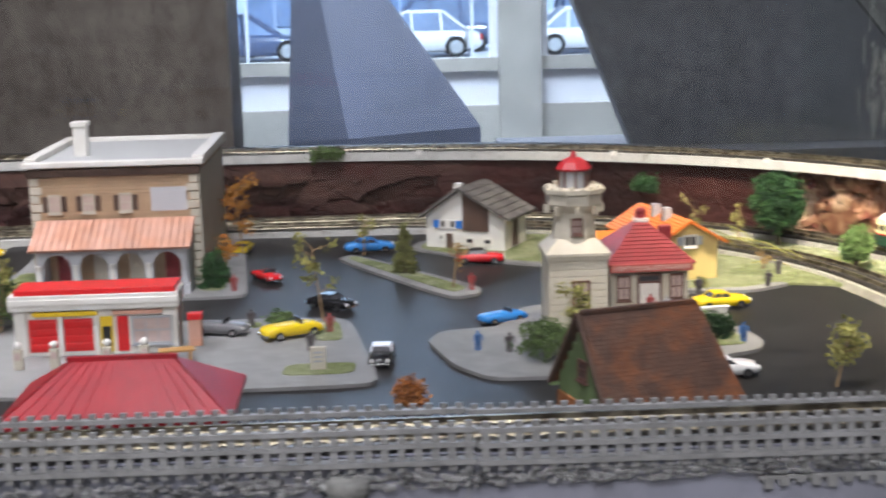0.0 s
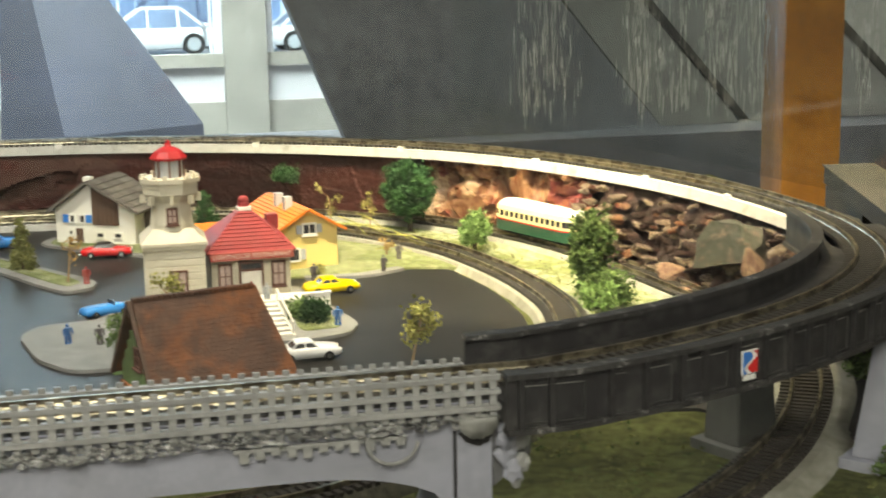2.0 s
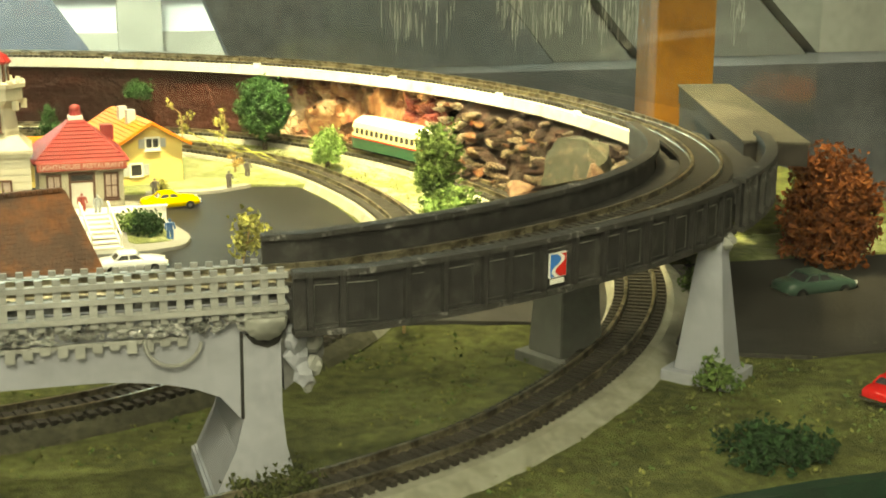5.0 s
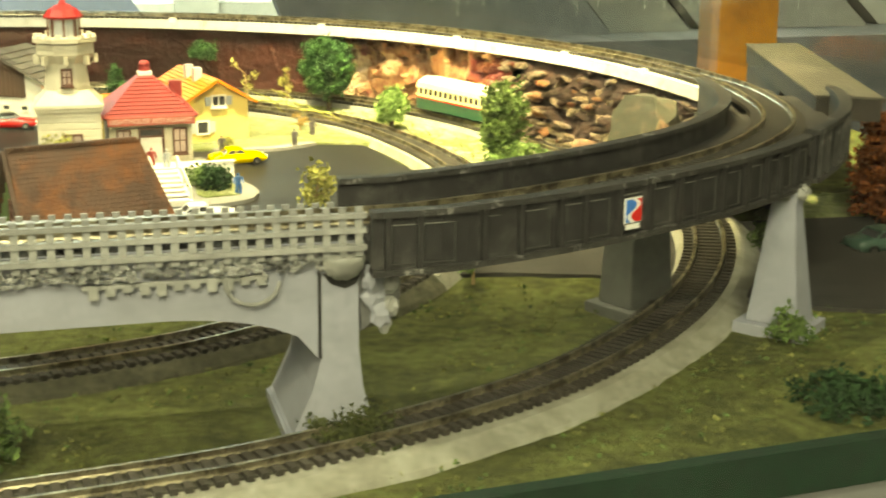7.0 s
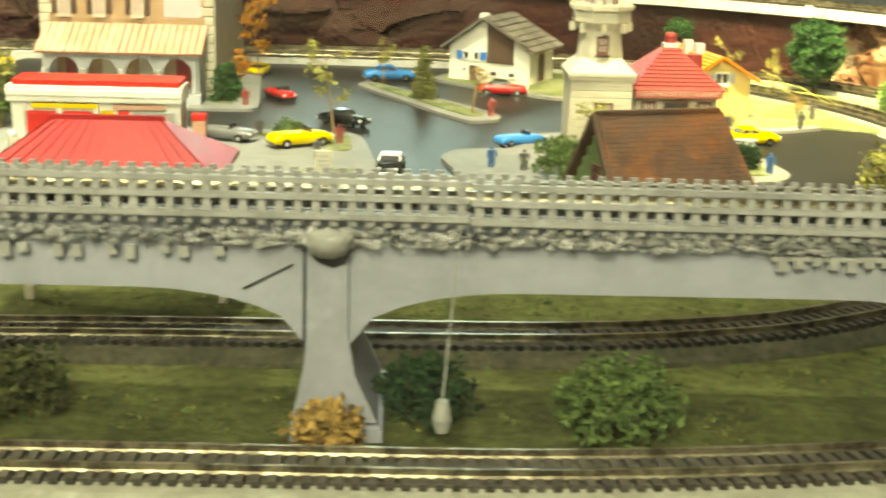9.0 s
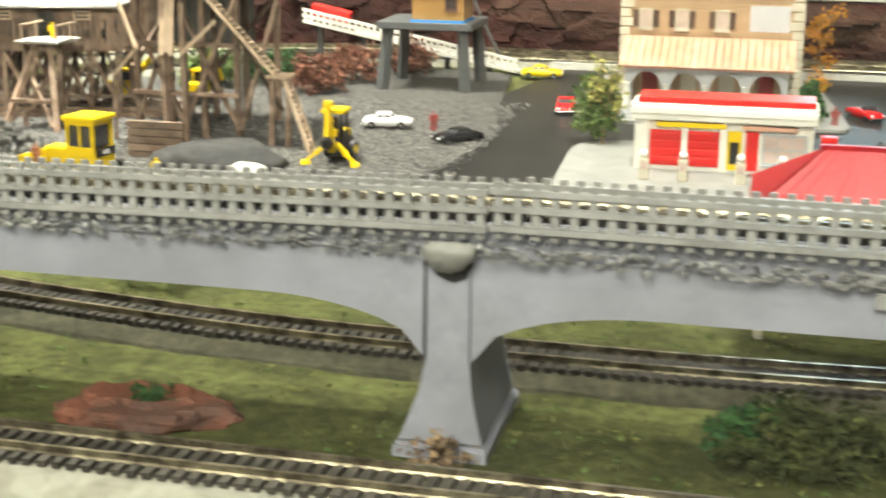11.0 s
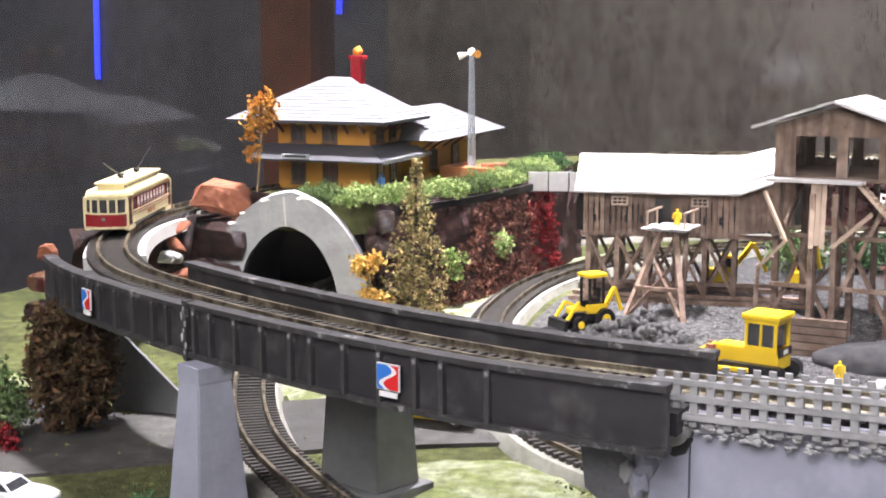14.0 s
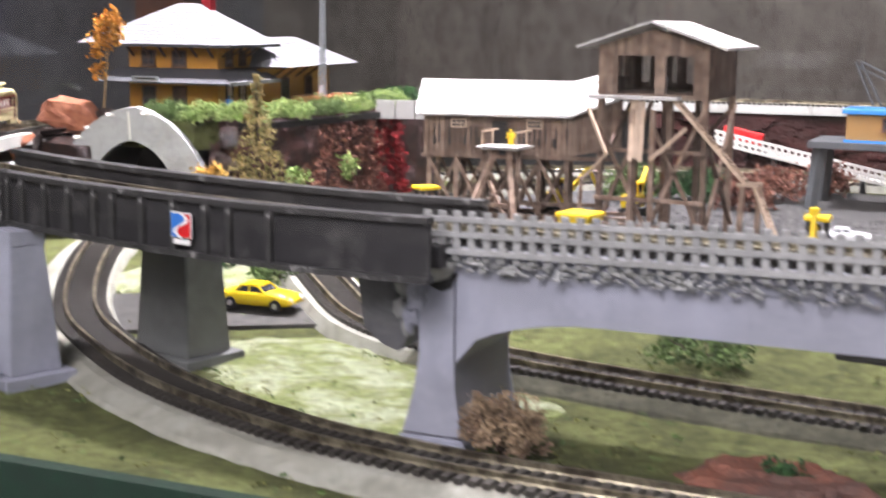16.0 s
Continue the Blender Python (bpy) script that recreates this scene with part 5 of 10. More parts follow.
def car(x, y, z, rz, paint, label, roof=None, length=0.44, top="hard", name="car"):
    """A 1950s saloon or convertible toy car."""
    k = length / 0.44
    t = thing(name, x, y, z, rz, label, "car", "model cars")
    L, W = 0.22, 0.088
    bm = B()
    rings = []
    for x_, zl, zt, w_ in ((-0.224, 0.046, 0.070, 0.82), (-0.213, 0.034, 0.087, 0.94), (-0.165, 0.028, 0.096, 0.99), (-0.10, 0.026, 0.099, 1.0), (0.0, 0.026, 0.099, 1.0), (0.085, 0.026, 0.098, 1.0), (0.15, 0.028, 0.094, 0.98), (0.205, 0.033, 0.083, 0.93), (0.223, 0.044, 0.068, 0.83)):
        half = [(W * w_ * 0.92, zl), (W * w_, zl + (zt - zl) * 0.45), (W * w_ * 0.985, zt - 0.012), (W * w_ * 0.87, zt)]
        rings.append([bm.verts.new((x_, y_, z_)) for y_, z_ in half] + [bm.verts.new((x_, -y_, z_)) for y_, z_ in half[::-1]])
    for a_, b_ in zip(rings, rings[1:]):
        for i in range(8):
            bm.faces.new((a_[i], a_[(i + 1) % 8], b_[(i + 1) % 8], b_[i]))
    bm.faces.new(rings[0][::-1])
    bm.faces.new(rings[-1])
    bm.transform(Matrix.Scale(k, 4))
    part("body", bm, paint, t, smooth=True)
    if top == "hard":
        bm = B()
        lo = [(-0.122, -W + 0.010, 0.094), (0.070, -W + 0.010, 0.094), (0.070, W - 0.010, 0.094), (-0.122, W - 0.010, 0.094)]
        hi = [(-0.075, -W + 0.022, 0.131), (0.024, -W + 0.022, 0.131), (0.024, W - 0.022, 0.131), (-0.075, W - 0.022, 0.131)]
        vl, vh = [bm.verts.new(p) for p in lo], [bm.verts.new(p) for p in hi]
        bm.faces.new(vl[::-1])
        bm.faces.new(vh)
        for i in range(4):
            bm.faces.new((vl[i], vl[(i + 1) % 4], vh[(i + 1) % 4], vh[i]))
        bm.transform(Matrix.Scale(k, 4))
        part("window_glass", bm, "pane", t)
        bm = B()
        prism(bm, [(-0.088, -W + 0.019), (0.034, -W + 0.019), (0.034, W - 0.019), (-0.088, W - 0.019)], 0.128, 0.137, 0.005)
        for i in range(4):
            beam(bm, lo[i], hi[i], 0.009)
        for s in (-1, 1):
            beam(bm, (-0.025, s * (W - 0.011), 0.094), (-0.025, s * (W - 0.022), 0.14), 0.008)
        bm.transform(Matrix.Scale(k, 4))
        part("roof", bm, roof or paint, t)
    else:
        bm = B()
        box(bm, -0.10, -W + 0.016, 0.092, 0.05, W - 0.016, 0.0985)
        bm.transform(Matrix.Scale(k, 4))
        part("interior", bm, roof or "black", t)
        bm = B()
        beam(bm, (0.055, -W + 0.016, 0.115), (0.055, W - 0.016, 0.115), 0.006, 0.04)
        bm.transform(Matrix.Scale(k, 4))
        part("windscreen", bm, "pane", t)
    for sx in (-0.135, 0.135):
        for sy in (-1, 1):
            bm = B()
            cyl(bm, (sx, sy * (W - 0.022), 0.034), (sx, sy * (W + 0.003), 0.034), 0.034, None, 14)
            bm.transform(Matrix.Scale(k, 4))
            w = part("wheel", bm, "black", t)
            bm = B()
            cyl(bm, (sx, sy * (W + 0.001), 0.034), (sx, sy * (W + 0.0055), 0.034), 0.017, None, 10)
            bm.transform(Matrix.Scale(k, 4))
            part("hub_cap", bm, "chrome", w)
    for s in (-1, 1):
        bm = B()
        box(bm, s * (L + 0.002), -W + 0.008, 0.034, s * (L + 0.013), W - 0.008, 0.048, 0.003)
        bm.transform(Matrix.Scale(k, 4))
        part("bumper", bm, "chrome", t)
        bm = B()
        cyl(bm, (L - 0.004, s * 0.06, 0.068), (L + 0.007, s * 0.06, 0.068), 0.013, 0.011, 10)
        bm.transform(Matrix.Scale(k, 4))
        part("headlight", bm, "letter_white", t)
    return t


def figurine(x, y, z, rz, material, label, h=0.2):
    """A painted toy figure, one plain shape."""
    bm = B()
    cyl(bm, (-0.1 * h, 0, 0), (-0.08 * h, 0, 0.46 * h), 0.07 * h, 0.085 * h, 7)
    cyl(bm, (0.1 * h, 0, 0), (0.08 * h, 0, 0.46 * h), 0.07 * h, 0.085 * h, 7)
    cyl(bm, (0, 0, 0.42 * h), (0, 0, 0.80 * h), 0.13 * h, 0.15 * h, 8)
    cyl(bm, (-0.18 * h, 0.0, 0.78 * h), (-0.22 * h, -0.08 * h, 0.45 * h), 0.05 * h, 0.04 * h, 6)
    cyl(bm, (0.18 * h, 0.0, 0.78 * h), (0.24 * h, -0.10 * h, 0.48 * h), 0.05 * h, 0.04 * h, 6)
    ball(bm, (0, 0, 0.91 * h), 0.085 * h, 1)
    cyl(bm, (0, 0, -0.008), (0, 0, 0.006), 0.16 * h, None, 10)
    ob = single("figurine", bm, material, label, "figurine", group="painted figurines")
    ob.matrix_world = pose(x * S, y * S, z * S, 0, 0, rz)
    return ob


TZ = 0.115  # level of the town yard

# ---- pavements and lawns of the town ----
def smooth_poly(pts, k=3):
    """Rounds the corners of a plan polygon."""
    for _ in range(k):
        out = []
        for a, b in zip(pts, pts[1:] + pts[:1]):
            out += [(a[0] * 0.85 + b[0] * 0.15, a[1] * 0.85 + b[1] * 0.15), (a[0] * 0.15 + b[0] * 0.85, a[1] * 0.15 + b[1] * 0.85)]
        pts = out
    return pts


def island(poly, label, lawn=None, k=2):
    bm = B()
    prism(bm, smooth_poly(poly, k), TZ - 0.02, TZ + 0.024, 0.004)
    single("pavement", bm, "kerb", label, "pavement", "structure")
    for i, l in enumerate(lawn or ()):
        bm = B()
        q = smooth_poly(l, 2)
        prism(bm, q, TZ, TZ + 0.031)
        single("lawn", bm, "grass_light", "patch of pale green scatter grass on the pavement", "lawn", "structure")


island([(-1.45, 3.45), (1.40, 3.46), (1.49, 3.58), (1.30, 5.12), (1.18, 5.33), (-1.2, 5.4), (-1.52, 5.2)], "pale grey filling station forecourt with kerb",
       [[(0.85, 3.72), (1.32, 3.72), (1.34, 3.98), (0.88, 3.98)], [(1.04, 4.6), (1.24, 4.6), (1.2, 5.15), (1.04, 5.15)], [(0.1, 5.05), (0.62, 5.05), (0.62, 5.22), (0.1, 5.22)]])
island([(-1.75, 6.15), (0.36, 6.18), (0.42, 6.3), (0.22, 8.4), (0.12, 8.95), (-1.75, 8.95)], "pale grey pavement round the tan brick hotel", [[(-0.02, 6.45), (0.22, 6.4), (0.16, 7.4), (-0.02, 7.4)], [(-1.7, 6.4), (-1.5, 6.4), (-1.5, 7.4), (-1.7, 7.4)]])
island([(1.12, 7.62), (1.26, 7.86), (2.36, 6.22), (2.32, 5.96), (2.08, 5.84)], "long grey kerbed traffic island in the yard", [[(1.22, 7.62), (1.3, 7.72), (2.25, 6.2), (2.1, 6.02)]])
island([(1.83, 4.5), (1.95, 4.78), (2.4, 4.84), (2.6, 5.5), (3.9, 5.6), (4.02, 4.9), (4.16, 4.2), (4.07, 3.96), (3.8, 3.84), (3.3, 3.84), (2.6, 3.48), (2.2, 3.5), (1.98, 3.85)], "pale grey lot of the lighthouse restaurant", [[(3.72, 4.05), (4.04, 4.1), (3.98, 4.62), (3.74, 4.6)]])
island([(1.80, 8.05), (1.95, 8.45), (3.3, 8.7), (3.75, 7.6), (3.0, 7.0), (2.4, 7.42)], "grey kerb of the white house garden", [[(1.9, 8.0), (2.0, 8.38), (3.2, 8.6), (3.6, 7.6), (3.0, 7.12), (2.4, 7.5)]])
bm = B()
prism(bm, smooth_poly([(3.5, 5.95), (4.45, 5.80), (4.78, 6.0), (5.32, 5.84), (5.35, 6.1), (5.05, 6.75), (4.4, 7.55), (3.7, 8.15), (3.3, 7.4)], 1), TZ - 0.01, TZ + 0.018)
single("lawn", bm, "grass_light", "pale green scatter grass beside the yellow house", "lawn", "structure")
bm = B()
prism(bm, smooth_poly([(4.0, 5.78), (4.5, 5.74), (4.86, 5.93), (4.8, 6.02), (4.45, 5.84), (4.0, 5.9)], 1), TZ - 0.01, TZ + 0.024)
single("pavement", bm, "kerb", "thin grey kerb along the lawn", "pavement", "structure")
# pale turf between the tracks on the far curve, cut at the girder's shade
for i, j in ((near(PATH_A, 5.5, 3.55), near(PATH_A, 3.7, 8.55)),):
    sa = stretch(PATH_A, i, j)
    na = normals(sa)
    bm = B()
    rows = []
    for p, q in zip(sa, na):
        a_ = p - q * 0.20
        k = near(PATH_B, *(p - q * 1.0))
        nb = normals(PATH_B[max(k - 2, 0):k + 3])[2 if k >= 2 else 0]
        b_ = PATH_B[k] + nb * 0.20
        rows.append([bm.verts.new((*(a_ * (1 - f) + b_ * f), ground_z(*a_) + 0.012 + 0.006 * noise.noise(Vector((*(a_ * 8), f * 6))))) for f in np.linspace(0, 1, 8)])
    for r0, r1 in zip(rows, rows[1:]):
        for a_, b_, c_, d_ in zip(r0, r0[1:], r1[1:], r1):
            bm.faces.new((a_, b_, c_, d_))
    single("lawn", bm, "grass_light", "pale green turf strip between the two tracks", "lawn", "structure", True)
bm = B()
prism(bm, [(-2.3, 8.95), (-2.3, 9.06), (3.0, 8.86), (2.95, 8.74), (1.8, 8.98)], 0.05, TZ + 0.06)
single("kerb", bm, "roadbed_white", "white painted edge strip behind the yard", "kerb", "structure")


# ---- hotel ----
def hotel():
    h = thing("hotel", -0.68, 6.65, TZ + 0.02, 0, "tan brick hotel with arcaded porch and flat roof", "building")
    W, D, H = 0.70, 1.85, 1.06
    bm = B()
    box(bm, -W, 0.0, 0, W, D, H)
    part("wall", bm, "brick_tan", h)
    for i in range(16):  # courses of tan brick
        bm = B()
        box(bm, -W + 0.09, -0.008, 0.52 + i * 0.030, W - 0.09, 0.002, 0.545 + i * 0.030)
        part("brick_course", bm, "brick_tan", h)
    for s in (-1, 1):  # quoins
        for i in range(14):
            bm = B()
            w = 0.10 if i % 2 else 0.075
            x = s * (W - w / 2)
            box(bm, x - w / 2, -0.02, 0.02 + i * 0.073, x + w / 2, 0.01, 0.085 + i * 0.073, 0.006)
            part("quoin", bm, "cream_wall", h)
    bm = B()
    box(bm, W - 0.01, 0.01, 0, W + 0.012, D, H - 0.09, 0.003)
    part("side_wall", bm, "cream_wall", h, "pale rendered side wall")
    bm = B()
    box(bm, -W - 0.02, -0.035, H - 0.09, W + 0.02, 0.03, H - 0.03, 0.004)
    part("frieze", bm, "brown_wood", h, "dark brown frieze band")
    for i in range(10):
        bm = B()
        x = -W + 0.07 + i * 0.14
        box(bm, x - 0.012, -0.05, H - 0.08, x + 0.012, -0.02, H - 0.02)
        part("bracket", bm, "brown_wood", h)
    bm = B()
    box(bm, -W - 0.05, -0.07, H - 0.01, W + 0.05, 0.04, H + 0.035, 0.008)
    for s in (-1, 1):
        box(bm, s * W - 0.05, 0.06, H - 0.02, s * W + 0.05, D, H + 0.06, 0.006)
    box(bm, -W, D - 0.08, H - 0.02, W, D, H + 0.05, 0.006)
    part("parapet", bm, "white", h, "white parapet")
    bm = B()
    box(bm, -W + 0.05, 0.06, H - 0.01, W - 0.05, D - 0.08, H + 0.012)
    part("roof", bm, "gravel_roof", h)
    bm = B()
    box(bm, -W + 0.27, 0.55, H, -W + 0.38, 0.70, H + 0.27, 0.006)
    box(bm, -W + 0.255, 0.535, H + 0.27, -W + 0.395, 0.715, H + 0.31, 0.006)
    part("chimney", bm, "white", h, "white chimney")
    for x in (-0.5, -0.22, 0.09):
        window(h, T(x, -0.009, 0.74), 0.075, 0.13, "cream_wall", "pane_pale", (1, 1), "brown_wood")
    bm = B()
    box(bm, 0.30, -0.012, 0.66, 0.60, 0.002, 0.86)
    part("blank_panel", bm, "grey_wall", h, "blank pale grey panel")
    # porch
    bm = B()
    box(bm, -0.63, -0.33, -0.02, 0.63, -0.002, 0.085, 0.006)
    part("porch_floor", bm, "grey_wall", h)
    for i in range(4):
        x0 = -0.60 + i * 0.30
        bm = B()
        pts = [(x0, 0.09), (x0 + 0.035, 0.09), (x0 + 0.035, 0.25)]
        for a in np.linspace(180, 0, 13):
            pts.append((x0 + 0.15 + 0.115 * math.cos(radians(a)), 0.25 + 0.115 * math.sin(radians(a))))
        pts += [(x0 + 0.265, 0.25), (x0 + 0.265, 0.09), (x0 + 0.30, 0.09), (x0 + 0.30, 0.41), (x0, 0.41)]
        face_prism(bm, pts, "y", -0.32, -0.28)
        part("arch", bm, "grey_wall", h)
        bm = B()
        cyl(bm, (x0, -0.315, 0.085), (x0, -0.315, 0.26), 0.026, 0.022, 12)
        cyl(bm, (x0, -0.315, 0.26), (x0, -0.315, 0.275), 0.03, 0.03, 12)
        part("column", bm, "white", h)
        bm = B()
        m = T(x0 + 0.15, -0.004, 0.21)
        box(bm, -0.06, -0.01, -0.12, 0.06, 0.0, 0.11)
        bm.transform(m)
        part("door_panel", bm, "red_tile" if i in (0, 3) else "cream_wall", h)
    for s in (-1, 1):
        bm = B()
        box(bm, s * 0.60 - 0.02, -0.28, 0.09, s * 0.60 + 0.02, -0.002, 0.41)
        part("porch_side", bm, "grey_wall", h)
    n = 22
    for i in range(n):  # salmon tiles, each a run from eave to wall
        x = -0.66 + 1.32 * i / n
        bm = B()
        slope(bm, (x + 0.004, -0.40, 0.40), (x + 1.32 / n - 0.004, -0.40, 0.40), (x + 1.32 / n - 0.004, -0.01, 0.585), (x + 0.004, -0.01, 0.585), 0.022)
        part("roof_tile", bm, "terracotta", h)
    return h


hotel()


# ---- filling station, pumps, shelter ----
def filling_station():
    g = thing("filling_station", -0.46, 4.45, TZ + 0.024, 0, "white filling station with red doors and red roof", "building")
    W, D, H = 0.56, 0.26, 0.33
    bm = B()
    box(bm, -W, 0.0, 0, W, D, H)
    part("wall", bm, "white", g)
    for x in (-0.36, -0.12):
        bm = B()
        box(bm, x - 0.10, -0.006, 0.03, x + 0.10, 0.004, 0.26)
        d = part("garage_door", bm, "red_bright", g, "red roll-up door")
        for i in range(4):
            bm = B()
            box(bm, x - 0.098, -0.014, 0.05 + i * 0.052, x + 0.098, -0.005, 0.088 + i * 0.052, 0.003)
            part("door_slat", bm, "red_bright", d)
    for x in (-0.49, -0.24, 0.005):
        bm = B()
        box(bm, x - 0.018, -0.025, 0, x + 0.018, 0.01, H, 0.003)
        part("pilaster", bm, "white", g)
    bm = B()
    box(bm, 0.03, -0.008, 0.02, 0.12, 0.003, 0.27)
    part("poster_board", bm, "yellow", g, "yellow poster board")
    bm = B()
    box(bm, 0.045, -0.012, 0.06, 0.105, -0.007, 0.2)
    part("poster_print", bm, "black", g)
    bm = B()
    box(bm, 0.145, -0.008, 0.02, 0.225, 0.003, 0.27)
    part("door", bm, "red_bright", g, "red shop door")
    window(g, T(0.385, -0.003, 0.165), 0.25, 0.17, "frame_grey", "pane_pale", (2, 1))
    bm = B()
    box(bm, -0.42, -0.032, 0.285, 0.02, 0.0, 0.315)
    part("name_board", bm, "yellow", g, "yellow name strip")
    bm = B()
    box(bm, 0.12, -0.032, 0.285, 0.46, 0.0, 0.31)
    part("name_board", bm, "terracotta", g)
    for z0, z1, o in ((0.33, 0.37, 0.05), (0.37, 0.41, 0.065), (0.41, 0.435, 0.05)):
        bm = B()
        box(bm, -W - 0.02, -o, z0, W + 0.02, D, z1, 0.004)
        part("fascia", bm, "white", g)
    bm = B()
    box(bm, -W + 0.02, -0.03, 0.435, W + 0.0, D, 0.475, 0.006)
    part("roof", bm, "red_bright", g, "bright red flat roof")


filling_station()
for x, y in ((-0.92, 4.12), (-0.68, 4.12), (-0.33, 4.12), (-0.08, 4.12)):
    p = thing("fuel_pump", x, y, TZ + 0.024, 0, "old white fuel pump with round globe on the forecourt", "fuel pump", "fuel pumps")
    bm = B()
    box(bm, -0.03, -0.025, 0, 0.03, 0.025, 0.14, 0.006)
    part("cabinet", bm, "cream_wall", p)
    bm = B()
    ball(bm, (0, 0, 0.165), 0.028, 2)
    part("globe", bm, "white", p)
    bm = B()
    box(bm, -0.02, -0.03, 0.07, 0.02, -0.024, 0.12)
    part("dial", bm, "pane_pale", p)
t = thing("oil_cabinet", 0.20, 4.62, TZ + 0.024, 0, "red and white drinks cabinet beside the filling station", "cabinet")
bm = B()
box(bm, -0.045, -0.04, 0, 0.045, 0.04, 0.19, 0.005)
part("body", bm, "terracotta", t)
bm = B()
box(bm, -0.05, -0.045, 0.19, 0.05, 0.045, 0.235, 0.006)
part("top", bm, "red_bright", t)
t = thing("picnic_bench", 0.12, 4.2, TZ + 0.024, 10, "brown wooden bench with crates on the forecourt", "bench")
bm = B()
box(bm, -0.12, -0.05, 0.07, 0.12, 0.05, 0.085, 0.003)
part("top", bm, "tan", t)
for x in (-0.09, 0.09):
    bm = B()
    box(bm, x - 0.01, -0.045, 0, x + 0.01, 0.045, 0.07)
    part("leg", bm, "tan", t)


def shelter():
    s = thing("platform_shelter", 0.30, 1.34, 0, 0, "crimson hipped roof shelter over the inner track", "shelter")
    x, y, zr = 0.53, 0.355, 0.905
    cs = [(-x, -y, 0.70), (x, -y, 0.70), (x, y, 0.70), (-x, y, 0.70)]
    ra_, rb_ = (-0.24, 0, zr), (0.23, 0, zr)
    for f in ((cs[0], cs[1], rb_, ra_), (cs[2], cs[3], ra_, rb_)):
        bm = B()
        slope(bm, *f, 0.02)
        part("roof_slope", bm, "red_roof", s)
        n = 14
        for i in range(1, n):
            u = i / n
            bm = B()
            lo, hi = Vector(f[0]).lerp(Vector(f[1]), u), Vector(f[3]).lerp(Vector(f[2]), u)
            up = Vector((0, 0, 0.023))
            beam(bm, lo + up, hi + up, 0.007)
            part("roof_seam", bm, "red_roof", s)
    for f in ((cs[1], cs[2], rb_), (cs[3], cs[0], ra_)):
        bm = B()
        v = [bm.verts.new(p) for p in f] + [bm.verts.new(Vector(p) + Vector((0, 0, 0.025))) for p in f]
        for k in ((0, 1, 2), (5, 4, 3), (0, 3, 4, 1), (1, 4, 5, 2), (2, 5, 3, 0)):
            bm.faces.new([v[i] for i in k])
        part("roof_slope", bm, "red_roof", s)
    bm = B()
    beam(bm, (ra_[0] - 0.02, 0, zr + 0.02), (rb_[0] + 0.02, 0, zr + 0.02), 0.03)
    part("ridge", bm, "red_roof", s)
    for sx in (-0.46, 0.46):
        bm = B()
        box(bm, sx - 0.02, 0.24, 0.0, sx + 0.02, 0.28, 0.71)
        part("post", bm, "cream_wall", s)
    bm = B()
    box(bm, -x + 0.02, -y + 0.02, 0.68, x - 0.02, y - 0.02, 0.70)
    part("soffit", bm, "cream_wall", s)


shelter()


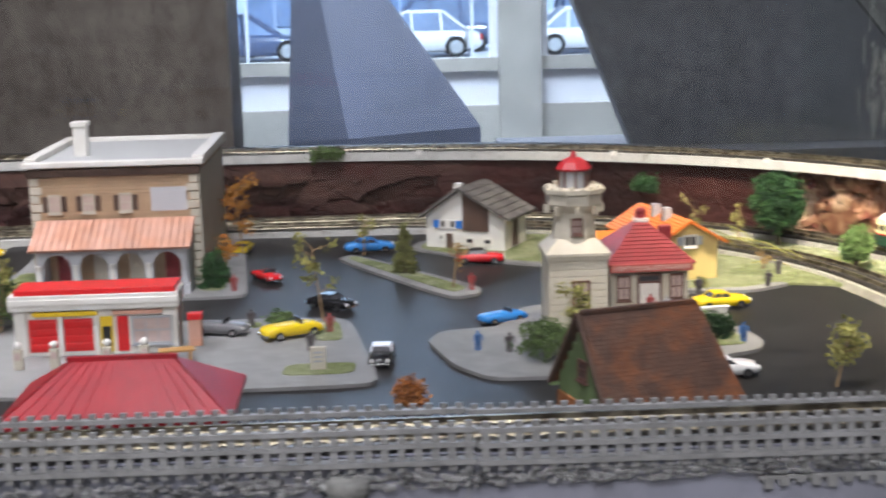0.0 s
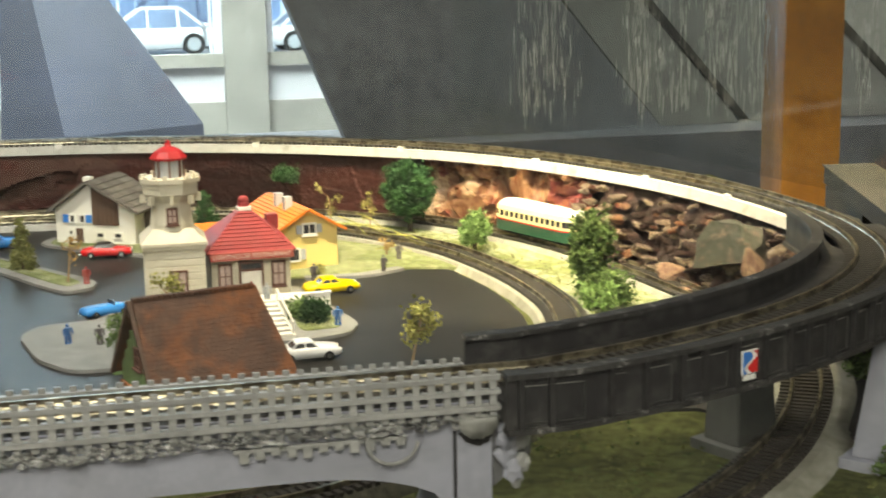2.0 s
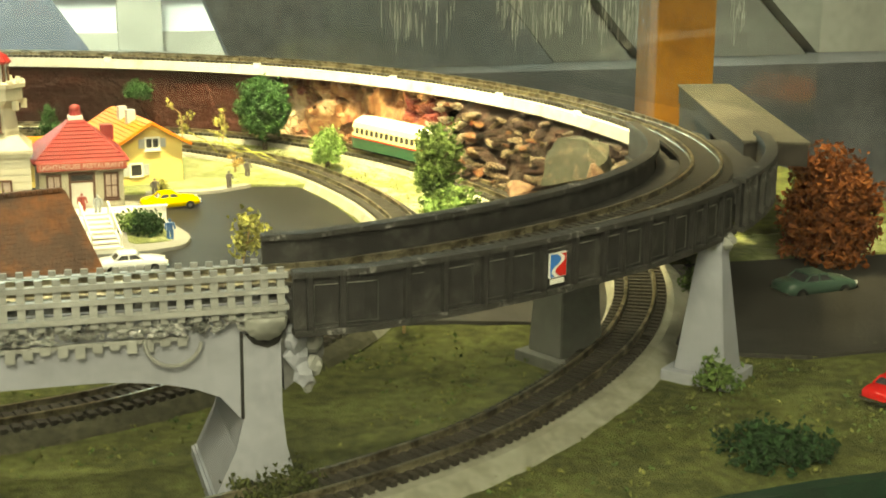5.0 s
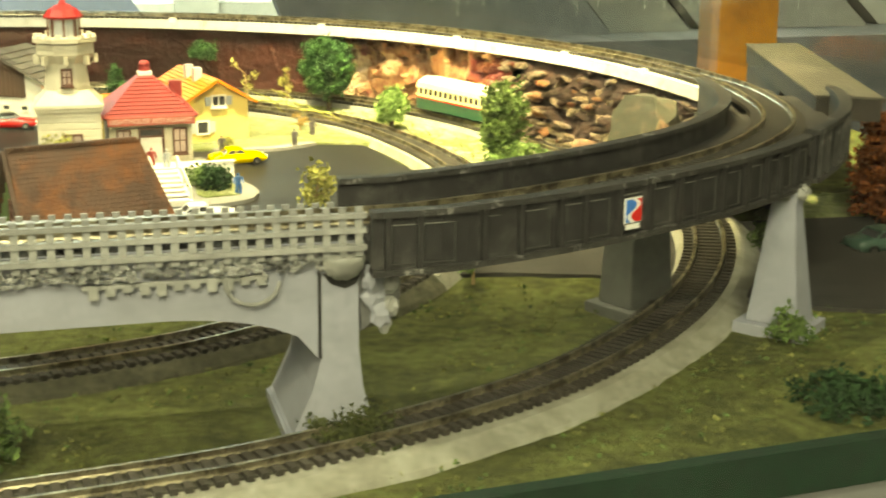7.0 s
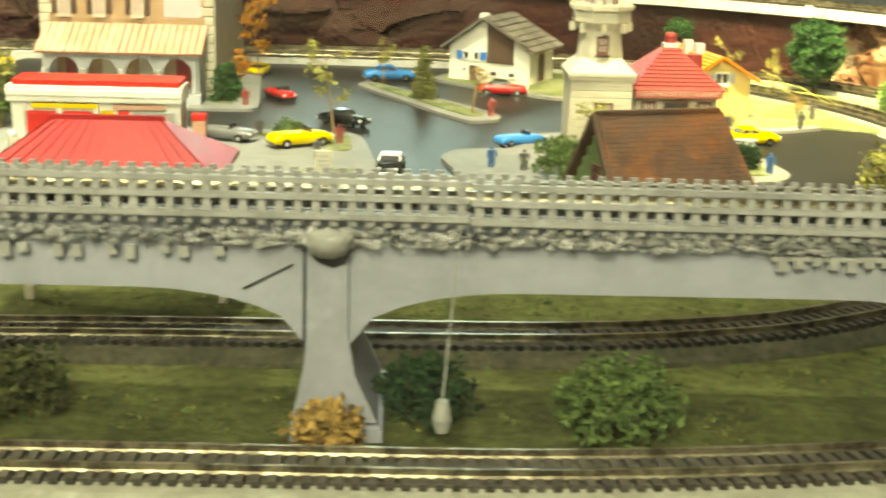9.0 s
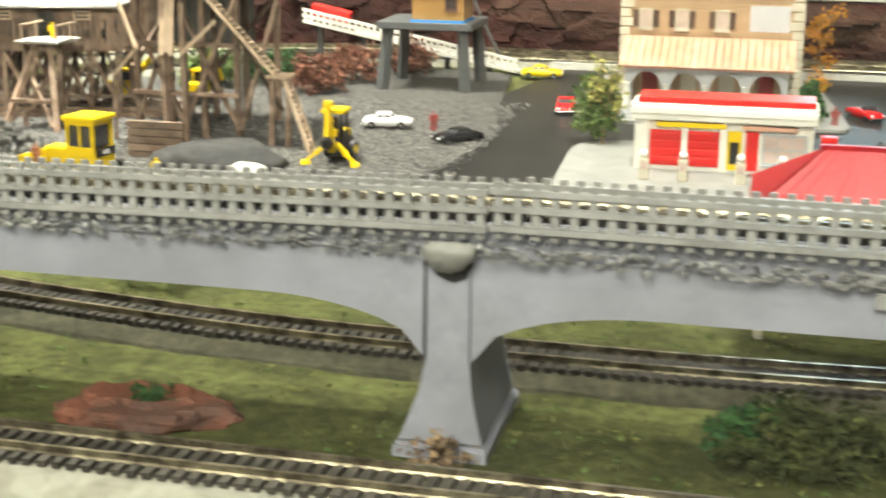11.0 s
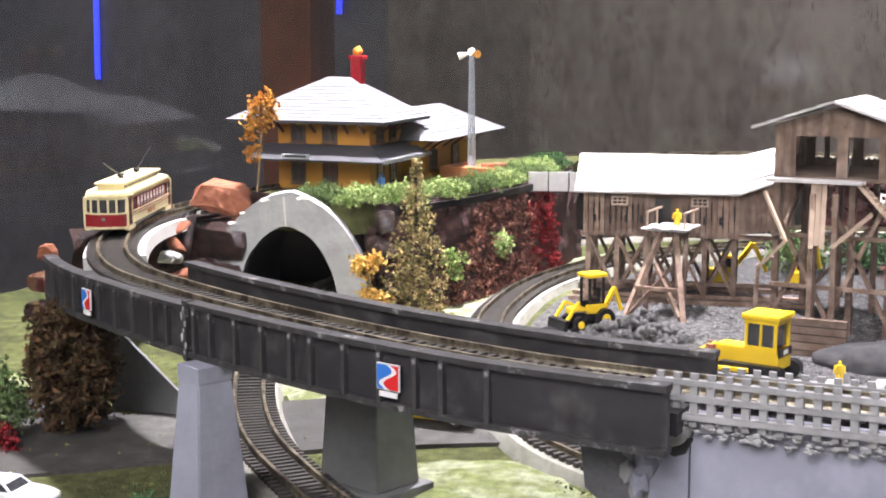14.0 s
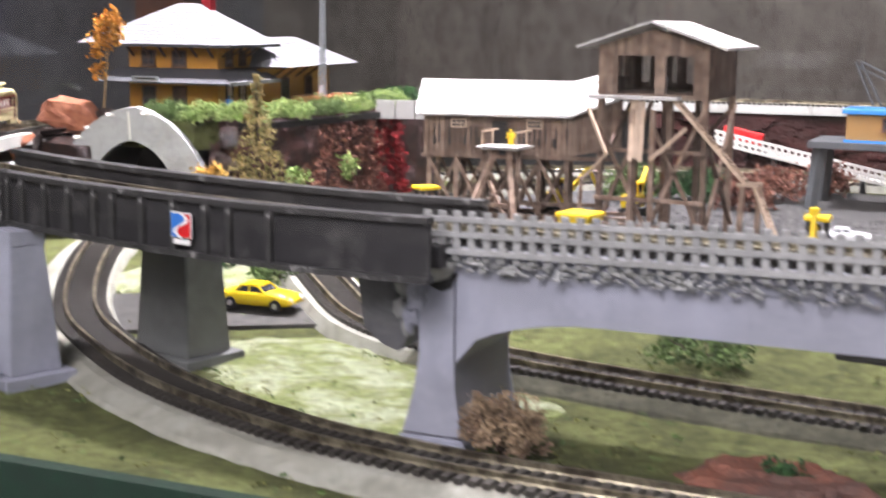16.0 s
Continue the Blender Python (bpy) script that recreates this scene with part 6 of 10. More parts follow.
# ---- white chalet ----
def chalet():
    h = thing("chalet", 1.98, 8.06, TZ + 0.024, -27, "white chalet with dark timber gable and grey shingle roof", "house")
    W, D, Hl, Ha, xa, Hr = 0.80, 0.56, 0.325, 0.565, 0.365, 0.345
    bm = B()
    face_prism(bm, [(0, 0), (W, 0), (W, Hr), (xa, Ha), (0, Hl)], "y", 0.0, D)
    part("wall", bm, "white", h)
    drop = (Ha - Hr) / (W - xa)
    bm = B()
    face_prism(bm, [(xa + 0.015, 0.18), (xa + 0.28, 0.18), (xa + 0.28, Ha - 0.022 - 0.28 * drop), (xa + 0.015, Ha - 0.025)], "y", -0.012, 0.002)
    g = part("timber_gable", bm, "brown_wood", h, "dark brown boarded gable")
    for i in range(6):
        bm = B()
        x = xa + 0.022 + i * 0.043
        face_prism(bm, [(x, 0.185), (x + 0.036, 0.185), (x + 0.036, Ha - 0.035 - (x + 0.036 - xa) * drop), (x, Ha - 0.035 - (x - xa) * drop)], "y", -0.019, -0.011)
        part("board", bm, "brown_wood", g)
    for x, s_ in ((0.175, -1), (0.275, 1)):
        w = window(h, T(x, 0.0, 0.235), 0.040, 0.060, "white", "pane", (0, 0), None, False)
        bm = B()
        box(bm, x + s_ * 0.066 - 0.030, -0.014, 0.198, x + s_ * 0.066 + 0.030, 0.002, 0.272, 0.003)
        part("shutter", bm, "blue", w, "bright blue shutter")
    for x in (0.45, 0.63):
        window(h, T(x, 0.0, 0.085), 0.062, 0.036, "white", "pane", (0, 0), None, False)
    window(h, T(0.155, 0.0, 0.105), 0.026, 0.034, "white", "pane", (0, 0), None, False)
    bm = B()
    box(bm, 0.205, -0.008, 0.0, 0.275, 0.003, 0.145)
    part("door", bm, "brown_wood", h)
    bm = B()
    box(bm, W - 0.002, 0.20, 0.02, W + 0.008, 0.34, 0.27)
    part("side_door", bm, "brown_wood", h)
    a, b = (W + 0.08, -0.09, Hr - 0.045), (W + 0.08, D + 0.07, Hr - 0.045)
    c, d = (xa, D + 0.07, Ha + 0.01), (xa, -0.09, Ha + 0.01)
    bm = B()
    slope(bm, a, b, c, d, 0.012)
    part("roof_slope", bm, "slate", h)
    courses(h, (a[0], a[1], a[2] + 0.012), (b[0], b[1], b[2] + 0.012), (c[0], c[1], c[2] + 0.012), (d[0], d[1], d[2] + 0.012), 7, 0.012, "slate", "shingle", 0.006, 8, 4)
    bm = B()
    slope(bm, (-0.05, D + 0.07, Hl - 0.04), (-0.05, -0.09, Hl - 0.04), (xa, -0.09, Ha + 0.012), (xa, D + 0.07, Ha + 0.012), 0.022)
    part("roof_slope", bm, "slate", h)
    bm = B()
    box(bm, xa - 0.12, 0.10, 0.42, xa - 0.045, 0.18, Ha + 0.045, 0.005)
    part("chimney", bm, "white", h, "white chimney")


chalet()


# ---- lighthouse restaurant ----
def lighthouse():
    l = thing("lighthouse", 2.92, 4.78, TZ + 0.024, 0, "cream lighthouse tower with red lantern roof", "lighthouse")
    bm = B()
    box(bm, -0.208, -0.208, 0, 0.208, 0.208, 0.55)
    part("base_block", bm, "cream_wall", l)
    for z in (0.06, 0.11, 0.16, 0.21, 0.26, 0.31, 0.36, 0.41, 0.46):
        bm = B()
        box(bm, -0.212, -0.212, z, 0.212, 0.212, z + 0.042, 0.003)
        part("clapboard", bm, "cream_wall", l)
    bm = B()
    box(bm, -0.232, -0.232, 0.55, 0.232, 0.232, 0.58, 0.006)
    box(bm, -0.222, -0.222, 0.525, 0.222, 0.222, 0.55, 0.004)
    part("cornice", bm, "cream_wall", l)
    bm = B()
    r = bmesh.ops.create_cone(bm, cap_ends=True, segments=4, radius1=0.318, radius2=0.20, depth=0.085)
    bmesh.ops.transform(bm, matrix=T(0, 0, 0.622, 45), verts=r["verts"])
    part("shoulder", bm, "cream_wall", l)
    bm = B()
    r = bmesh.ops.create_cone(bm, cap_ends=True, segments=8, radius1=0.160, radius2=0.140, depth=0.24)
    bmesh.ops.transform(bm, matrix=T(0, 0, 0.76, 22.5), verts=r["verts"])
    part("shaft", bm, "cream_wall", l)
    for i in range(6):
        bm = B()
        r = bmesh.ops.create_cone(bm, cap_ends=True, segments=8, radius1=0.169 - i * 0.005, radius2=0.163 - i * 0.005, depth=0.030)
        bmesh.ops.transform(bm, matrix=T(0, 0, 0.665 + i * 0.036, 22.5), verts=r["verts"])
        part("clapboard", bm, "cream_wall", l)
    window(l, T(0.0, -0.155, 0.76), 0.05, 0.09, "frame_brown", "pane_pale")
    window(l, T(0.02, -0.213, 0.28), 0.10, 0.17, "frame_brown", "pane_pale")
    bm = B()
    for z0, z1, r0, r1 in ((0.85, 0.885, 0.15, 0.172), (0.885, 0.91, 0.185, 0.20), (0.91, 0.99, 0.205, 0.205), (0.99, 1.022, 0.225, 0.228)):
        r = bmesh.ops.create_cone(bm, cap_ends=True, segments=8, radius1=r0, radius2=r1, depth=z1 - z0)
        bmesh.ops.transform(bm, matrix=T(0, 0, (z0 + z1) / 2, 22.5), verts=r["verts"])
    part("gallery", bm, "cream_wall", l)
    for i in range(16):
        a = radians(22.5 * i + 11)
        bm = B()
        box(bm, -0.018, -0.010, 1.02, 0.018, 0.010, 1.036 + 0.006 * (i % 3), 0.003)
        bm.transform(T(0.198 * math.cos(a), 0.198 * math.sin(a), 0, 22.5 * i - 79))
        part("merlon", bm, "cream_wall", l)
    for i in range(8):
        a = radians(45 * i)
        bm = B()
        box(bm, -0.012, -0.012, 0.84, 0.012, 0.03, 0.90)
        bm.transform(T(0.185 * math.cos(a), 0.185 * math.sin(a), 0, 45 * i - 90))
        part("corbel", bm, "cream_wall", l)
        bm = B()
        box(bm, -0.007, -0.007, 1.02, 0.007, 0.007, 1.145)
        bm.transform(T(0.105 * math.cos(a), 0.105 * math.sin(a), 0, 45 * i))
        part("lantern_post", bm, "frame_brown", l)
    bm = B()
    cyl(bm, (0, 0, 1.02), (0, 0, 1.145), 0.095, 0.095, 16)
    part("lantern_glass", bm, "frame_grey", l, "pale lantern glass")
    bm = B()
    for z0, z1, r0, r1 in ((1.145, 1.16, 0.128, 0.133), (1.16, 1.205, 0.130, 0.095), (1.205, 1.235, 0.095, 0.045), (1.235, 1.27, 0.03, 0.012)):
        cyl(bm, (0, 0, z0), (0, 0, z1), r0, r1, 8)
    ball(bm, (0, 0, 1.265), 0.022, 1)
    part("lantern_roof", bm, "red_roof", l, "red lantern roof")


lighthouse()


def restaurant():
    r = thing("restaurant", 3.47, 4.78, TZ + 0.024, 2, "cream restaurant with red tiled hip roof and name board", "building")
    W, D, H = 0.285, 0.58, 0.42
    bm = B()
    box(bm, -W, 0, 0, W, D, H)
    part("wall", bm, "cream_wall", r)
    for i in range(9):
        bm = B()
        box(bm, -W - 0.003, -0.004, 0.13 + i * 0.03, W + 0.003, 0.004, 0.153 + i * 0.03)
        part("clapboard", bm, "cream_wall", r)
    for x in (-0.19, 0.20):
        window(r, T(x, -0.006, 0.27), 0.075, 0.16, "frame_brown", "pane_pale", (1, 1))
    bm = B()
    for a in ((-0.09, 0.12, -0.075, 0.37), (0.075, 0.12, 0.09, 0.37), (-0.075, 0.355, 0.075, 0.37), (-0.075, 0.30, 0.075, 0.315)):
        box(bm, a[0], -0.018, a[1], a[2], 0.002, a[3])
    d = part("door_frame", bm, "frame_brown", r)
    bm = B()
    box(bm, -0.074, -0.008, 0.12, 0.074, 0.0, 0.30)
    part("door", bm, "white", d)
    bm = B()
    box(bm, -0.074, -0.007, 0.315, 0.074, 0.0, 0.355)
    part("pane", bm, "pane", d)
    bm = B()
    box(bm, -W - 0.02, -0.088, 0.398, W + 0.02, -0.072, 0.458, 0.003)
    sgn = part("name_board", bm, "sign_red", r, "red name board with white lettering")
    letters("LIGHTHOUSE RESTAURANT", 0.047, "letter_pink", sgn, T(0, -0.0895, 0.428), 0.97)
    e, za = 0.325, 0.705
    cs = [(-e, -0.07, 0.45), (e, -0.07, 0.45), (e, D + 0.06, 0.45), (-e, D + 0.06, 0.45)]
    ta = [(-0.04, D / 2 - 0.04, za), (0.04, D / 2 - 0.04, za), (0.04, D / 2 + 0.04, za), (-0.04, D / 2 + 0.04, za)]
    for k in range(4):
        j = (k + 1) % 4
        courses(r, cs[k], cs[j], ta[j], ta[k], 11, 0.008, "red_tile", "roof_tile", 0.002, 1, k)
    bm = B()
    prism(bm, [(c[0] * 0.99, c[1]) for c in cs], 0.44, 0.452)
    part("eave", bm, "frame_brown", r)
    bm = B()
    box(bm, -0.05, D / 2 - 0.05, za, 0.05, D / 2 + 0.05, za + 0.03, 0.004)
    part("cupola", bm, "white", r)
    bm = B()
    cyl(bm, (0, D / 2, za + 0.03), (0, D / 2, za + 0.06), 0.045, 0.04, 10)
    ball(bm, (0, D / 2, za + 0.075), 0.042, 2, (1, 1, 0.8))
    part("cupola_cap", bm, "red_tile", r, "red cupola cap")
    bm = B()
    box(bm, 0.19, D - 0.12, 0.52, 0.28, D - 0.03, 0.63, 0.004)
    part("chimney", bm, "red_tile", r)
    bm = B()
    box(bm, -0.10, -0.22, 0.0, 0.36, 0.0, 0.115, 0.004)
    part("porch", bm, "white", r)


restaurant()
st = thing("steps", 3.53, 4.55, TZ + 0.024, 4, "white wooden steps with side rails down to the lot", "stairs")
for i in range(7):
    bm = B()
    z = 0.105 - i * 0.0155
    box(bm, -0.085, -0.085 * (i + 1), z - 0.008, 0.085, -0.085 * i - 0.01, z)
    part("tread", bm, "white", st)
for s in (-1, 1):
    bm = B()
    beam(bm, (s * 0.095, 0.0, 0.10), (s * 0.095, -0.62, 0.0), 0.02)
    part("stringer", bm, "white", st)
    bm = B()
    beam(bm, (s * 0.095, 0.0, 0.20), (s * 0.095, -0.60, 0.09), 0.012)
    part("handrail", bm, "white", st)
    for y in (0.0, -0.3, -0.58):
        bm = B()
        beam(bm, (s * 0.095, y, 0.10 + y * 0.16), (s * 0.095, y, 0.2 + y * 0.185), 0.012)
        part("post", bm, "white", st)
bl = thing("balustrade", 3.88, 4.72, TZ + 0.02, 8, "white panelled balustrade beside the restaurant", "railing")
bm = B()
box(bm, -0.16, -0.012, 0, 0.16, 0.012, 0.11, 0.003)
part("panel", bm, "white", bl)
bm = B()
box(bm, -0.17, -0.02, 0.11, 0.17, 0.02, 0.125, 0.003)
part("coping", bm, "white", bl)


# ---- yellow house with orange roof ----
def yellow_house():
    h = thing("house", 4.08, 6.22, TZ + 0.018, 12, "pale yellow house with orange tiled roof and grey shutters", "house")
    W, D, H, A = 0.27, 0.95, 0.355, 0.485
    bm = B()
    face_prism(bm, [(-W, 0), (W, 0), (W, H), (0, A), (-W, H)], "y", 0, D)
    part("wall", bm, "yellow_wall", h)
    window(h, T(0.02, 0.0, 0.33), 0.10, 0.075, "white", "pane", (1, 0), "frame_grey")
    window(h, T(-0.12, 0.0, 0.12), 0.085, 0.09, "white", "pane", (0, 0), "frame_grey", False)
    for s in (-1, 1):
        a, b = (s * (W + 0.06), -0.07, H - 0.055), (s * (W + 0.06), D + 0.06, H - 0.055)
        c, d = (0, D + 0.06, A + 0.01), (0, -0.07, A + 0.01)
        bm = B()
        slope(bm, a, b, c, d, 0.012)
        part("roof_slope", bm, "orange_roof", h)
        courses(h, *(tuple(Vector(p) + Vector((0, 0, 0.013))) for p in (a, b, c, d)), 10, 0.011, "orange_roof", "roof_tile", 0.002, 1, 5 + s)
    for y in (0.25, 0.48):
        bm = B()
        box(bm, -0.10, y, 0.41, -0.03, y + 0.07, 0.575, 0.004)
        part("chimney", bm, "frame_grey", h, "grey chimney")
    bm = B()
    box(bm, -0.9, 0.25, 0.0, -W, 0.8, 0.235)
    part("side_wing", bm, "yellow_wall", h)
    bm = B()
    slope(bm, (-0.95, 0.18, 0.215), (-W, 0.18, 0.215), (-W, 0.55, 0.345), (-0.95, 0.55, 0.345), 0.02)
    slope(bm, (-0.95, 0.88, 0.215), (-W, 0.88, 0.215), (-W, 0.55, 0.345), (-0.95, 0.55, 0.345), 0.02)
    part("side_roof", bm, "orange_roof", h)


yellow_house()


# ---- barn ----
def barn():
    b = thing("barn", 2.94, 2.40, 0.085, 16, "green boarded barn with rust brown shingle roof", "barn")
    L, Wd, He, Hr = 0.36, 0.33, 0.32, 0.73
    bm = B()
    face_prism(bm, [(-Wd, 0), (Wd, 0), (Wd, He), (0, Hr - 0.03), (-Wd, He)], "x", -L + 0.03, L - 0.03)
    part("wall", bm, "barn_green", b)
    for i in range(11):
        bm = B()
        y0 = -Wd + i * 0.06
        zc = He + (Hr - 0.05 - He) * (1 - abs(y0 + 0.03) / Wd)
        box(bm, -L + 0.018, y0 + 0.002, 0.22, -L + 0.031, y0 + 0.057, zc)
        part("board", bm, "barn_green", b)
    bm = B()
    pts = [(-Wd, 0), (-0.18, 0), (-0.18, 0.10)] + [(0.16 * math.cos(radians(a)) - 0.02, 0.10 + 0.10 * math.sin(radians(a))) for a in range(180, -1, -20)] + [(0.14, 0), (Wd, 0), (Wd, 0.225), (-Wd, 0.225)]
    face_prism(bm, pts, "x", -L + 0.004, -L + 0.029)
    part("brick_arch", bm, "brick_orange", b, "orange brick arch wall")
    window(b, T(-L + 0.018, 0.0, 0.42, -90), 0.08, 0.09, "frame_brown", "pane")
    for s in (-1, 1):
        a, c = (-L - 0.02, s * (Wd + 0.05), He - 0.07), (L + 0.10, s * (Wd + 0.05), He - 0.07)
        d, e = (L - 0.005, 0, Hr), (-L + 0.0, 0, Hr)
        bm = B()
        slope(bm, a, c, d, e, 0.014)
        part("roof_slope", bm, "barn_roof", b)
        if s < 0:
            courses(b, *(tuple(Vector(p) + Vector((0, -0.008, 0.012))) for p in (a, c, d, e)), 22, 0.0018, "barn_roof", "shingle", 0.001, 12, 9)
        else:
            courses(b, *(tuple(Vector(p) + Vector((0, 0.008, 0.012))) for p in (a, c, d, e)), 17, 0.010, "barn_roof", "shingle", 0.005, 1, 9)
        bm = B()
        beam(bm, Vector(a) + Vector((0.0, 0, 0.0)), Vector(c), 0.02)
        part("gutter", bm, "barn_green", b)
        bm = B()
        beam(bm, Vector(a) + Vector((-0.005, 0, 0.01)), Vector(e) + Vector((-0.02, 0, 0.01)), 0.022)
        part("barge_board", bm, "brown_wood", b)
    for i in range(24):
        bm = B()
        x = -L + (2 * L - 0.02) * i / 24
        box(bm, x, -0.022, Hr + 0.008, x + 0.026, 0.022, Hr + 0.030, 0.004)
        part("ridge_tile", bm, "barn_roof", b)


barn()

# ---- cars of the town ----
car(0.54, 6.86, TZ, -60, "car_red", "open red sports car driving in the yard", "letter_white", 0.36, "open")
car(0.22, 8.2, TZ, 82, "car_yellow", "bright yellow car parked by the hotel kerb", None, 0.36)
car(1.43, 8.02, TZ, 8, "car_blue", "sky blue saloon parked at the back of the yard", None, 0.46)
car(2.43, 7.32, TZ, -6, "car_red", "red saloon with black top by the chalet garden", "black", 0.43)
car(1.13, 5.7, TZ, -38, "car_black", "black saloon driving past the forecourt", None, 0.40)
car(0.87, 4.76, TZ + 0.024, 28, "car_yellow", "yellow convertible parked on the forecourt", "black", 0.44, "open")
car(0.34, 4.9, TZ + 0.024, -15, "car_grey", "grey open car parked on the forecourt", "black", 0.40, "open")
car(1.51, 4.06, TZ, -95, "car_black", "black car with white roof and chrome bumper", "car_white", 0.40)
car(2.42, 5.05, TZ, 25, "car_blue", "blue open car parked behind the lot", "blue", 0.36, "open")
car(4.13, 5.28, TZ, 8, "car_yellow", "bright yellow saloon on the yard", None, 0.42)
car(3.68, 3.42, TZ, 4, "car_white", "white saloon before the steps", None, 0.42)
car(-1.78, 6.55, TZ, -85, "car_red", "red car seen end on in the yard", None, 0.38)
car(-2.28, 8.35, TZ, 3, "car_yellow", "yellow car parked at the far end of the yard", None, 0.38)
car(-2.33, 5.06, TZ, 222, "car_black", "black saloon with chrome grille in the yard", None, 0.36)
car(-2.95, 5.42, TZ + 0.02, 10, "car_white", "white car parked beside the gravel yard", None, 0.36)
car(7.66, 2.06, 0.03, 4, "car_green", "dark green saloon on the worn road", None, 0.50)
car(7.08, 0.36, 0.0, 20, "car_red", "red car on the grass near the board edge", None, 0.40)
car(-5.72, 1.86, 0.045, 3, "car_yellow", "long yellow taxi parked under the bridge", None, 0.47)
car(-6.88, -0.2, 0.0, 12, "car_white", "white lorry cab standing on the dark road", None, 0.46)

# ---- figurines ----
for x, y, z, rz, m_, label in (
    (2.17, 4.2, TZ + 0.024, 20, "blue", "blue painted standing figurine on the lot"), (2.38, 4.12, TZ + 0.024, 0, "skin", "dark painted standing figurine on the lot"),
    (4.06, 5.72, TZ + 0.02, 0, "skin", "dark painted figurine on the lawn edge"), (4.66, 5.86, TZ + 0.024, 30, "skin", "dark painted figurine at the kerb"),
    (4.89, 6.35, TZ + 0.02, 10, "skin", "dark painted figurine on the turf"), (3.46, 4.68, TZ + 0.13, 0, "fig_red", "red painted figurine on the porch"),
    (3.56, 4.60, TZ + 0.13, 0, "frame_grey", "grey painted figurine at the steps"), (4.0, 4.15, TZ + 0.03, 0, "blue", "blue painted figurine on the kerb"),
    (2.27, 6.12, TZ + 0.03, 0, "fig_red", "red seated figurine on the traffic island"), (0.30, 6.4, TZ + 0.024, 0, "fig_red", "red painted figurine beside the hotel"),
    (0.55, 5.1, TZ + 0.024, 0, "skin", "dark painted figurine on the forecourt"), (1.02, 4.35, TZ + 0.024, 0, "skin", "dark painted figurine by the price sign"),
    (1.14, 4.85, TZ + 0.03, 0, "fig_red", "red painted figurine on the forecourt lawn"), (-2.6, 5.45, TZ + 0.02, 0, "fig_red", "red painted figurine on the gravel"),
    (-7.62, 4.5, 0.95, 0, "blue", "blue painted figurine on the station terrace"), (-5.40, 4.98, 0.75, 0, "yellow", "yellow painted figurine on the mine landing"),
    (-4.15, 4.72, 1.22, 0, "skin", "dark painted figurine in the mine tower"), (-3.85, 3.35, TZ + 0.02, 0, "yellow", "yellow painted figurine beside the bulldozer"),
    (-4.58, 3.20, TZ + 0.10, 0, "orange_stone", "orange painted figurine standing by the bulldozer blade"),
):
    figurine(x, y, z, rz, "fig_blue" if m_ == "blue" else m_, label, 0.138)

# price sign
ps = thing("price_sign", 1.09, 3.84, TZ + 0.03, 0, "cream price sign board on the forecourt lawn", "sign")
bm = B()
box(bm, -0.05, -0.02, 0, 0.05, 0.02, 0.15, 0.004)
part("board", bm, "cream_wall", ps)
for i in range(3):
    bm = B()
    box(bm, -0.03, -0.024, 0.05 + i * 0.03, 0.03, -0.0195, 0.063 + i * 0.03)
    part("print_bar", bm, "frame_grey", ps)

# ---- trees and shrubs of the town side ----
round_tree(5.28, 7.7, 0.12, 0.68, 0.52, "leaf", "dense dark green round tree on the turf", 3, 0.18, 420, 0.019)
round_tree(5.61, 6.5, 0.12, 0.36, 0.27, "leaf_bright", "small bright green tree on the turf", 5, 0.12, 140, 0.020)
round_tree(6.0, 4.5, 0.12, 0.70, 0.32, "leaf_mid", "tall mid green tree between the tracks", 7, 0.08, 280, 0.020)
bush(6.05, 4.3, 0.12, 0.42, 0.26, "leaf_mid", "green bush at the foot of the tree", 8, 150)
bush(5.92, 4.15, 0.12, 0.30, 0.18, "leaf_bright", "bright green low bush on the turf", 9, 90)
conifer(3.35, 7.9, 0.13, 0.45, 0.34, "leaf", "dark green conifer behind the lighthouse", 11)
conifer(1.74, 6.85, TZ + 0.03, 0.44, 0.18, "leaf_turf", "olive brown conifer on the traffic island", 12)
bush(4.22, 8.78, 0.50, 0.24, 0.16, "leaf", "dark green shrub in the rock face", 13, 90)
bush(1.0, 9.78, 0.80, 0.36, 0.12, "leaf_mid", "green shrub under the elevated track", 14, 90)
bush(3.86, 4.3, TZ + 0.03, 0.22, 0.16, "leaf_dark", "dark round bush beside the steps", 15, 150, 0.014)
bush(3.82, 4.42, TZ + 0.03, 0.32, 0.14, "leaf_mid", "trimmed green hedge beside the steps", 16, 110, 0.014)
bush(2.62, 3.92, TZ + 0.03, 0.44, 0.26, "leaf_mid", "big smooth green bush behind the barn", 17, 420, 0.011)
bush(0.78, 5.0, TZ + 0.03, 0.22, 0.14, "leaf_mid", "green bush behind the yellow convertible", 18, 80, 0.014)
bush(3.72, 5.0, TZ + 0.03, 0.12, 0.14, "leaf", "small dark conical bush by the porch", 19, 50, 0.012)
twig_tree(1.38, 7.74, TZ + 0.03, 0.42, "leaf_olive", "thin yellowish tree on the traffic island", 21, 8, 0, 10, 0.016)
twig_tree(2.12, 6.2, TZ + 0.03, 0.36, "straw", "thin straw coloured tree on the traffic island", 22, 8, 0.1, 8, 0.014)
twig_tree(1.08, 5.2, TZ + 0.03, 0.66, "leaf_olive", "sparse olive wire tree on the forecourt", 23, 9, -0.1, 10, 0.020)
twig_tree(2.83, 4.3, TZ + 0.03, 0.44, "leaf_olive", "thin olive tree before the lighthouse", 24, 10, 0.05, 16, 0.017)
twig_tree(4.30, 3.1, TZ, 0.42, "leaf_olive", "sparse olive tree at the end of the yard", 25, 8, 0.2, 20, 0.022)
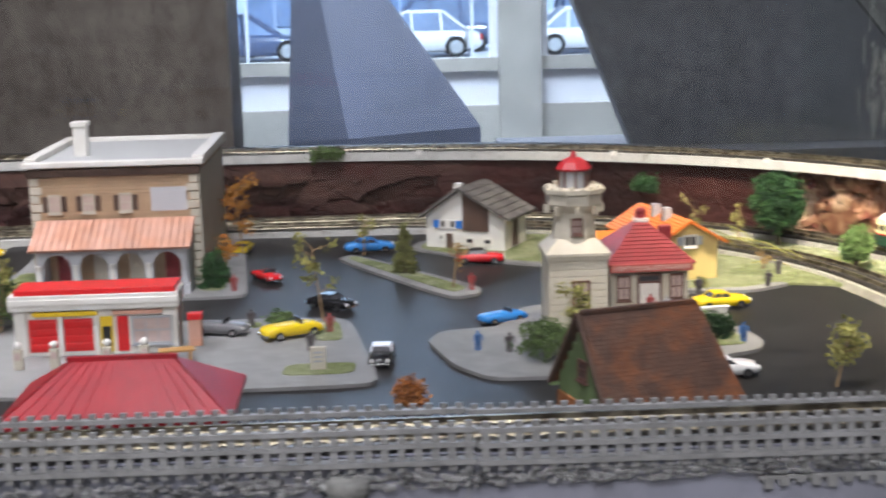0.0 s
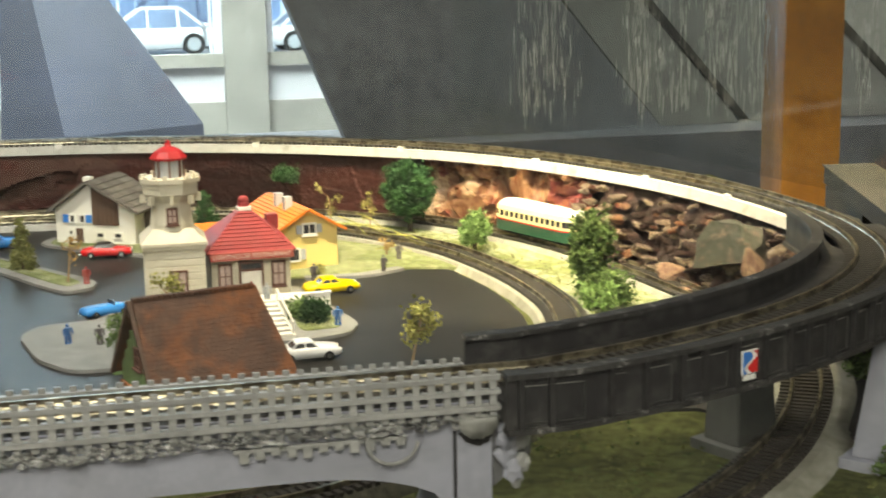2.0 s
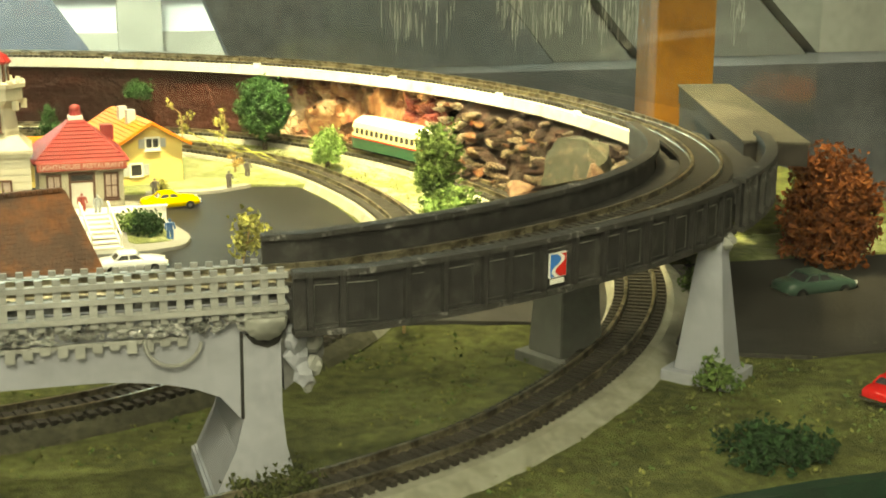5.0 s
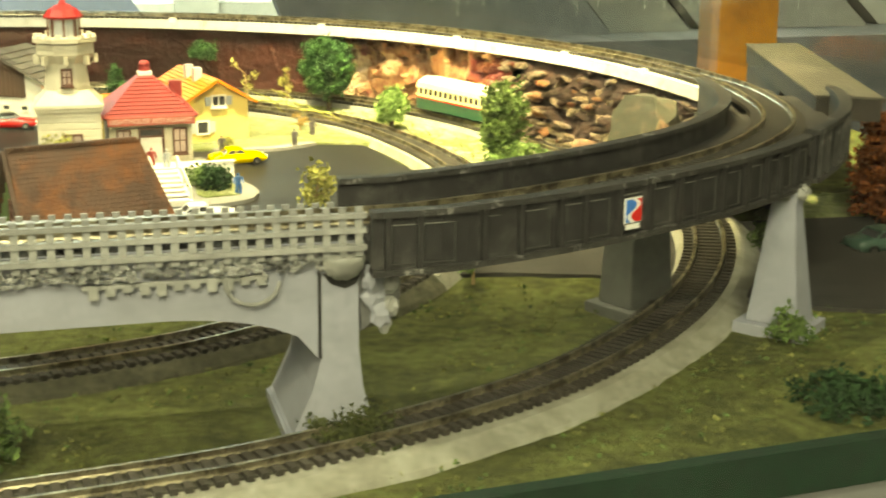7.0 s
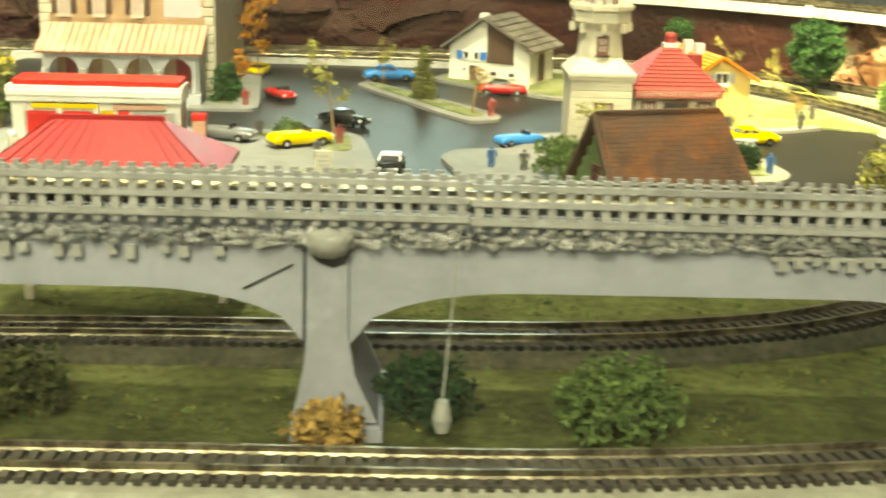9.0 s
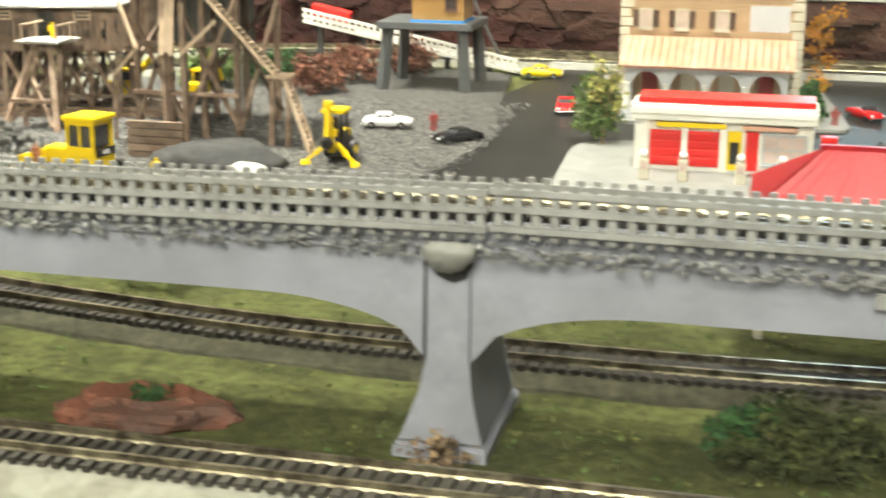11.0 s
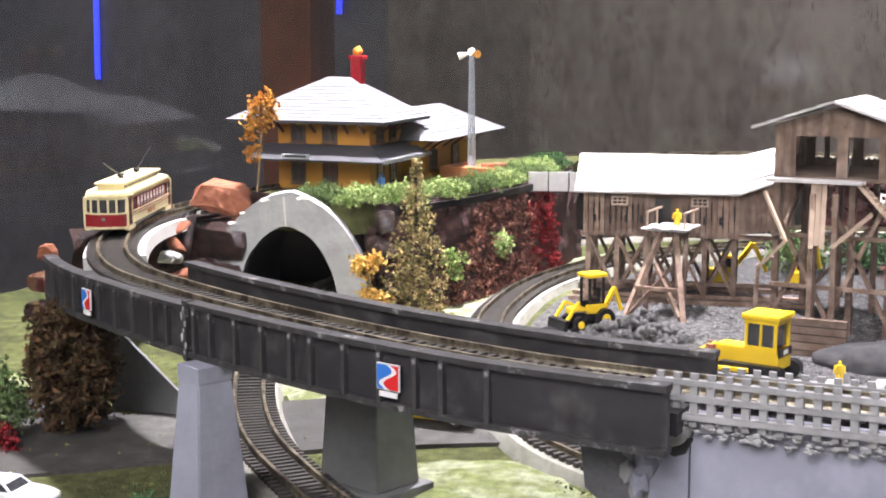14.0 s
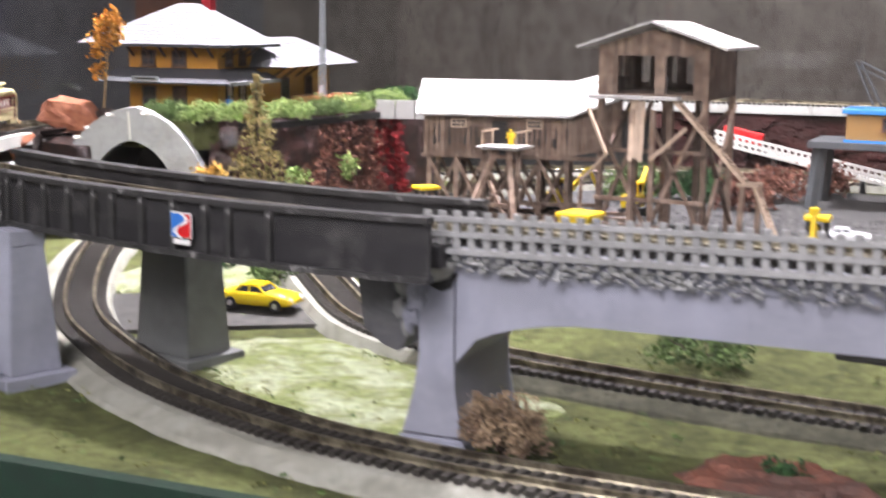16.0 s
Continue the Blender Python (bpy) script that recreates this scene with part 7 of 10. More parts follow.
bush(1.66, 3.0, TZ, 0.18, 0.18, "leaf_rust_light", "small rust coloured bush in the yard", 26, 90, 0.016)
twig_tree(0.24, 8.0, TZ + 0.02, 0.70, "leaf_gold", "sparse golden autumn tree beside the hotel", 27, 12, -0.1, 14, 0.024)
twig_tree(0.15, 7.2, TZ + 0.02, 0.40, "leaf_gold", "small golden autumn tree beside the hotel", 28, 8, 0.1, 10, 0.02)
twig_tree(4.85, 7.55, 0.12, 0.42, "leaf_olive", "thin yellow green tree behind the house", 29, 6, 0.1, 12, 0.016)
twig_tree(4.55, 7.9, 0.12, 0.40, "leaf_olive", "thin yellow green tree behind the house", 30, 5, -0.05, 12, 0.016)
twig_tree(4.82, 6.55, 0.12, 0.20, "straw", "tiny yellow green tree on the turf", 31, 5, 0.0, 10, 0.014)
bush(4.12, 5.9, TZ + 0.02, 0.10, 0.08, "leaf_olive", "tiny yellowish bush on the lawn", 32, 26, 0.012)
for y in (6.55, 6.75):
    conifer(0.08 + (y - 6.5) * 0.2, y, TZ + 0.03, 0.30, 0.20, "leaf", "dark green tiered shrub at the hotel corner", int(y * 20), 8)
bush(-1.38, 5.3, TZ + 0.02, 0.34, 0.50, "leaf_mid", "tall green bush at the filling station corner", 33, 220, 0.018)
twig_tree(-1.32, 5.2, TZ + 0.02, 0.58, "leaf_olive", "olive topped thin tree at the filling station", 34, 10, 0.1, 18, 0.02)

# ---- front strip ----
bush(2.43, 0.10, 0.0, 0.50, 0.30, "leaf_mid", "dense green bush under the arch", 41, 260, 0.018)
bush(1.70, 0.20, 0.0, 0.36, 0.26, "leaf_dark", "dark green bush beside the pier", 42, 150, 0.018)
bush(1.36, -0.10, 0.0, 0.26, 0.16, "straw", "dry golden weed at the foot of the pier", 43, 90, 0.020)
bush(3.94, -0.04, 0.0, 0.44, 0.15, "leaf_moss", "dark olive bush at the foot of the pier", 44, 240, 0.014)
bush(-1.20, -0.10, 0.0, 0.20, 0.14, "dead", "pale dry weed at the foot of the pier", 45, 40, 0.016, per=7)
bush(0.05, 0.22, 0.0, 0.62, 0.22, "leaf_moss", "wide green bush under the bridge", 46, 260, 0.018)
bush(-0.15, 0.30, 0.0, 0.30, 0.18, "leaf", "dark green bush under the bridge", 47, 120, 0.018)
bush(-3.46, 0.02, 0.0, 0.36, 0.27, "dead", "pale brown dried bush beside the pier", 48, 340, 0.010, per=18)
bush(6.12, -0.12, 0.0, 0.54, 0.10, "leaf_dark", "flat dark bush near the board edge", 49, 160, 0.018)
bush(6.28, 0.72, 0.0, 0.22, 0.16, "leaf_mid", "small green weed at the pier footing", 50, 60, 0.016)
bush(-6.05, -0.20, 0.0, 0.30, 0.18, "leaf", "green bush beside the pier footing", 51, 140, 0.016)
bush(-3.1, 1.75, 0.05, 0.55, 0.16, "leaf_mid", "low green bushes beyond the inner track", 52, 120, 0.016)
bush(-5.95, 2.5, 0.08, 0.5, 0.2, "leaf_mid", "green bush behind the yellow taxi", 53, 120, 0.016)
bush(-6.5, 2.6, 0.08, 0.3, 0.2, "leaf", "dark green bush by the worn road", 54, 90, 0.016)
round_tree(8.02, 2.5, -0.02, 0.86, 0.64, "leaf_rust", "large rust brown tree on the grass", 55, 0.06, 700, 0.022)
bush(6.95, 2.2, 0.0, 0.22, 0.22, "leaf_mid", "green weeds under the girder end", 56, 90, 0.018)
twig_tree(5.02, 1.95, 0.05, 0.28, "leaf_mid", "small green topped tree beyond the track", 57, 7, 0.0, 20, 0.02)
round_tree(-7.45, 0.85, -0.03, 0.84, 0.50, "leaf_umber", "shaggy brown tree beside the far girder", 58, 0.02, 420, 0.022)
bush(-7.78, 0.62, 0.0, 0.4, 0.45, "leaf_mid", "tall green bush beside the brown tree", 59, 200, 0.018)
bush(-7.66, 0.42, 0.0, 0.42, 0.12, "leaf_red", "low red ground cover at the foot of the tree", 60, 90, 0.016)
t = thing("red_stone", -2.42, 0.12, 0.0, 5, "flat red sandstone slab with a weed in its hollow", "stone")
bm = B()
v = lump(bm, (0, 0, 0.0), 0.36, 0.22, 4, 3.3, 1.8, (1.0, 0.55, 0.26))
for p in bm.verts:
    p.co.z = round(p.co.z / 0.03) * 0.03 * 0.75 + p.co.z * 0.25 - 0.04 * math.exp(-((p.co.x - 0.03) ** 2 + (p.co.y * 1.5) ** 2) / 0.012)
part("slab", bm, "red_slab", t)
leaves("weed", t, shell(50, 1.0, 61, (0.12, 0.09, 0.05), -0.2, 0.2) + np.array([0.03, 0, 0.055]), 0.014, "leaf", 8, 0.014, 61)

# scattered tufts on the grass
rg = np.random.default_rng(8)
pts = []
for _ in range(5200):
    x, y = rg.uniform(-7.5, 8.5), rg.uniform(-0.75, 1.9)
    if y < np.interp(x, [p[0] for p in FRONT], [p[1] for p in FRONT]) + 0.06:
        continue
    if min((PATH_B[:, 0] - x) ** 2 + (PATH_B[:, 1] - y) ** 2) < 0.055 or min((PATH_A[:, 0] - x) ** 2 + (PATH_A[:, 1] - y) ** 2) < 0.055:
        continue
    if noise.noise(Vector((x * 1.7, y * 1.7, 4))) < -0.12:
        continue
    pts.append((x, y, ground_z(x, y) + 0.008))
k = len(pts) * 2 // 3
for part_, m_, sd in ((pts[:k], "leaf_turf", 70), (pts[k:], "leaf_mid", 71)):
    ob = leaves("turf_tufts", None, part_, 0.011, m_, 3, 0.012, sd, 0.6)
    tagged(ob, "scattered green and olive turf crumbs on the ground", "turf", kind="stuff")
rg = np.random.default_rng(9)
q = [(rg.uniform(4.7, 6.6), rg.uniform(3.0, 8.4)) for _ in range(2600)]
q = [(x, y, ground_z(x, y) + 0.018) for x, y in q if 0.05 < min((PATH_B[:, 0] - x) ** 2 + (PATH_B[:, 1] - y) ** 2) and 0.05 < min((PATH_A[:, 0] - x) ** 2 + (PATH_A[:, 1] - y) ** 2)
     and any(np.hypot(PATH_A[::8, 0] - x, PATH_A[::8, 1] - y) < 0.85) and x > np.interp(y, [2.9, 4.6, 6.4, 7.8, 8.5], [5.3, 5.75, 5.5, 4.7, 4.0])]
tagged(leaves("turf_tufts", None, q, 0.011, "leaf_turf", 2, 0.012, 72, 0.6), "scattered bright turf crumbs between the tracks", "turf", kind="stuff")


# ---- boulders under the far curve ----
pile = thing("rock_pile", 0, 0, 0, 0, "pile of dark and tan boulders below the elevated track", "rock pile")
stones = []
rg = random.Random(14)
for i in range(8):  # angular broken stones
    bm = B()
    for _ in range(12):
        d = Vector((rg.gauss(0, 1), rg.gauss(0, 1), rg.gauss(0, 1))).normalized() * rg.uniform(0.82, 1.08)
        bm.verts.new((d.x * 1.15, d.y * 0.85, d.z * 0.75))
    bmesh.ops.convex_hull(bm, input=bm.verts[:])
    bmesh.ops.delete(bm, geom=[v for v in bm.verts if not v.link_faces], context="VERTS")
    bmesh.ops.bevel(bm, geom=bm.edges[:], offset=0.09, segments=1, affect="EDGES")
    me = bpy.data.meshes.new("rock")
    bm.to_mesh(me)
    bm.free()
    me.transform(Matrix.Scale(S, 4))
    me.materials.append(None)
    stones.append(me)
bm = B()
for p in ((-1, -0.6, -0.8), (1, -0.6, -0.9), (1, 0.6, -0.9), (-1, 0.6, -0.8), (-0.8, -0.45, 0.5), (0.3, -0.55, 0.95), (0.95, -0.4, 0.4), (-0.7, 0.5, 0.6), (0.4, 0.5, 0.9), (0.9, 0.5, 0.3), (-1.1, 0, -0.1), (0.1, -0.75, -0.2)):
    bm.verts.new(p)
bmesh.ops.convex_hull(bm, input=bm.verts[:])
bmesh.ops.subdivide_edges(bm, edges=bm.edges[:], cuts=4, use_grid_fill=True)
for v in bm.verts:
    v.co += 0.06 * noise.noise_vector(v.co * 2.2) + 0.03 * noise.noise_vector(v.co * 6)
me = bpy.data.meshes.new("rock")
bm.to_mesh(me)
bm.free()
me.transform(Matrix.Scale(S, 4))
me.materials.append(None)
wedge = me
rg = random.Random(4)
line = stretch(PATH_C, near(PATH_C, 7.05, 2.9), near(PATH_C, 6.75, 6.3))
q_ = normals(line)
for i in range(290):
    k = rg.randrange(len(line))
    f = rg.random()
    o = 0.19 + 0.27 * (1 - f) + rg.uniform(-0.04, 0.05)
    ob = new("rock", stones[i % 8])
    ob.parent = pile
    r = rg.uniform(0.038, 0.078) * (1.25 if i % 9 == 0 else 1)
    ob.matrix_local = Matrix.LocRotScale(Vector((line[k, 0] + q_[k, 0] * o, line[k, 1] + q_[k, 1] * o, 0.10 + f * 0.62)) * S, Euler((rg.uniform(-0.4, 0.4), rg.uniform(-0.4, 0.4), rg.uniform(0, 6))), (r * 1.5, r * 1.15, r * 0.72))
    ob.material_slots[0].link = "OBJECT"
    ob.material_slots[0].material = M["rock_umber" if rg.random() < 0.3 else "rock_dark" if rg.random() < 0.8 else "rock_tan"]
outcrop = thing("rock_outcrop", 0, 0, 0, 0, "red and tan blocks standing out of the rock face", "rock outcrop")
line = stretch(PATH_C, near(PATH_C, 6.75, 6.35), near(PATH_C, 5.45, 8.3))
q_ = normals(line)
for i in range(26):
    k = int((i + rg.uniform(0.1, 0.9)) * len(line) / 26)
    room = np.hypot(PATH_B[:, 0] - line[k, 0], PATH_B[:, 1] - line[k, 1]).min() - 0.16
    f = rg.random()
    deep = rg.uniform(0.10, 0.15)
    o = room - deep - 0.05 * f
    ob = new("rock", stones[i % 8])
    ob.parent = outcrop
    ob.matrix_local = Matrix.LocRotScale(Vector((line[k, 0] + q_[k, 0] * o, line[k, 1] + q_[k, 1] * o, 0.12 + f * 0.50)) * S, Euler((rg.uniform(-0.25, 0.25), rg.uniform(-0.3, 0.3), math.atan2(q_[k, 1], q_[k, 0]) + 1.571)), (rg.uniform(0.11, 0.20), deep, rg.uniform(0.12, 0.20)))
    ob.material_slots[0].link = "OBJECT"
    ob.material_slots[0].material = M["rock_tan"]
M["abutment"] = mat("stained_grey_cap", (0.065, 0.06, 0.049), 0.8, var=0.3, scale=40, bump=0.2, tint=(0.045, 0.041, 0.034), tint_scale=18)
M["abutment_side"] = mat("dark_brown_boarding", (0.016, 0.012, 0.009), 0.6, var=0.5, scale=30, bump=0.2, tint=(0.018, 0.014, 0.012), tint_scale=20)
ab = thing("abutment", 0, 0, 0, 0, "grey capped abutment block with dark boarded sides", "abutment", kind="structure")
bm = B()
prism(bm, [(8.22, 5.12), (8.66, 5.05), (7.66, 2.20), (7.30, 2.40)], 0.935, 0.95, 0.004)
part("cap", bm, "abutment", ab, "stained grey cap")
bm = B()
prism(bm, [(8.225, 5.10), (8.64, 5.04), (7.65, 2.215), (7.315, 2.405)], 0.80, 0.935)
prism(bm, [(8.16, 4.95), (8.5, 4.9), (8.15, 3.75), (7.86, 3.85)], 0.02, 0.80)
part("side_boards", bm, "abutment_side", ab, "dark brown boarding")


# ---- trolley on the far curve ----
def trolley(x, y, z, rz):
    t = thing("trolley", x, y, z, rz, "cream and maroon double-ended trolley on the elevated track", "trolley")
    L, W = 0.47, 0.145
    for s in (-1, 1):
        y0, y1 = (-W, -W + 0.012) if s < 0 else (W - 0.012, W)
        bm = B()
        box(bm, -L, y0, 0.055, L, y1, 0.105, 0.002)
        sk = part("skirt_panel", bm, "trolley_cream", t)
        letters("MAIN ST", 0.046, "letter_red", sk, T(0, s * (W + 0.0012), 0.082, 0 if s < 0 else 180), 1.15, 0.0008)
        for z0, z1, o, m_ in ((0.105, 0.112, 0.003, "trolley_maroon"), (0.112, 0.117, 0.005, "trolley_cream"), (0.117, 0.130, 0.002, "trolley_maroon"), (0.130, 0.136, 0.006, "trolley_cream"), (0.215, 0.225, 0.003, "trolley_maroon"), (0.225, 0.236, 0.006, "trolley_cream")):
            bm = B()
            box(bm, -L, min(s * (W + o), s * (W - 0.01)), z0, L, max(s * (W + o), s * (W - 0.01)), z1)
            part("side_band", bm, m_, t)
        bm = B()
        box(bm, -L, min(s * (W - 0.012), s * W), 0.136, L, max(s * (W - 0.012), s * W), 0.215)
        band = part("window_band", bm, "trolley_maroon", t)
        for i in range(11):
            xc = -0.415 + i * 0.083
            dark = i in (0, 10)
            for za, zb in ((0.144, 0.188), (0.192, 0.210)):
                bm = B()
                box(bm, xc - 0.030, min(s * (W + 0.0015), s * (W - 0.004)), za, xc + 0.030, max(s * (W + 0.0015), s * (W - 0.004)), zb)
                pn = part("window_pane", bm, "pane" if dark else "letter_white", band)
            if not dark:
                bm = B()
                box(bm, xc - 0.012, min(s * (W + 0.0025), s * W), 0.1445, xc + 0.012, max(s * (W + 0.0025), s * W), 0.166, 0.003)
                part("dark_blot", bm, "black", band)
            bm = B()
            xm = xc + 0.0415
            box(bm, xm - 0.0075, min(s * (W + 0.006), s * W), 0.137, xm + 0.0075, max(s * (W + 0.006), s * W), 0.214)
            part("mullion", bm, "trolley_maroon", band)
        for e in (-1, 1):  # folding doors at the platforms
            bm = B()
            box(bm, min(e * L, e * (L + 0.10)), min(s * (W - 0.022), s * (W - 0.006)), 0.045, max(e * L, e * (L + 0.10)), max(s * (W - 0.022), s * (W - 0.006)), 0.225)
            d = part("door", bm, "trolley_maroon", t)
            for c in range(4):
                for rr in range(4):
                    bm = B()
                    xa = e * (L + 0.014 + c * 0.023)
                    za = 0.058 + rr * 0.036 + (0.006 if rr > 1 else 0)
                    box(bm, xa - 0.007, min(s * (W - 0.0045), s * (W - 0.01)), za, xa + 0.007, max(s * (W - 0.0045), s * (W - 0.01)), za + 0.026 + (0.012 if rr == 3 else 0))
                    part("door_pane", bm, "pane", d)
            for xe in (e * (L + 0.002), e * (L + 0.104)):
                bm = B()
                box(bm, xe - 0.006, min(s * (W - 0.02), s * (W + 0.002)), 0.045, xe + 0.006, max(s * (W - 0.02), s * (W + 0.002)), 0.236, 0.002)
                part("corner_post", bm, "trolley_cream", t)
            bm = B()
            box(bm, min(e * (L - 0.06), e * (L + 0.10)), min(s * (W - 0.03), s * W), 0.018, max(e * (L - 0.06), e * (L + 0.10)), max(s * (W - 0.03), s * W), 0.045, 0.003)
            part("step", bm, "trolley_cream", t)
    for e in (-1, 1):
        arc = [(e * (L + 0.10 + 0.07 * math.cos(radians(a))), (W - 0.008) * math.sin(radians(a))) for a in np.linspace(-90, 90, 11)]
        back = [(e * (L + 0.09), W - 0.008), (e * (L + 0.09), -W + 0.008)]
        for z0, z1, m_, nm in ((0.035, 0.050, "trolley_cream", "buffer_beam"), (0.050, 0.128, "trolley_maroon", "dash_panel"), (0.128, 0.138, "trolley_cream", "dash_band"), (0.222, 0.238, "trolley_cream", "header")):
            bm = B()
            poly = arc + back
            prism(bm, poly if e > 0 else poly[::-1], z0, z1)
            part(nm, bm, m_, t)
        bm = B()
        poly = [(p[0] - e * 0.012, p[1] * 0.93) for p in arc] + back
        prism(bm, poly if e > 0 else poly[::-1], 0.138, 0.222)
        part("cab_glass", bm, "pane", t)
        for a in (-90, -38, -13, 13, 38, 90):
            bm = B()
            xx, yy = e * (L + 0.10 + 0.068 * math.cos(radians(a))), (W - 0.01) * math.sin(radians(a))
            box(bm, xx - 0.005, yy - 0.006, 0.136, xx + 0.005, yy + 0.006, 0.224)
            part("cab_post", bm, "trolley_cream", t)
        bm = B()
        cyl(bm, (e * (L + 0.168), 0, 0.10), (e * (L + 0.178), 0, 0.10), 0.014, 0.012, 12)
        part("headlight", bm, "chrome", t)
        bm = B()
        rim_ = [(e * (L - 0.02 + (0.21) * math.cos(radians(a))), (W + 0.012) * math.sin(radians(a))) for a in np.linspace(-90, 90, 13)]
        rim_ += [(e * (L - 0.03), W + 0.012), (e * (L - 0.03), -W - 0.012)]
        prism(bm, rim_ if e > 0 else rim_[::-1], 0.238, 0.262, 0.012)
        part("hood", bm, "trolley_cream", t)
    bm = B()
    box(bm, -L - 0.005, -W - 0.012, 0.236, L + 0.005, W + 0.012, 0.268, 0.010)
    part("main_roof", bm, "trolley_cream", t)
    bm = B()
    box(bm, -L + 0.015, -0.085, 0.268, L - 0.015, 0.085, 0.300, 0.002)
    cl = part("clerestory", bm, "trolley_cream", t)
    for s in (-1, 1):
        for i in range(10):
            bm = B()
            xc = -0.40 + i * 0.089
            box(bm, xc - 0.032, min(s * 0.0865, s * 0.08), 0.277, xc + 0.032, max(s * 0.0865, s * 0.08), 0.294)
            part("vent_pane", bm, "black", cl)
    bm = B()
    box(bm, -L - 0.01, -0.10, 0.300, L + 0.01, 0.10, 0.318, 0.007)
    part("upper_roof", bm, "trolley_cream", t)
    bm = B()
    box(bm, -0.36, -0.10, 0.012, 0.36, 0.10, 0.055)
    part("underframe", bm, "black", t)
    for xw in (-0.32, -0.20, 0.20, 0.32):
        for s in (-1, 1):
            bm = B()
            cyl(bm, (xw, s * 0.074, 0.030), (xw, s * 0.092, 0.030), 0.032, None, 16)
            part("wheel", bm, "steel_grey", t)
    for e in (-1, 1):
        bm = B()
        cyl(bm, (e * 0.20, 0, 0.315), (e * 0.20, 0, 0.335), 0.018, 0.018, 10)
        box(bm, e * 0.20 - 0.05, -0.012, 0.333, e * 0.20 + 0.05, 0.012, 0.348, 0.004)
        part("pole_base", bm, "black", t)
        bm = B()
        cyl(bm, (e * 0.22, 0, 0.345), (e * 0.60, 0, 0.455), 0.005, 0.004, 6)
        part("trolley_pole", bm, "black", t)
    return t


k = near(PATH_C, -8.46, 2.56)
d_ = PATH_C[k + 4] - PATH_C[k - 4]
trolley(PATH_C[k][0], PATH_C[k][1], DECK + 0.052, math.degrees(math.atan2(d_[1], d_[0])))


def streamliner(x, y, z, rz):
    t = thing("streetcar", x, y, z, rz, "streamlined green and cream streetcar on the outer track", "streetcar")

    def hull(z0, z1, w0, w1, nose, m_, nm):
        bm = B()
        def ring(w, zz, n_):
            out = []
            for e in (1, -1):
                for a in np.linspace(-90, 90, 11):
                    out.append((e * (0.44 + n_ * math.cos(radians(a))), e * w * math.sin(radians(a)), zz))
            return out
        lo, hi = [bm.verts.new(p) for p in ring(w0, z0, nose)], [bm.verts.new(p) for p in ring(w1, z1, nose - (w0 - w1) * 0.8)]
        bm.faces.new(lo[::-1])
        bm.faces.new(hi)
        for i in range(len(lo)):
            j = (i + 1) % len(lo)
            bm.faces.new((lo[i], lo[j], hi[j], hi[i]))
        return part(nm, bm, m_, t)
    hull(0.03, 0.125, 0.145, 0.15, 0.15, "trolley_green", "lower_body")
    hull(0.125, 0.137, 0.152, 0.152, 0.152, "car_red", "belt_stripe")
    hull(0.137, 0.16, 0.15, 0.15, 0.15, "trolley_cream", "waist")
    hull(0.16, 0.215, 0.144, 0.138, 0.14, "pane", "window_band")
    hull(0.215, 0.262, 0.15, 0.13, 0.148, "trolley_cream", "letterboard")
    hull(0.262, 0.295, 0.13, 0.075, 0.13, "white", "roof")
    for s in (-1, 1):
        for i in range(13):
            bm = B()
            xc = -0.45 + i * 0.075
            box(bm, xc - 0.008, min(s * 0.138, s * 0.149), 0.16, xc + 0.008, max(s * 0.138, s * 0.149), 0.215)
            part("window_post", bm, "trolley_cream", t)
    for e in (-1, 1):
        bm = B()
        cyl(bm, (e * 0.585, 0, 0.10), (e * 0.60, 0, 0.10), 0.02, 0.018, 12)
        part("headlight", bm, "letter_white", t)
        for s in (-1, 1):
            bm = B()
            cyl(bm, (e * 0.28, s * 0.074, 0.030), (e * 0.28, s * 0.092, 0.030), 0.03, None, 14)
            part("wheel", bm, "steel_grey", t)
    return t


k = near(PATH_B, 6.28, 6.55)
d_ = PATH_B[k + 4] - PATH_B[k - 4]
streamliner(PATH_B[k][0], PATH_B[k][1], z_low(*PATH_B[k]) + 0.052, math.degrees(math.atan2(d_[1], d_[0])))


# ---- emblem plates on the girders ----
def emblem(line_pt, nrm_pt, off, z, w, h):
    ang = math.degrees(math.atan2(nrm_pt[1], nrm_pt[0])) - 90
    e = thing("emblem_plate", line_pt[0] + nrm_pt[0] * off, line_pt[1] + nrm_pt[1] * off, z, ang, "small blue and red emblem plate with white bar on the girder", "emblem")
    bm = B()
    box(bm, -w / 2, -0.004, h * 0.24, w / 2, 0.004, h)
    part("plate", bm, "letter_white", e)
    g = w / 2 - 0.004
    z1, z0 = h - 0.005, h * 0.27
    zm = (z0 + z1) / 2
    wave = [(0.62 * g * math.sin((f - 0.5) * 6.0), z0 + (z1 - z0) * f) for f in np.linspace(0, 1, 13)]
    bm = B()
    face_prism(bm, [(-g, z0)] + [(max(x - 0.013, -g + 0.001), z) for x, z in wave] + [(-g, z1)], "y", -0.007, -0.003)
    part("blue_field", bm, "blue", e)
    bm = B()
    face_prism(bm, [(g, z0)] + [(min(x + 0.013, g - 0.001), z) for x, z in wave] + [(g, z1)], "y", -0.007, -0.003)
    part("red_field", bm, "red_bright", e)
    bm = B()
    box(bm, -g * 0.85, -0.004, 0.006, g * 0.85, 0.004, h * 0.19)
    part("print_bar", bm, "letter_white", e)


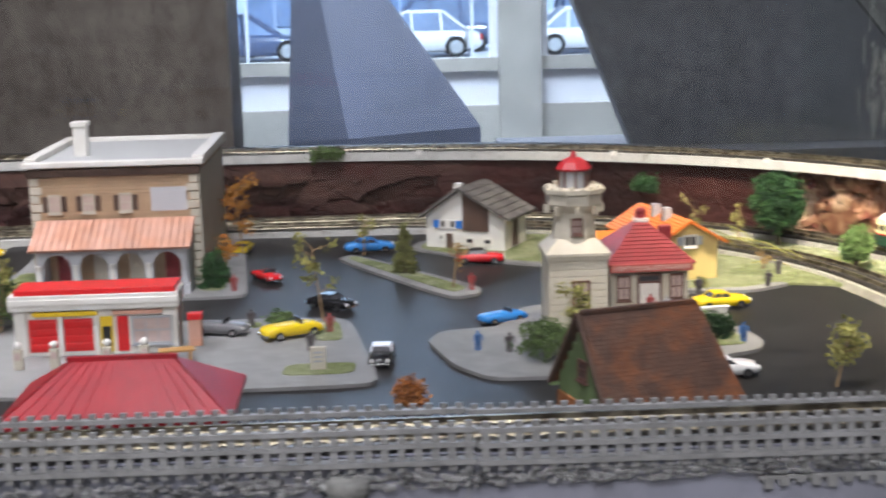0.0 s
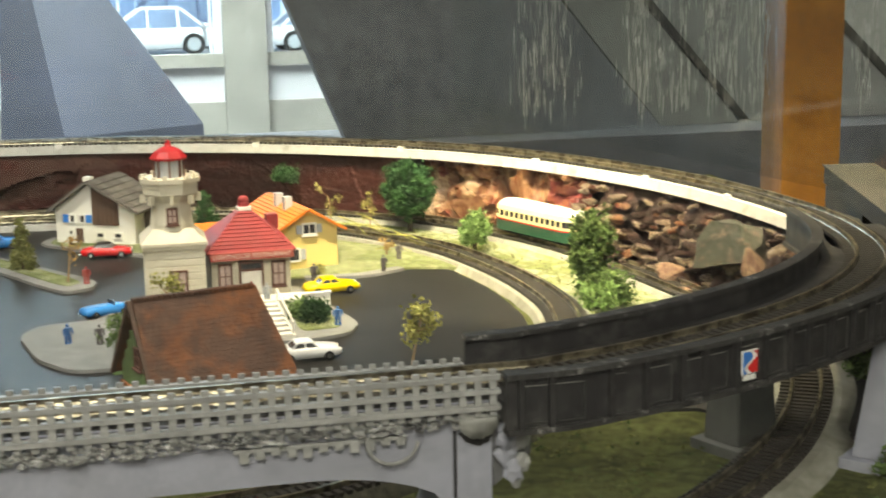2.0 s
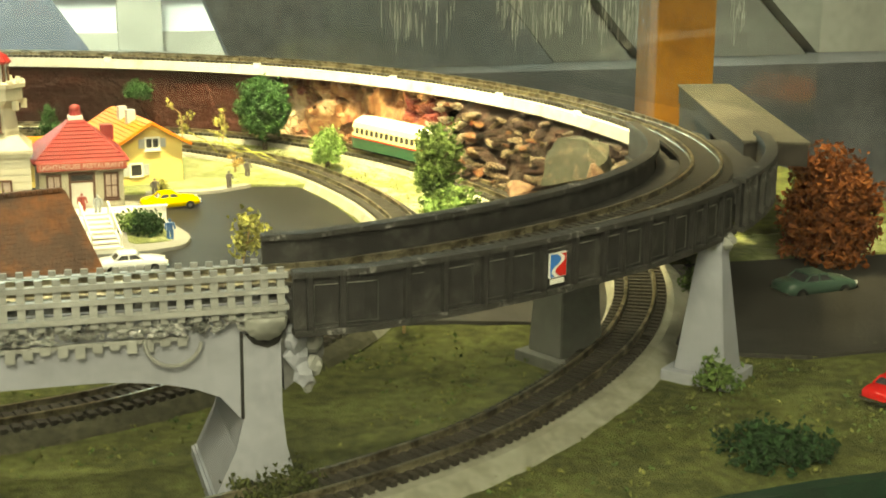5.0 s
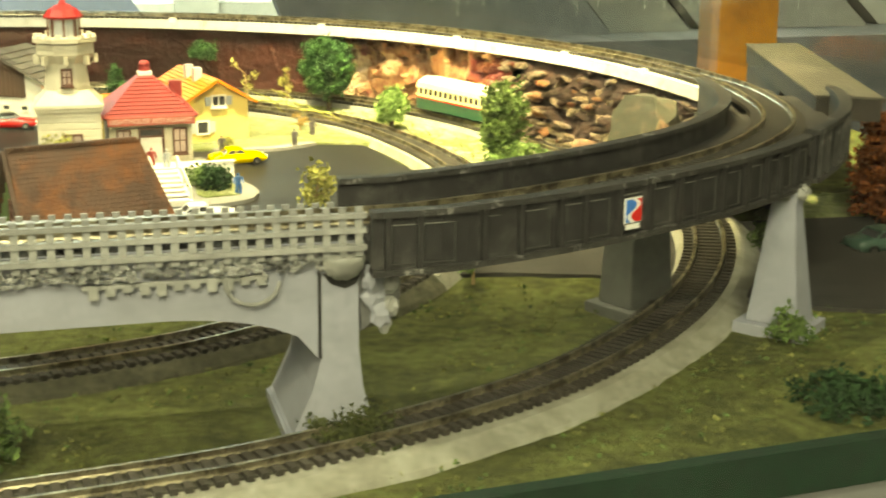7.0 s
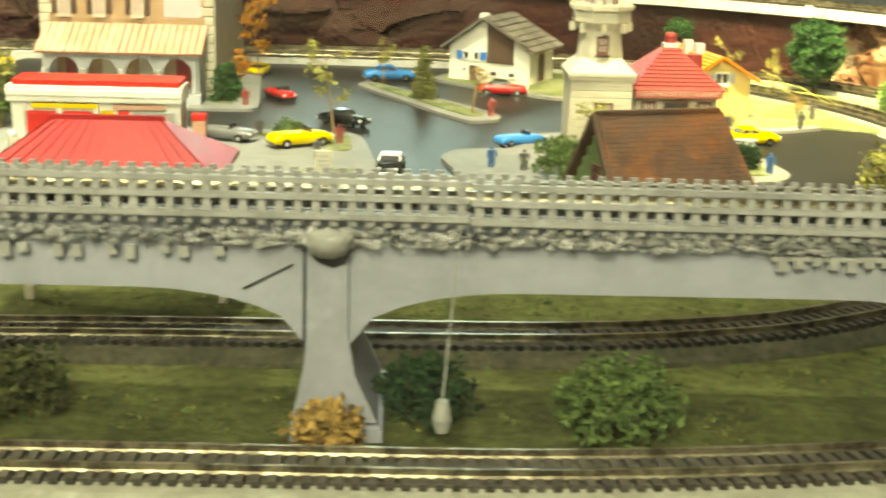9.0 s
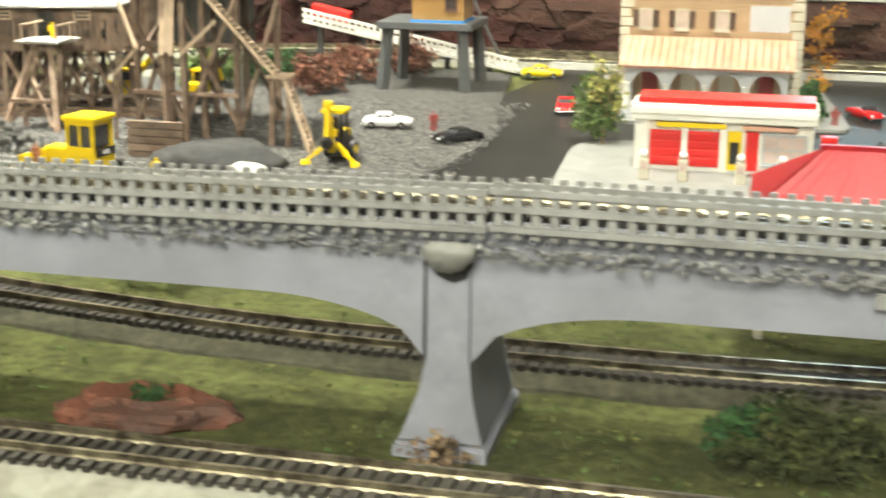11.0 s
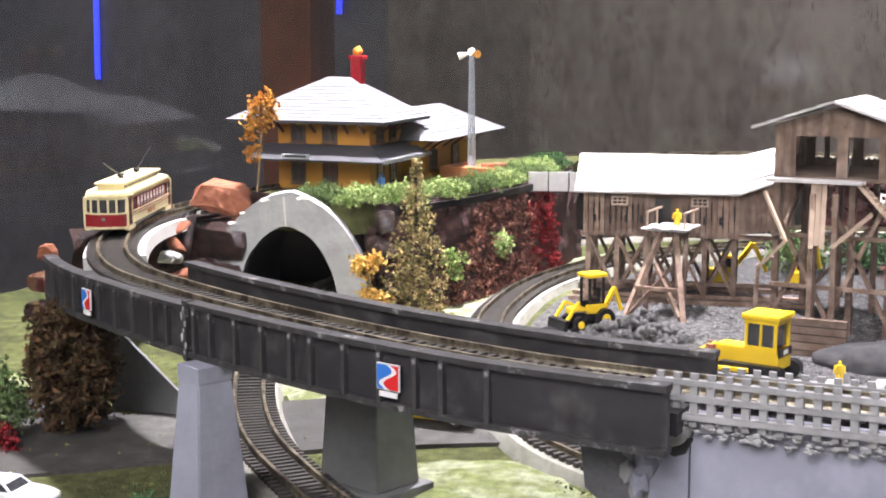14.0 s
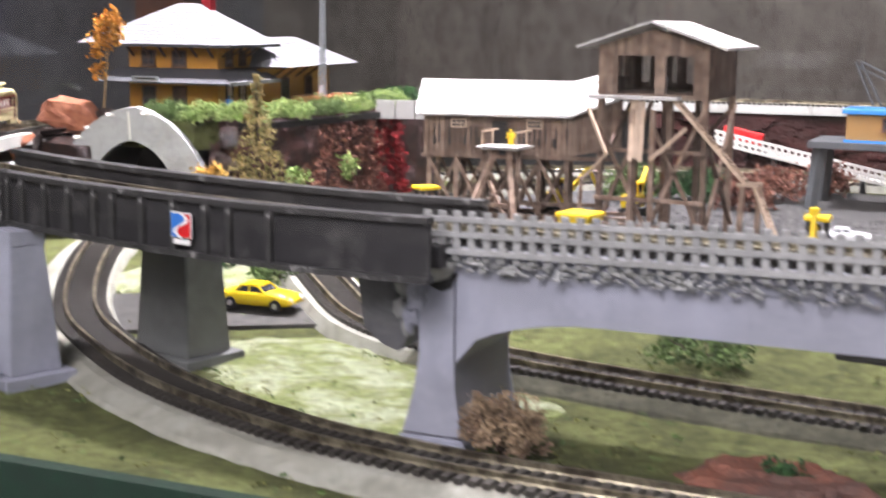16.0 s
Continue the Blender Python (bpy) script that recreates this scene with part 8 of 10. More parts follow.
q_ = normals(PATH_C, True)
k = near(PATH_C, 5.012, 0.486)
emblem(PATH_C[k], q_[k], -0.372, GZ0 + 0.035, 0.10, 0.14)
k = near(PATH_C, -4.735, 0.259)
emblem(PATH_C[k], q_[k], -0.442, GZ0 + 0.035, 0.115, 0.14)
k = near(PATH_C, -6.85, 0.93)
emblem(PATH_C[k], q_[k], -0.427, GZ0 + 0.02, 0.10, 0.14)


# lamplight under the girders painted as pale turf, and the grey ramp wedge behind
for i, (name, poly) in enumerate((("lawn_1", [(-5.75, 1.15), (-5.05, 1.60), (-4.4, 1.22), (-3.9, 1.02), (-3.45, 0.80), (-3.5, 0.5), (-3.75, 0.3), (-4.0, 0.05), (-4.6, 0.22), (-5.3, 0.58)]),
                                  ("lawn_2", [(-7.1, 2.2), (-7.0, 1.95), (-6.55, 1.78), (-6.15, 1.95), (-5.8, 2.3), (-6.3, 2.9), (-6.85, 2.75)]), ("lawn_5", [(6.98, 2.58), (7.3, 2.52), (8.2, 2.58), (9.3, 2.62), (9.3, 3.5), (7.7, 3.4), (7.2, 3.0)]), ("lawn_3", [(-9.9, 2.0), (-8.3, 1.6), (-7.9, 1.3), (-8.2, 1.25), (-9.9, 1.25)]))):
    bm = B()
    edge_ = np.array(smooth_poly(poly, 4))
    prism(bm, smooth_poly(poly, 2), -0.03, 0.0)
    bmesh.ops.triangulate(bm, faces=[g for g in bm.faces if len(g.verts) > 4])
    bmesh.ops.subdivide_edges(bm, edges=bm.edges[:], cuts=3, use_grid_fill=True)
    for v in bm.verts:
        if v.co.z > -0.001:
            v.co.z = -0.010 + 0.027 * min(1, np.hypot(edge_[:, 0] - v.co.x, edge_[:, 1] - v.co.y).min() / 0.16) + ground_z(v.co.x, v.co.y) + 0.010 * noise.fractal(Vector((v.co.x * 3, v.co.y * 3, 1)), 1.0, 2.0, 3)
    single(name, bm, "grass_pale" if name in ("lawn_1", "lawn_2") else "grass_light", "pale yellow-green turf beside the worn road, lamplight painted in", "turf", "structure")
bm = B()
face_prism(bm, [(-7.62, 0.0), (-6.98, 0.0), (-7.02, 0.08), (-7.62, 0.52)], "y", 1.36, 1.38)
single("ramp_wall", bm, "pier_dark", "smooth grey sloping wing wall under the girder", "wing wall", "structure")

# dry straw that hangs between the yellow house and the thin trees
st_ = thing("straw_tangle", 4.75, 7.0, 0.12, 0, "tangle of long dry yellow straw behind the house", "straw")
rg = random.Random(17)
for i in range(6):
    bm = B()
    a = Vector((rg.uniform(-0.25, 0.1), rg.uniform(-0.5, 0.5), rg.uniform(0.05, 0.28)))
    b = Vector((a.x + rg.uniform(0.25, 0.5), a.y + rg.uniform(-0.3, 0.1), rg.uniform(0.0, 0.05)))
    mid = a.lerp(b, 0.5) + Vector((0, 0, 0.05))
    cyl(bm, a, mid, 0.006, 0.006, 5)
    cyl(bm, mid, b, 0.006, 0.004, 5)
    part("stalk", bm, "leaf_olive", st_)
# small white clips that hold the elevated track down on its ledge
for x, y in ((4.05, 9.36), (5.45, 8.35), (6.45, 7.0), (6.98, 5.6), (7.14, 4.4), (2.0, 9.97), (-8.7, 3.4)):
    k = near(PATH_C, x, y)
    side = 0.185
    t = thing("track_clip", PATH_C[k][0] + q_[k][0] * side, PATH_C[k][1] + q_[k][1] * side, DECK, math.degrees(math.atan2(q_[k][1], q_[k][0])) - 90, "small white plastic clip on the track ledge", "clip", "track clips")
    bm = B()
    box(bm, -0.035, -0.018, -0.03, 0.035, 0.018, 0.024, 0.006)
    part("block", bm, "white", t)

# ---- hill, tunnel, station ----
HILL = [(-8.45, 3.75), (-7.95, 3.72), (-7.45, 3.76), (-7.16, 4.15), (-7.02, 4.8), (-6.98, 5.6), (-7.02, 6.6), (-7.45, 8.2), (-8.2, 7.4), (-8.55, 5.6), (-8.52, 4.2)]
HZ = 0.93
bm = B()
prism(bm, HILL, 0.72, HZ)
single("hill_top", bm, "grass", "green turfed hill top carrying the station", "hill", "structure")
bm = B()
face = curve([(-7.30, 3.86), (-7.10, 4.25), (-6.99, 4.9), (-6.96, 5.6), (-6.99, 6.4), (-7.2, 7.3)], False, 0.05)
qn = normals(face)
rows = []
for p, q in zip(face, qn):
    row = []
    for m in range(19):
        f = m / 18
        o = -0.10 * (1 - f) - 0.05 * noise.fractal(Vector((p[0] * 6, p[1] * 6, f * 5)), 1, 2.1, 3)
        row.append(bm.verts.new((p[0] + q[0] * o, p[1] + q[1] * o, 0.05 + f * (HZ - 0.04))))
    rows.append(row)
for a, b in zip(rows, rows[1:]):
    for m in range(18):
        bm.faces.new((a[m], b[m], b[m + 1], a[m + 1]))
single("bank", bm, "earth", "steep brown earth bank below the station", "bank", "structure")
rg = np.random.default_rng(3)
ivy = thing("ivy", 0, 0, 0, 0, "maroon and red ivy hanging on the steep bank", "ivy")
P_ = []
for _ in range(900):
    k = rg.integers(2, len(face) - 2)
    f = rg.random()
    P_.append((face[k][0] - qn[k][0] * (0.10 * (1 - f) + 0.02), face[k][1] - qn[k][1] * (0.10 * (1 - f) + 0.02), 0.12 + f * 0.72, face[k][1]))
leaves("maroon_leaves", ivy, [p[:3] for p in P_ if p[3] < 5.75 and (p[3] > 4.75 or p[2] < 0.62 - 0.5 * (4.75 - p[3]))], 0.015, "leaf_maroon", 16, 0.026, 5)
leaves("red_leaves", ivy, [p[:3] for p in P_ if p[3] >= 5.65 and p[3] < 6.2], 0.022, "leaf_red", 8, 0.022, 6, label="bright red leaves")
for k, (y_, z_, r_) in enumerate(((4.42, 0.44, 0.10), (5.08, 0.52, 0.085))):
    j = int(np.argmin(abs(face[:, 1] - y_)))
    leaves("green_tuft", ivy, shell(60, 1.0, 70 + k, (r_, r_, r_ * 1.2), -1.0, 0.6) + np.array([face[j][0] - qn[j][0] * 0.12, face[j][1] - qn[j][1] * 0.12, z_]), 0.017, "leaf_hedge", 8, 0.018, 7 + k, label="pale green tuft")
bm = B()
rim_line = [(p[0] - q[0] * 0.045, p[1] - q[1] * 0.045) for p, q in zip(face[3:-6], qn[3:-6])]
for p, q in zip(rim_line[::3], rim_line[3::3]):
    beam(bm, (*p, HZ - 0.035), (*q, HZ - 0.035), 0.03, 0.05)
single("trim", bm, "black", "black board edge along the top of the bank", "edge strip", "structure")
for i, (x, y, w, m_) in enumerate(((-7.42, 3.86, 0.42, "leaf_bright"), (-7.22, 4.12, 0.40, "leaf_mid"), (-7.72, 3.78, 0.40, "leaf_mid"), (-7.12, 4.55, 0.40, "leaf_bright"), (-7.06, 5.0, 0.44, "leaf_mid"),
                                   (-7.05, 5.45, 0.44, "leaf_bright"), (-7.1, 5.9, 0.5, "leaf_mid"), (-7.2, 6.4, 0.5, "leaf_mid"), (-7.3, 6.9, 0.5, "leaf"))):
    bush(x, y, HZ - 0.02, w, 0.17, "leaf_hedge" if m_ == "leaf_bright" or i % 2 else m_, "shaggy pale green hedge on the hill edge", 80 + i, 230, 0.011, "hedge", 16)

por = thing("tunnel_portal", -7.82, 3.50, 0.06, 24, "pale cast horseshoe tunnel portal", "tunnel portal")
bm = B()
def arch_pts(w, h, n=24):
    return [(w * math.cos(radians(a)) * (1.0 + 0.10 * math.sin(radians(a)) * (1 - math.sin(radians(a)))), h * (math.sin(radians(a)) ** 0.85 - 0.012 + 0.024 * max(0, 1 - abs(math.cos(radians(a))) / 0.4))) for a in np.linspace(0, 180, n)]
out_, in_ = arch_pts(0.53, 0.90), arch_pts(0.33, 0.68)
for y0, y1, A_, C_ in ((-0.06, 0.10, out_, in_),):
    vs = [[bm.verts.new((p[0] * (1 + 0.03 * noise.noise(Vector((p[0] * 9, p[1] * 9, 1)))), y + 0.02 * noise.noise(Vector((p[0] * 7, p[1] * 7, 5))), p[1] * (1 + 0.025 * noise.noise(Vector((p[0] * 8, p[1] * 8, 3)))))) for p in q] for y in (y0, y1) for q in (A_, C_)]
    for i in range(len(A_) - 1):
        bm.faces.new((vs[0][i], vs[0][i + 1], vs[1][i + 1], vs[1][i]))
        bm.faces.new((vs[2][i], vs[3][i], vs[3][i + 1], vs[2][i + 1]))
        bm.faces.new((vs[0][i], vs[2][i], vs[2][i + 1], vs[0][i + 1]))
        bm.faces.new((vs[1][i], vs[1][i + 1], vs[3][i + 1], vs[3][i]))
part("arch_ring", bm, "portal", por)
bm = B()
vs = [[bm.verts.new((p[0], y, p[1])) for p in in_] for y in (0.10, 1.6)]
for i in range(len(in_) - 1):
    bm.faces.new((vs[0][i], vs[0][i + 1], vs[1][i + 1], vs[1][i]))
bm.faces.new(vs[1])
part("tunnel_lining", bm, "black", por, "black tunnel lining")
bm = B()
cyl(bm, (0.0, -0.066, 0.69), (-0.012, -0.062, 0.88), 0.006, 0.009, 6)
part("seam", bm, "white", por, "pale plaster seam at the crown")
for i in range(9):
    bm = B()
    a = radians(62 + i * 8.5)
    lump(bm, (0.53 * math.cos(a), -0.05, 0.895 * math.sin(a) ** 0.85 - 0.012), 0.012 + 0.008 * (i % 3), 0.5, 1, i * 1.3, 2.0, (1.6, 0.8, 0.5))
    part("chip", bm, "white", por, "chipped white plaster on the crown")
por.scale = (1.12, 1.0, 1.08)
rk = thing("hill_rocks", 0, 0, 0, 0, "dark and orange cork rocks round the tunnel portal", "rock pile")
rg = random.Random(12)
blocks = []
for i in range(3):
    bm = B()
    box(bm, -1, -0.8, -0.65, 1, 0.8, 0.65)
    bmesh.ops.subdivide_edges(bm, edges=bm.edges[:], cuts=5, use_grid_fill=True)
    for p in bm.verts:
        k = 1 - 0.20 * abs(p.co.x * p.co.z) - 0.12 * abs(p.co.y)
        p.co = p.co * k + 0.16 * noise.noise_vector(p.co * 1.3 + Vector((i * 5, 0, 2))) + 0.05 * noise.noise_vector(p.co * 5)
    me = bpy.data.meshes.new("rock")
    bm.to_mesh(me)
    bm.free()
    me.transform(Matrix.Scale(S, 4))
    me.materials.append(None)
    blocks.append(me)
M["rock_block"] = mat("tan_cork_block", (0.24, 0.155, 0.10), 0.7, var=0.4, scale=90, bump=0.6, tint=(0.13, 0.065, 0.045), tint_scale=36)
M["boulder_grey"] = mat("grey_green_boulder", (0.055, 0.056, 0.040), 0.6, var=0.4, scale=70, bump=0.6, tint=(0.16, 0.11, 0.08), tint_scale=30, tint_cut=0.6)
for x, y, z, sx, sy, sz, tip, m_, kind_ in ((6.88, 3.98, 0.58, 0.40, 0.16, 0.19, 0.22, "boulder_grey", 2), (6.86, 3.52, 0.50, 0.15, 0.13, 0.22, -0.2, "rock_block", 5), (6.74, 4.72, 0.20, 0.22, 0.14, 0.17, 0.1, "rock_block", 0), (6.90, 3.25, 0.45, 0.17, 0.15, 0.26, 0.0, "rock_umber", 3), (6.66, 4.30, 0.14, 0.20, 0.10, 0.09, 0.1, "rock_block", 6)):
    ob = new("boulder", stones[kind_] if kind_ != 2 else wedge)
    ob.parent = pile
    ob.matrix_local = Matrix.LocRotScale(Vector((x, y, z)) * S, Euler((tip * 0.4, tip, 1.65)), (sx, sy, sz))
    ob.material_slots[0].link = "OBJECT"
    ob.material_slots[0].material = M[m_]
for (x, y, z, r, m_) in ((-8.30, 3.14, 0.44, 0.22, "rock_umber"), (-8.22, 3.2, 0.42, 0.22, "rock_umber"), 
                         (-7.26, 3.80, 0.62, 0.15, "rock_umber"), (-7.22, 3.86, 0.82, 0.13, "rock_umber"), (-7.18, 3.86, 0.30, 0.18, "rock_umber"), (-8.6, 3.05, 0.25, 0.24, "rock_umber"), (-8.10, 3.56, 0.97, 0.10, "rock_umber"),
                         (-8.8, 3.9, 0.90, 0.18, "rock_umber"), (-8.62, 3.62, 0.80, 0.18, "rock_umber"), (-8.32, 1.62, 0.84, 0.06, "orange_stone"), (-8.25, 1.5, 0.68, 0.09, "rock_tan"), (-8.2, 1.45, 0.5, 0.11, "earth"), (-8.15, 1.4, 0.28, 0.13, "rock_umber"), (-8.12, 1.36, 0.08, 0.14, "rock_umber")):
    ob = new("rock", wedge if m_ == "orange_stone" else stones[rg.randrange(8)] if m_ == "rock_umber" else blocks[rg.randrange(3)])
    ob.parent = rk
    ob.matrix_local = Matrix.LocRotScale(Vector((x, y, z)) * S, Euler((rg.uniform(-0.25, 0.25), rg.uniform(-0.25, 0.25), rg.uniform(-0.6, 0.6))), (r, r, r * 0.95))
    ob.material_slots[0].link = "OBJECT"
    ob.material_slots[0].material = M[m_]
for x, y, z, turn_, size_, m_, me in ((-8.36, 3.50, 0.97, (0.12, 0.32, 0.35), (0.22, 0.20, 0.13), "orange_stone", wedge), (-8.27, 3.36, 0.68, (0.05, 0.08, 0.3), (0.21, 0.20, 0.20), "rock_umber", blocks[1]), (-8.32, 3.30, 0.40, (0.0, 0.1, 0.2), (0.24, 0.2, 0.22), "rock_umber", blocks[2]),
                                      (-8.42, 3.02, 0.80, (0.3, -0.5, 0.6), (0.10, 0.09, 0.06), "orange_stone", stones[1]), (-8.40, 2.94, 0.70, (0.1, 0.6, 0.2), (0.11, 0.08, 0.07), "orange_stone", stones[4]), (-8.36, 2.84, 0.60, (0.4, 0.2, 0.9), (0.12, 0.09, 0.10), "portal", stones[6]),
                                      (-8.33, 2.92, 0.48, (0.1, 0.3, 0.4), (0.13, 0.12, 0.10), "orange_stone", stones[3]), (-8.34, 2.78, 0.36, (0.2, 0.1, 0.1), (0.16, 0.13, 0.14), "portal", stones[2])):
    ob = new("rock", me)
    ob.parent = rk
    ob.matrix_local = Matrix.LocRotScale(Vector((x, y, z)) * S, Euler(turn_), size_)
    ob.material_slots[0].link = "OBJECT"
    ob.material_slots[0].material = M[m_]
bm = B()
face2 = curve([(-8.75, 2.3), (-8.6, 2.75), (-8.4, 3.1), (-8.2, 3.4), (-7.6, 3.72), (-7.3, 3.86)], False, 0.05)
q2 = normals(face2)
rows = []
for p, q in zip(face2, q2):
    rows.append([bm.verts.new((p[0] + q[0] * (0.05 + 0.1 * noise.noise(Vector((p[0] * 5, p[1] * 5, f * 4)))), p[1] + q[1] * (0.05 + 0.1 * noise.noise(Vector((p[0] * 5, p[1] * 5, f * 4)))), 0.86 * f if abs(p[0] + 7.88) > 0.5 else 0.80 + 0.08 * f)) for f in np.linspace(0, 1, 14)])
for a, b in zip(rows, rows[1:]):
    for m in range(13):
        bm.faces.new((a[m], b[m], b[m + 1], a[m + 1]))
single("bank", bm, "rock_umber", "dark rock bank beside the tunnel portal", "bank", "structure")


def station():
    s = thing("station", -8.22, 4.86, HZ, 6, "ochre two-storey station with grey shingle hip roof", "building")
    W, D = 0.40, 0.30
    bm = B()
    box(bm, -W, -D, 0, W, D, 0.53)
    part("wall", bm, "station_yellow", s)
    for i in range(14):
        bm = B()
        box(bm, -W - 0.005, -D - 0.005, 0.02 + i * 0.037, W + 0.005, D + 0.005, 0.048 + i * 0.037)
        part("board", bm, "station_yellow", s)
    for x in (-0.22, 0.06):
        window(s, T(x, -D - 0.006, 0.44), 0.10, 0.10, "brown_wood", "pane")
        window(s, T(x, -D - 0.006, 0.13), 0.10, 0.14, "brown_wood", "pane")
    for y in (-0.12, 0.12):
        window(s, T(W + 0.006, y, 0.13, 90), 0.09, 0.16, "brown_wood", "pane_pale")
        window(s, T(W + 0.006, y, 0.44, 90), 0.09, 0.09, "brown_wood", "pane")
    E = [(-0.80, -0.46, 0.55), (0.60, -0.46, 0.55), (0.60, 0.46, 0.55), (-0.80, 0.46, 0.55)]
    R = [(-0.10, 0, 0.88), (0.10, 0, 0.88)]
    tops = [(R[0], R[1]), (R[1], R[1]), (R[1], R[0]), (R[0], R[0])]
    for k_ in range(4):
        j = (k_ + 1) % 4
        ta, tb = tops[k_]
        if ta == tb:
            ta, tb = Vector(ta), Vector(tb) + Vector((0, 0.001, 0))
        courses(s, E[k_], E[j], tb, ta, 13, 0.004, "station_roof", "roof_course", 0.002, 1, k_)
    bm = B()
    prism(bm, [(e[0], e[1]) for e in E], 0.53, 0.553)
    part("eave", bm, "station_dark", s)
    for i in range(6):
        for yy, rz in ((-D - 0.005, 0),):
            bm = B()
            x = -W + 0.04 + i * 0.144
            beam(bm, (x, -D - 0.004, 0.45), (x, -D - 0.11, 0.53), 0.016)
            part("bracket", bm, "brown_wood", s)
    for i in range(4):
        bm = B()
        y = -D + 0.07 + i * 0.15
        beam(bm, (W + 0.004, y, 0.45), (W + 0.12, y, 0.53), 0.016)
        part("bracket", bm, "brown_wood", s)
    # awning round two sides
    bm = B()
    slope(bm, (-0.56, -D - 0.24, 0.24), (W + 0.22, -D - 0.24, 0.24), (W + 0.004, -D - 0.004, 0.345), (-0.50, -D - 0.004, 0.345), 0.016)
    slope(bm, (W + 0.22, -D - 0.24, 0.24), (W + 0.22, D + 0.1, 0.24), (W + 0.004, D + 0.1, 0.345), (W + 0.004, -D - 0.004, 0.345), 0.016)
    part("awning", bm, "station_dark", s, "charcoal awning")
    bm = B()
    beam(bm, (W + 0.225, -D - 0.24, 0.25), (W + 0.225, D + 0.1, 0.25), 0.02, 0.03)
    part("awning_edge", bm, "station_roof", s, "pale grey awning edge")
    bm = B()
    box(bm, -0.24, -D - 0.250, 0.262, 0.0, -D - 0.240, 0.300)
    nb = part("name_board", bm, "frame_grey", s, "white name board")
    bm = B()
    box(bm, -0.21, -D - 0.2535, 0.274, -0.03, -D - 0.2495, 0.288)
    part("print_bar", bm, "black", nb)
    bm = B()
    box(bm, 0.10, 0.0, 0.70, 0.19, 0.09, 1.02, 0.006)
    box(bm, 0.085, -0.015, 1.02, 0.205, 0.105, 1.05, 0.005)
    part("chimney", bm, "red_roof", s, "red chimney")
    bm = B()
    lump(bm, (0.145, 0.045, 1.085), 0.04, 0.3, 2, 2.0)
    part("chimney_top", bm, "leaf_gold", s, "orange tuft on the chimney")
    # rear wing
    bm = B()
    box(bm, -0.02, D, 0, 0.50, 1.75, 0.34)
    part("wing_wall", bm, "station_yellow", s)
    for y in (0.75, 1.25):
        window(s, T(0.506, y, 0.17, 90), 0.12, 0.15, "brown_wood", "pane")
    E2 = [(-0.16, D - 0.05, 0.36), (0.75, D - 0.05, 0.36), (0.75, 1.90, 0.36), (-0.16, 1.90, 0.36)]
    Rr = [(0.26, D + 0.2, 0.60), (0.26, 1.50, 0.60)]
    courses(s, E2[1], E2[2], Rr[1], Rr[0], 9, 0.004, "station_roof", "roof_course", 0.002, 1, 7)
    courses(s, E2[3], E2[0], Rr[0], Rr[1], 9, 0.004, "station_roof", "roof_course", 0.002, 1, 8)
    courses(s, E2[0], E2[1], Rr[0], Vector(Rr[0]) + Vector((-0.001, 0, 0)), 9, 0.004, "station_roof", "roof_course", 0.002, 1, 9)
    courses(s, E2[2], E2[3], Rr[1], Vector(Rr[1]) + Vector((0.001, 0, 0)), 9, 0.004, "station_roof", "roof_course", 0.002, 1, 10)
    for i in range(6):
        bm = B()
        y = D + 0.18 + i * 0.25
        beam(bm, (0.505, y, 0.26), (0.64, y, 0.355), 0.016)
        part("bracket", bm, "brown_wood", s)
    bm = B()
    cyl(bm, (0.2, 0.62, 0.5), (0.2, 0.62, 0.66), 0.014, 0.014, 8)
    ball(bm, (0.2, 0.62, 0.665), 0.022, 1)
    part("vent_pipe", bm, "white", s)


station()
lp = thing("lamp_post", -7.53, 5.86, HZ, 0, "tall grey lattice lamp post with horn floodlights", "lamp post")
bm = B()
for i in range(4):
    sx, sy = (1 if i in (0, 1) else -1), (1 if i in (0, 3) else -1)
    cyl(bm, (sx * 0.022, sy * 0.022, 0.13), (sx * 0.012, sy * 0.012, 1.04), 0.006, 0.005, 6)
for i in range(14):
    z = 0.15 + i * 0.063
    beam(bm, (-0.02, -0.02, z), (0.02, -0.02, z + 0.05), 0.006)
    beam(bm, (0.02, 0.02, z), (0.02, -0.02, z + 0.05), 0.006)
part("mast", bm, "frame_grey", lp)
bm = B()
cyl(bm, (0, 0, 0.10), (0, 0, 0.19), 0.035, 0.028, 10)
part("socket", bm, "frame_grey", lp)
bm = B()
box(bm, -0.25, -0.12, 0.0, 0.25, 0.14, 0.10, 0.006)
part("plinth", bm, "brick_orange", lp, "brown brick plinth")
for i, (x, y) in enumerate(((-0.05, -0.03), (0.05, -0.03), (0.0, 0.03))):
    bm = B()
    cyl(bm, (x * 0.5, y, 1.05), (x * 1.8, y - 0.04, 1.03 + 0.02 * i), 0.014, 0.034, 10)
    part("floodlight", bm, "white" if i != 1 else "leaf_gold", lp)
for i, (x, y) in enumerate(((-0.12, 0.02), (0.08, -0.02), (0.16, 0.06))):
    b_ = thing("crate", -7.45 + x, 5.86 + y, HZ + 0.10, i * 20, "small orange crate on the brick plinth", "crate", "orange crates")
    bm = B()
    box(bm, -0.05, -0.04, 0, 0.05, 0.04, 0.03, 0.004)
    part("box", bm, "orange_stone", b_)
conifer(-6.90, 3.75, 0.10, 1.22, 0.38, "leaf_amber", "tall shaggy olive and gold conifer beside the portal", 91, 36, 0.013)
twig_tree(-8.18, 3.62, HZ - 0.05, 0.95, "leaf_gold", "tall golden autumn tree beside the station", 92, 12, 0.08, 26, 0.022, 0.45)
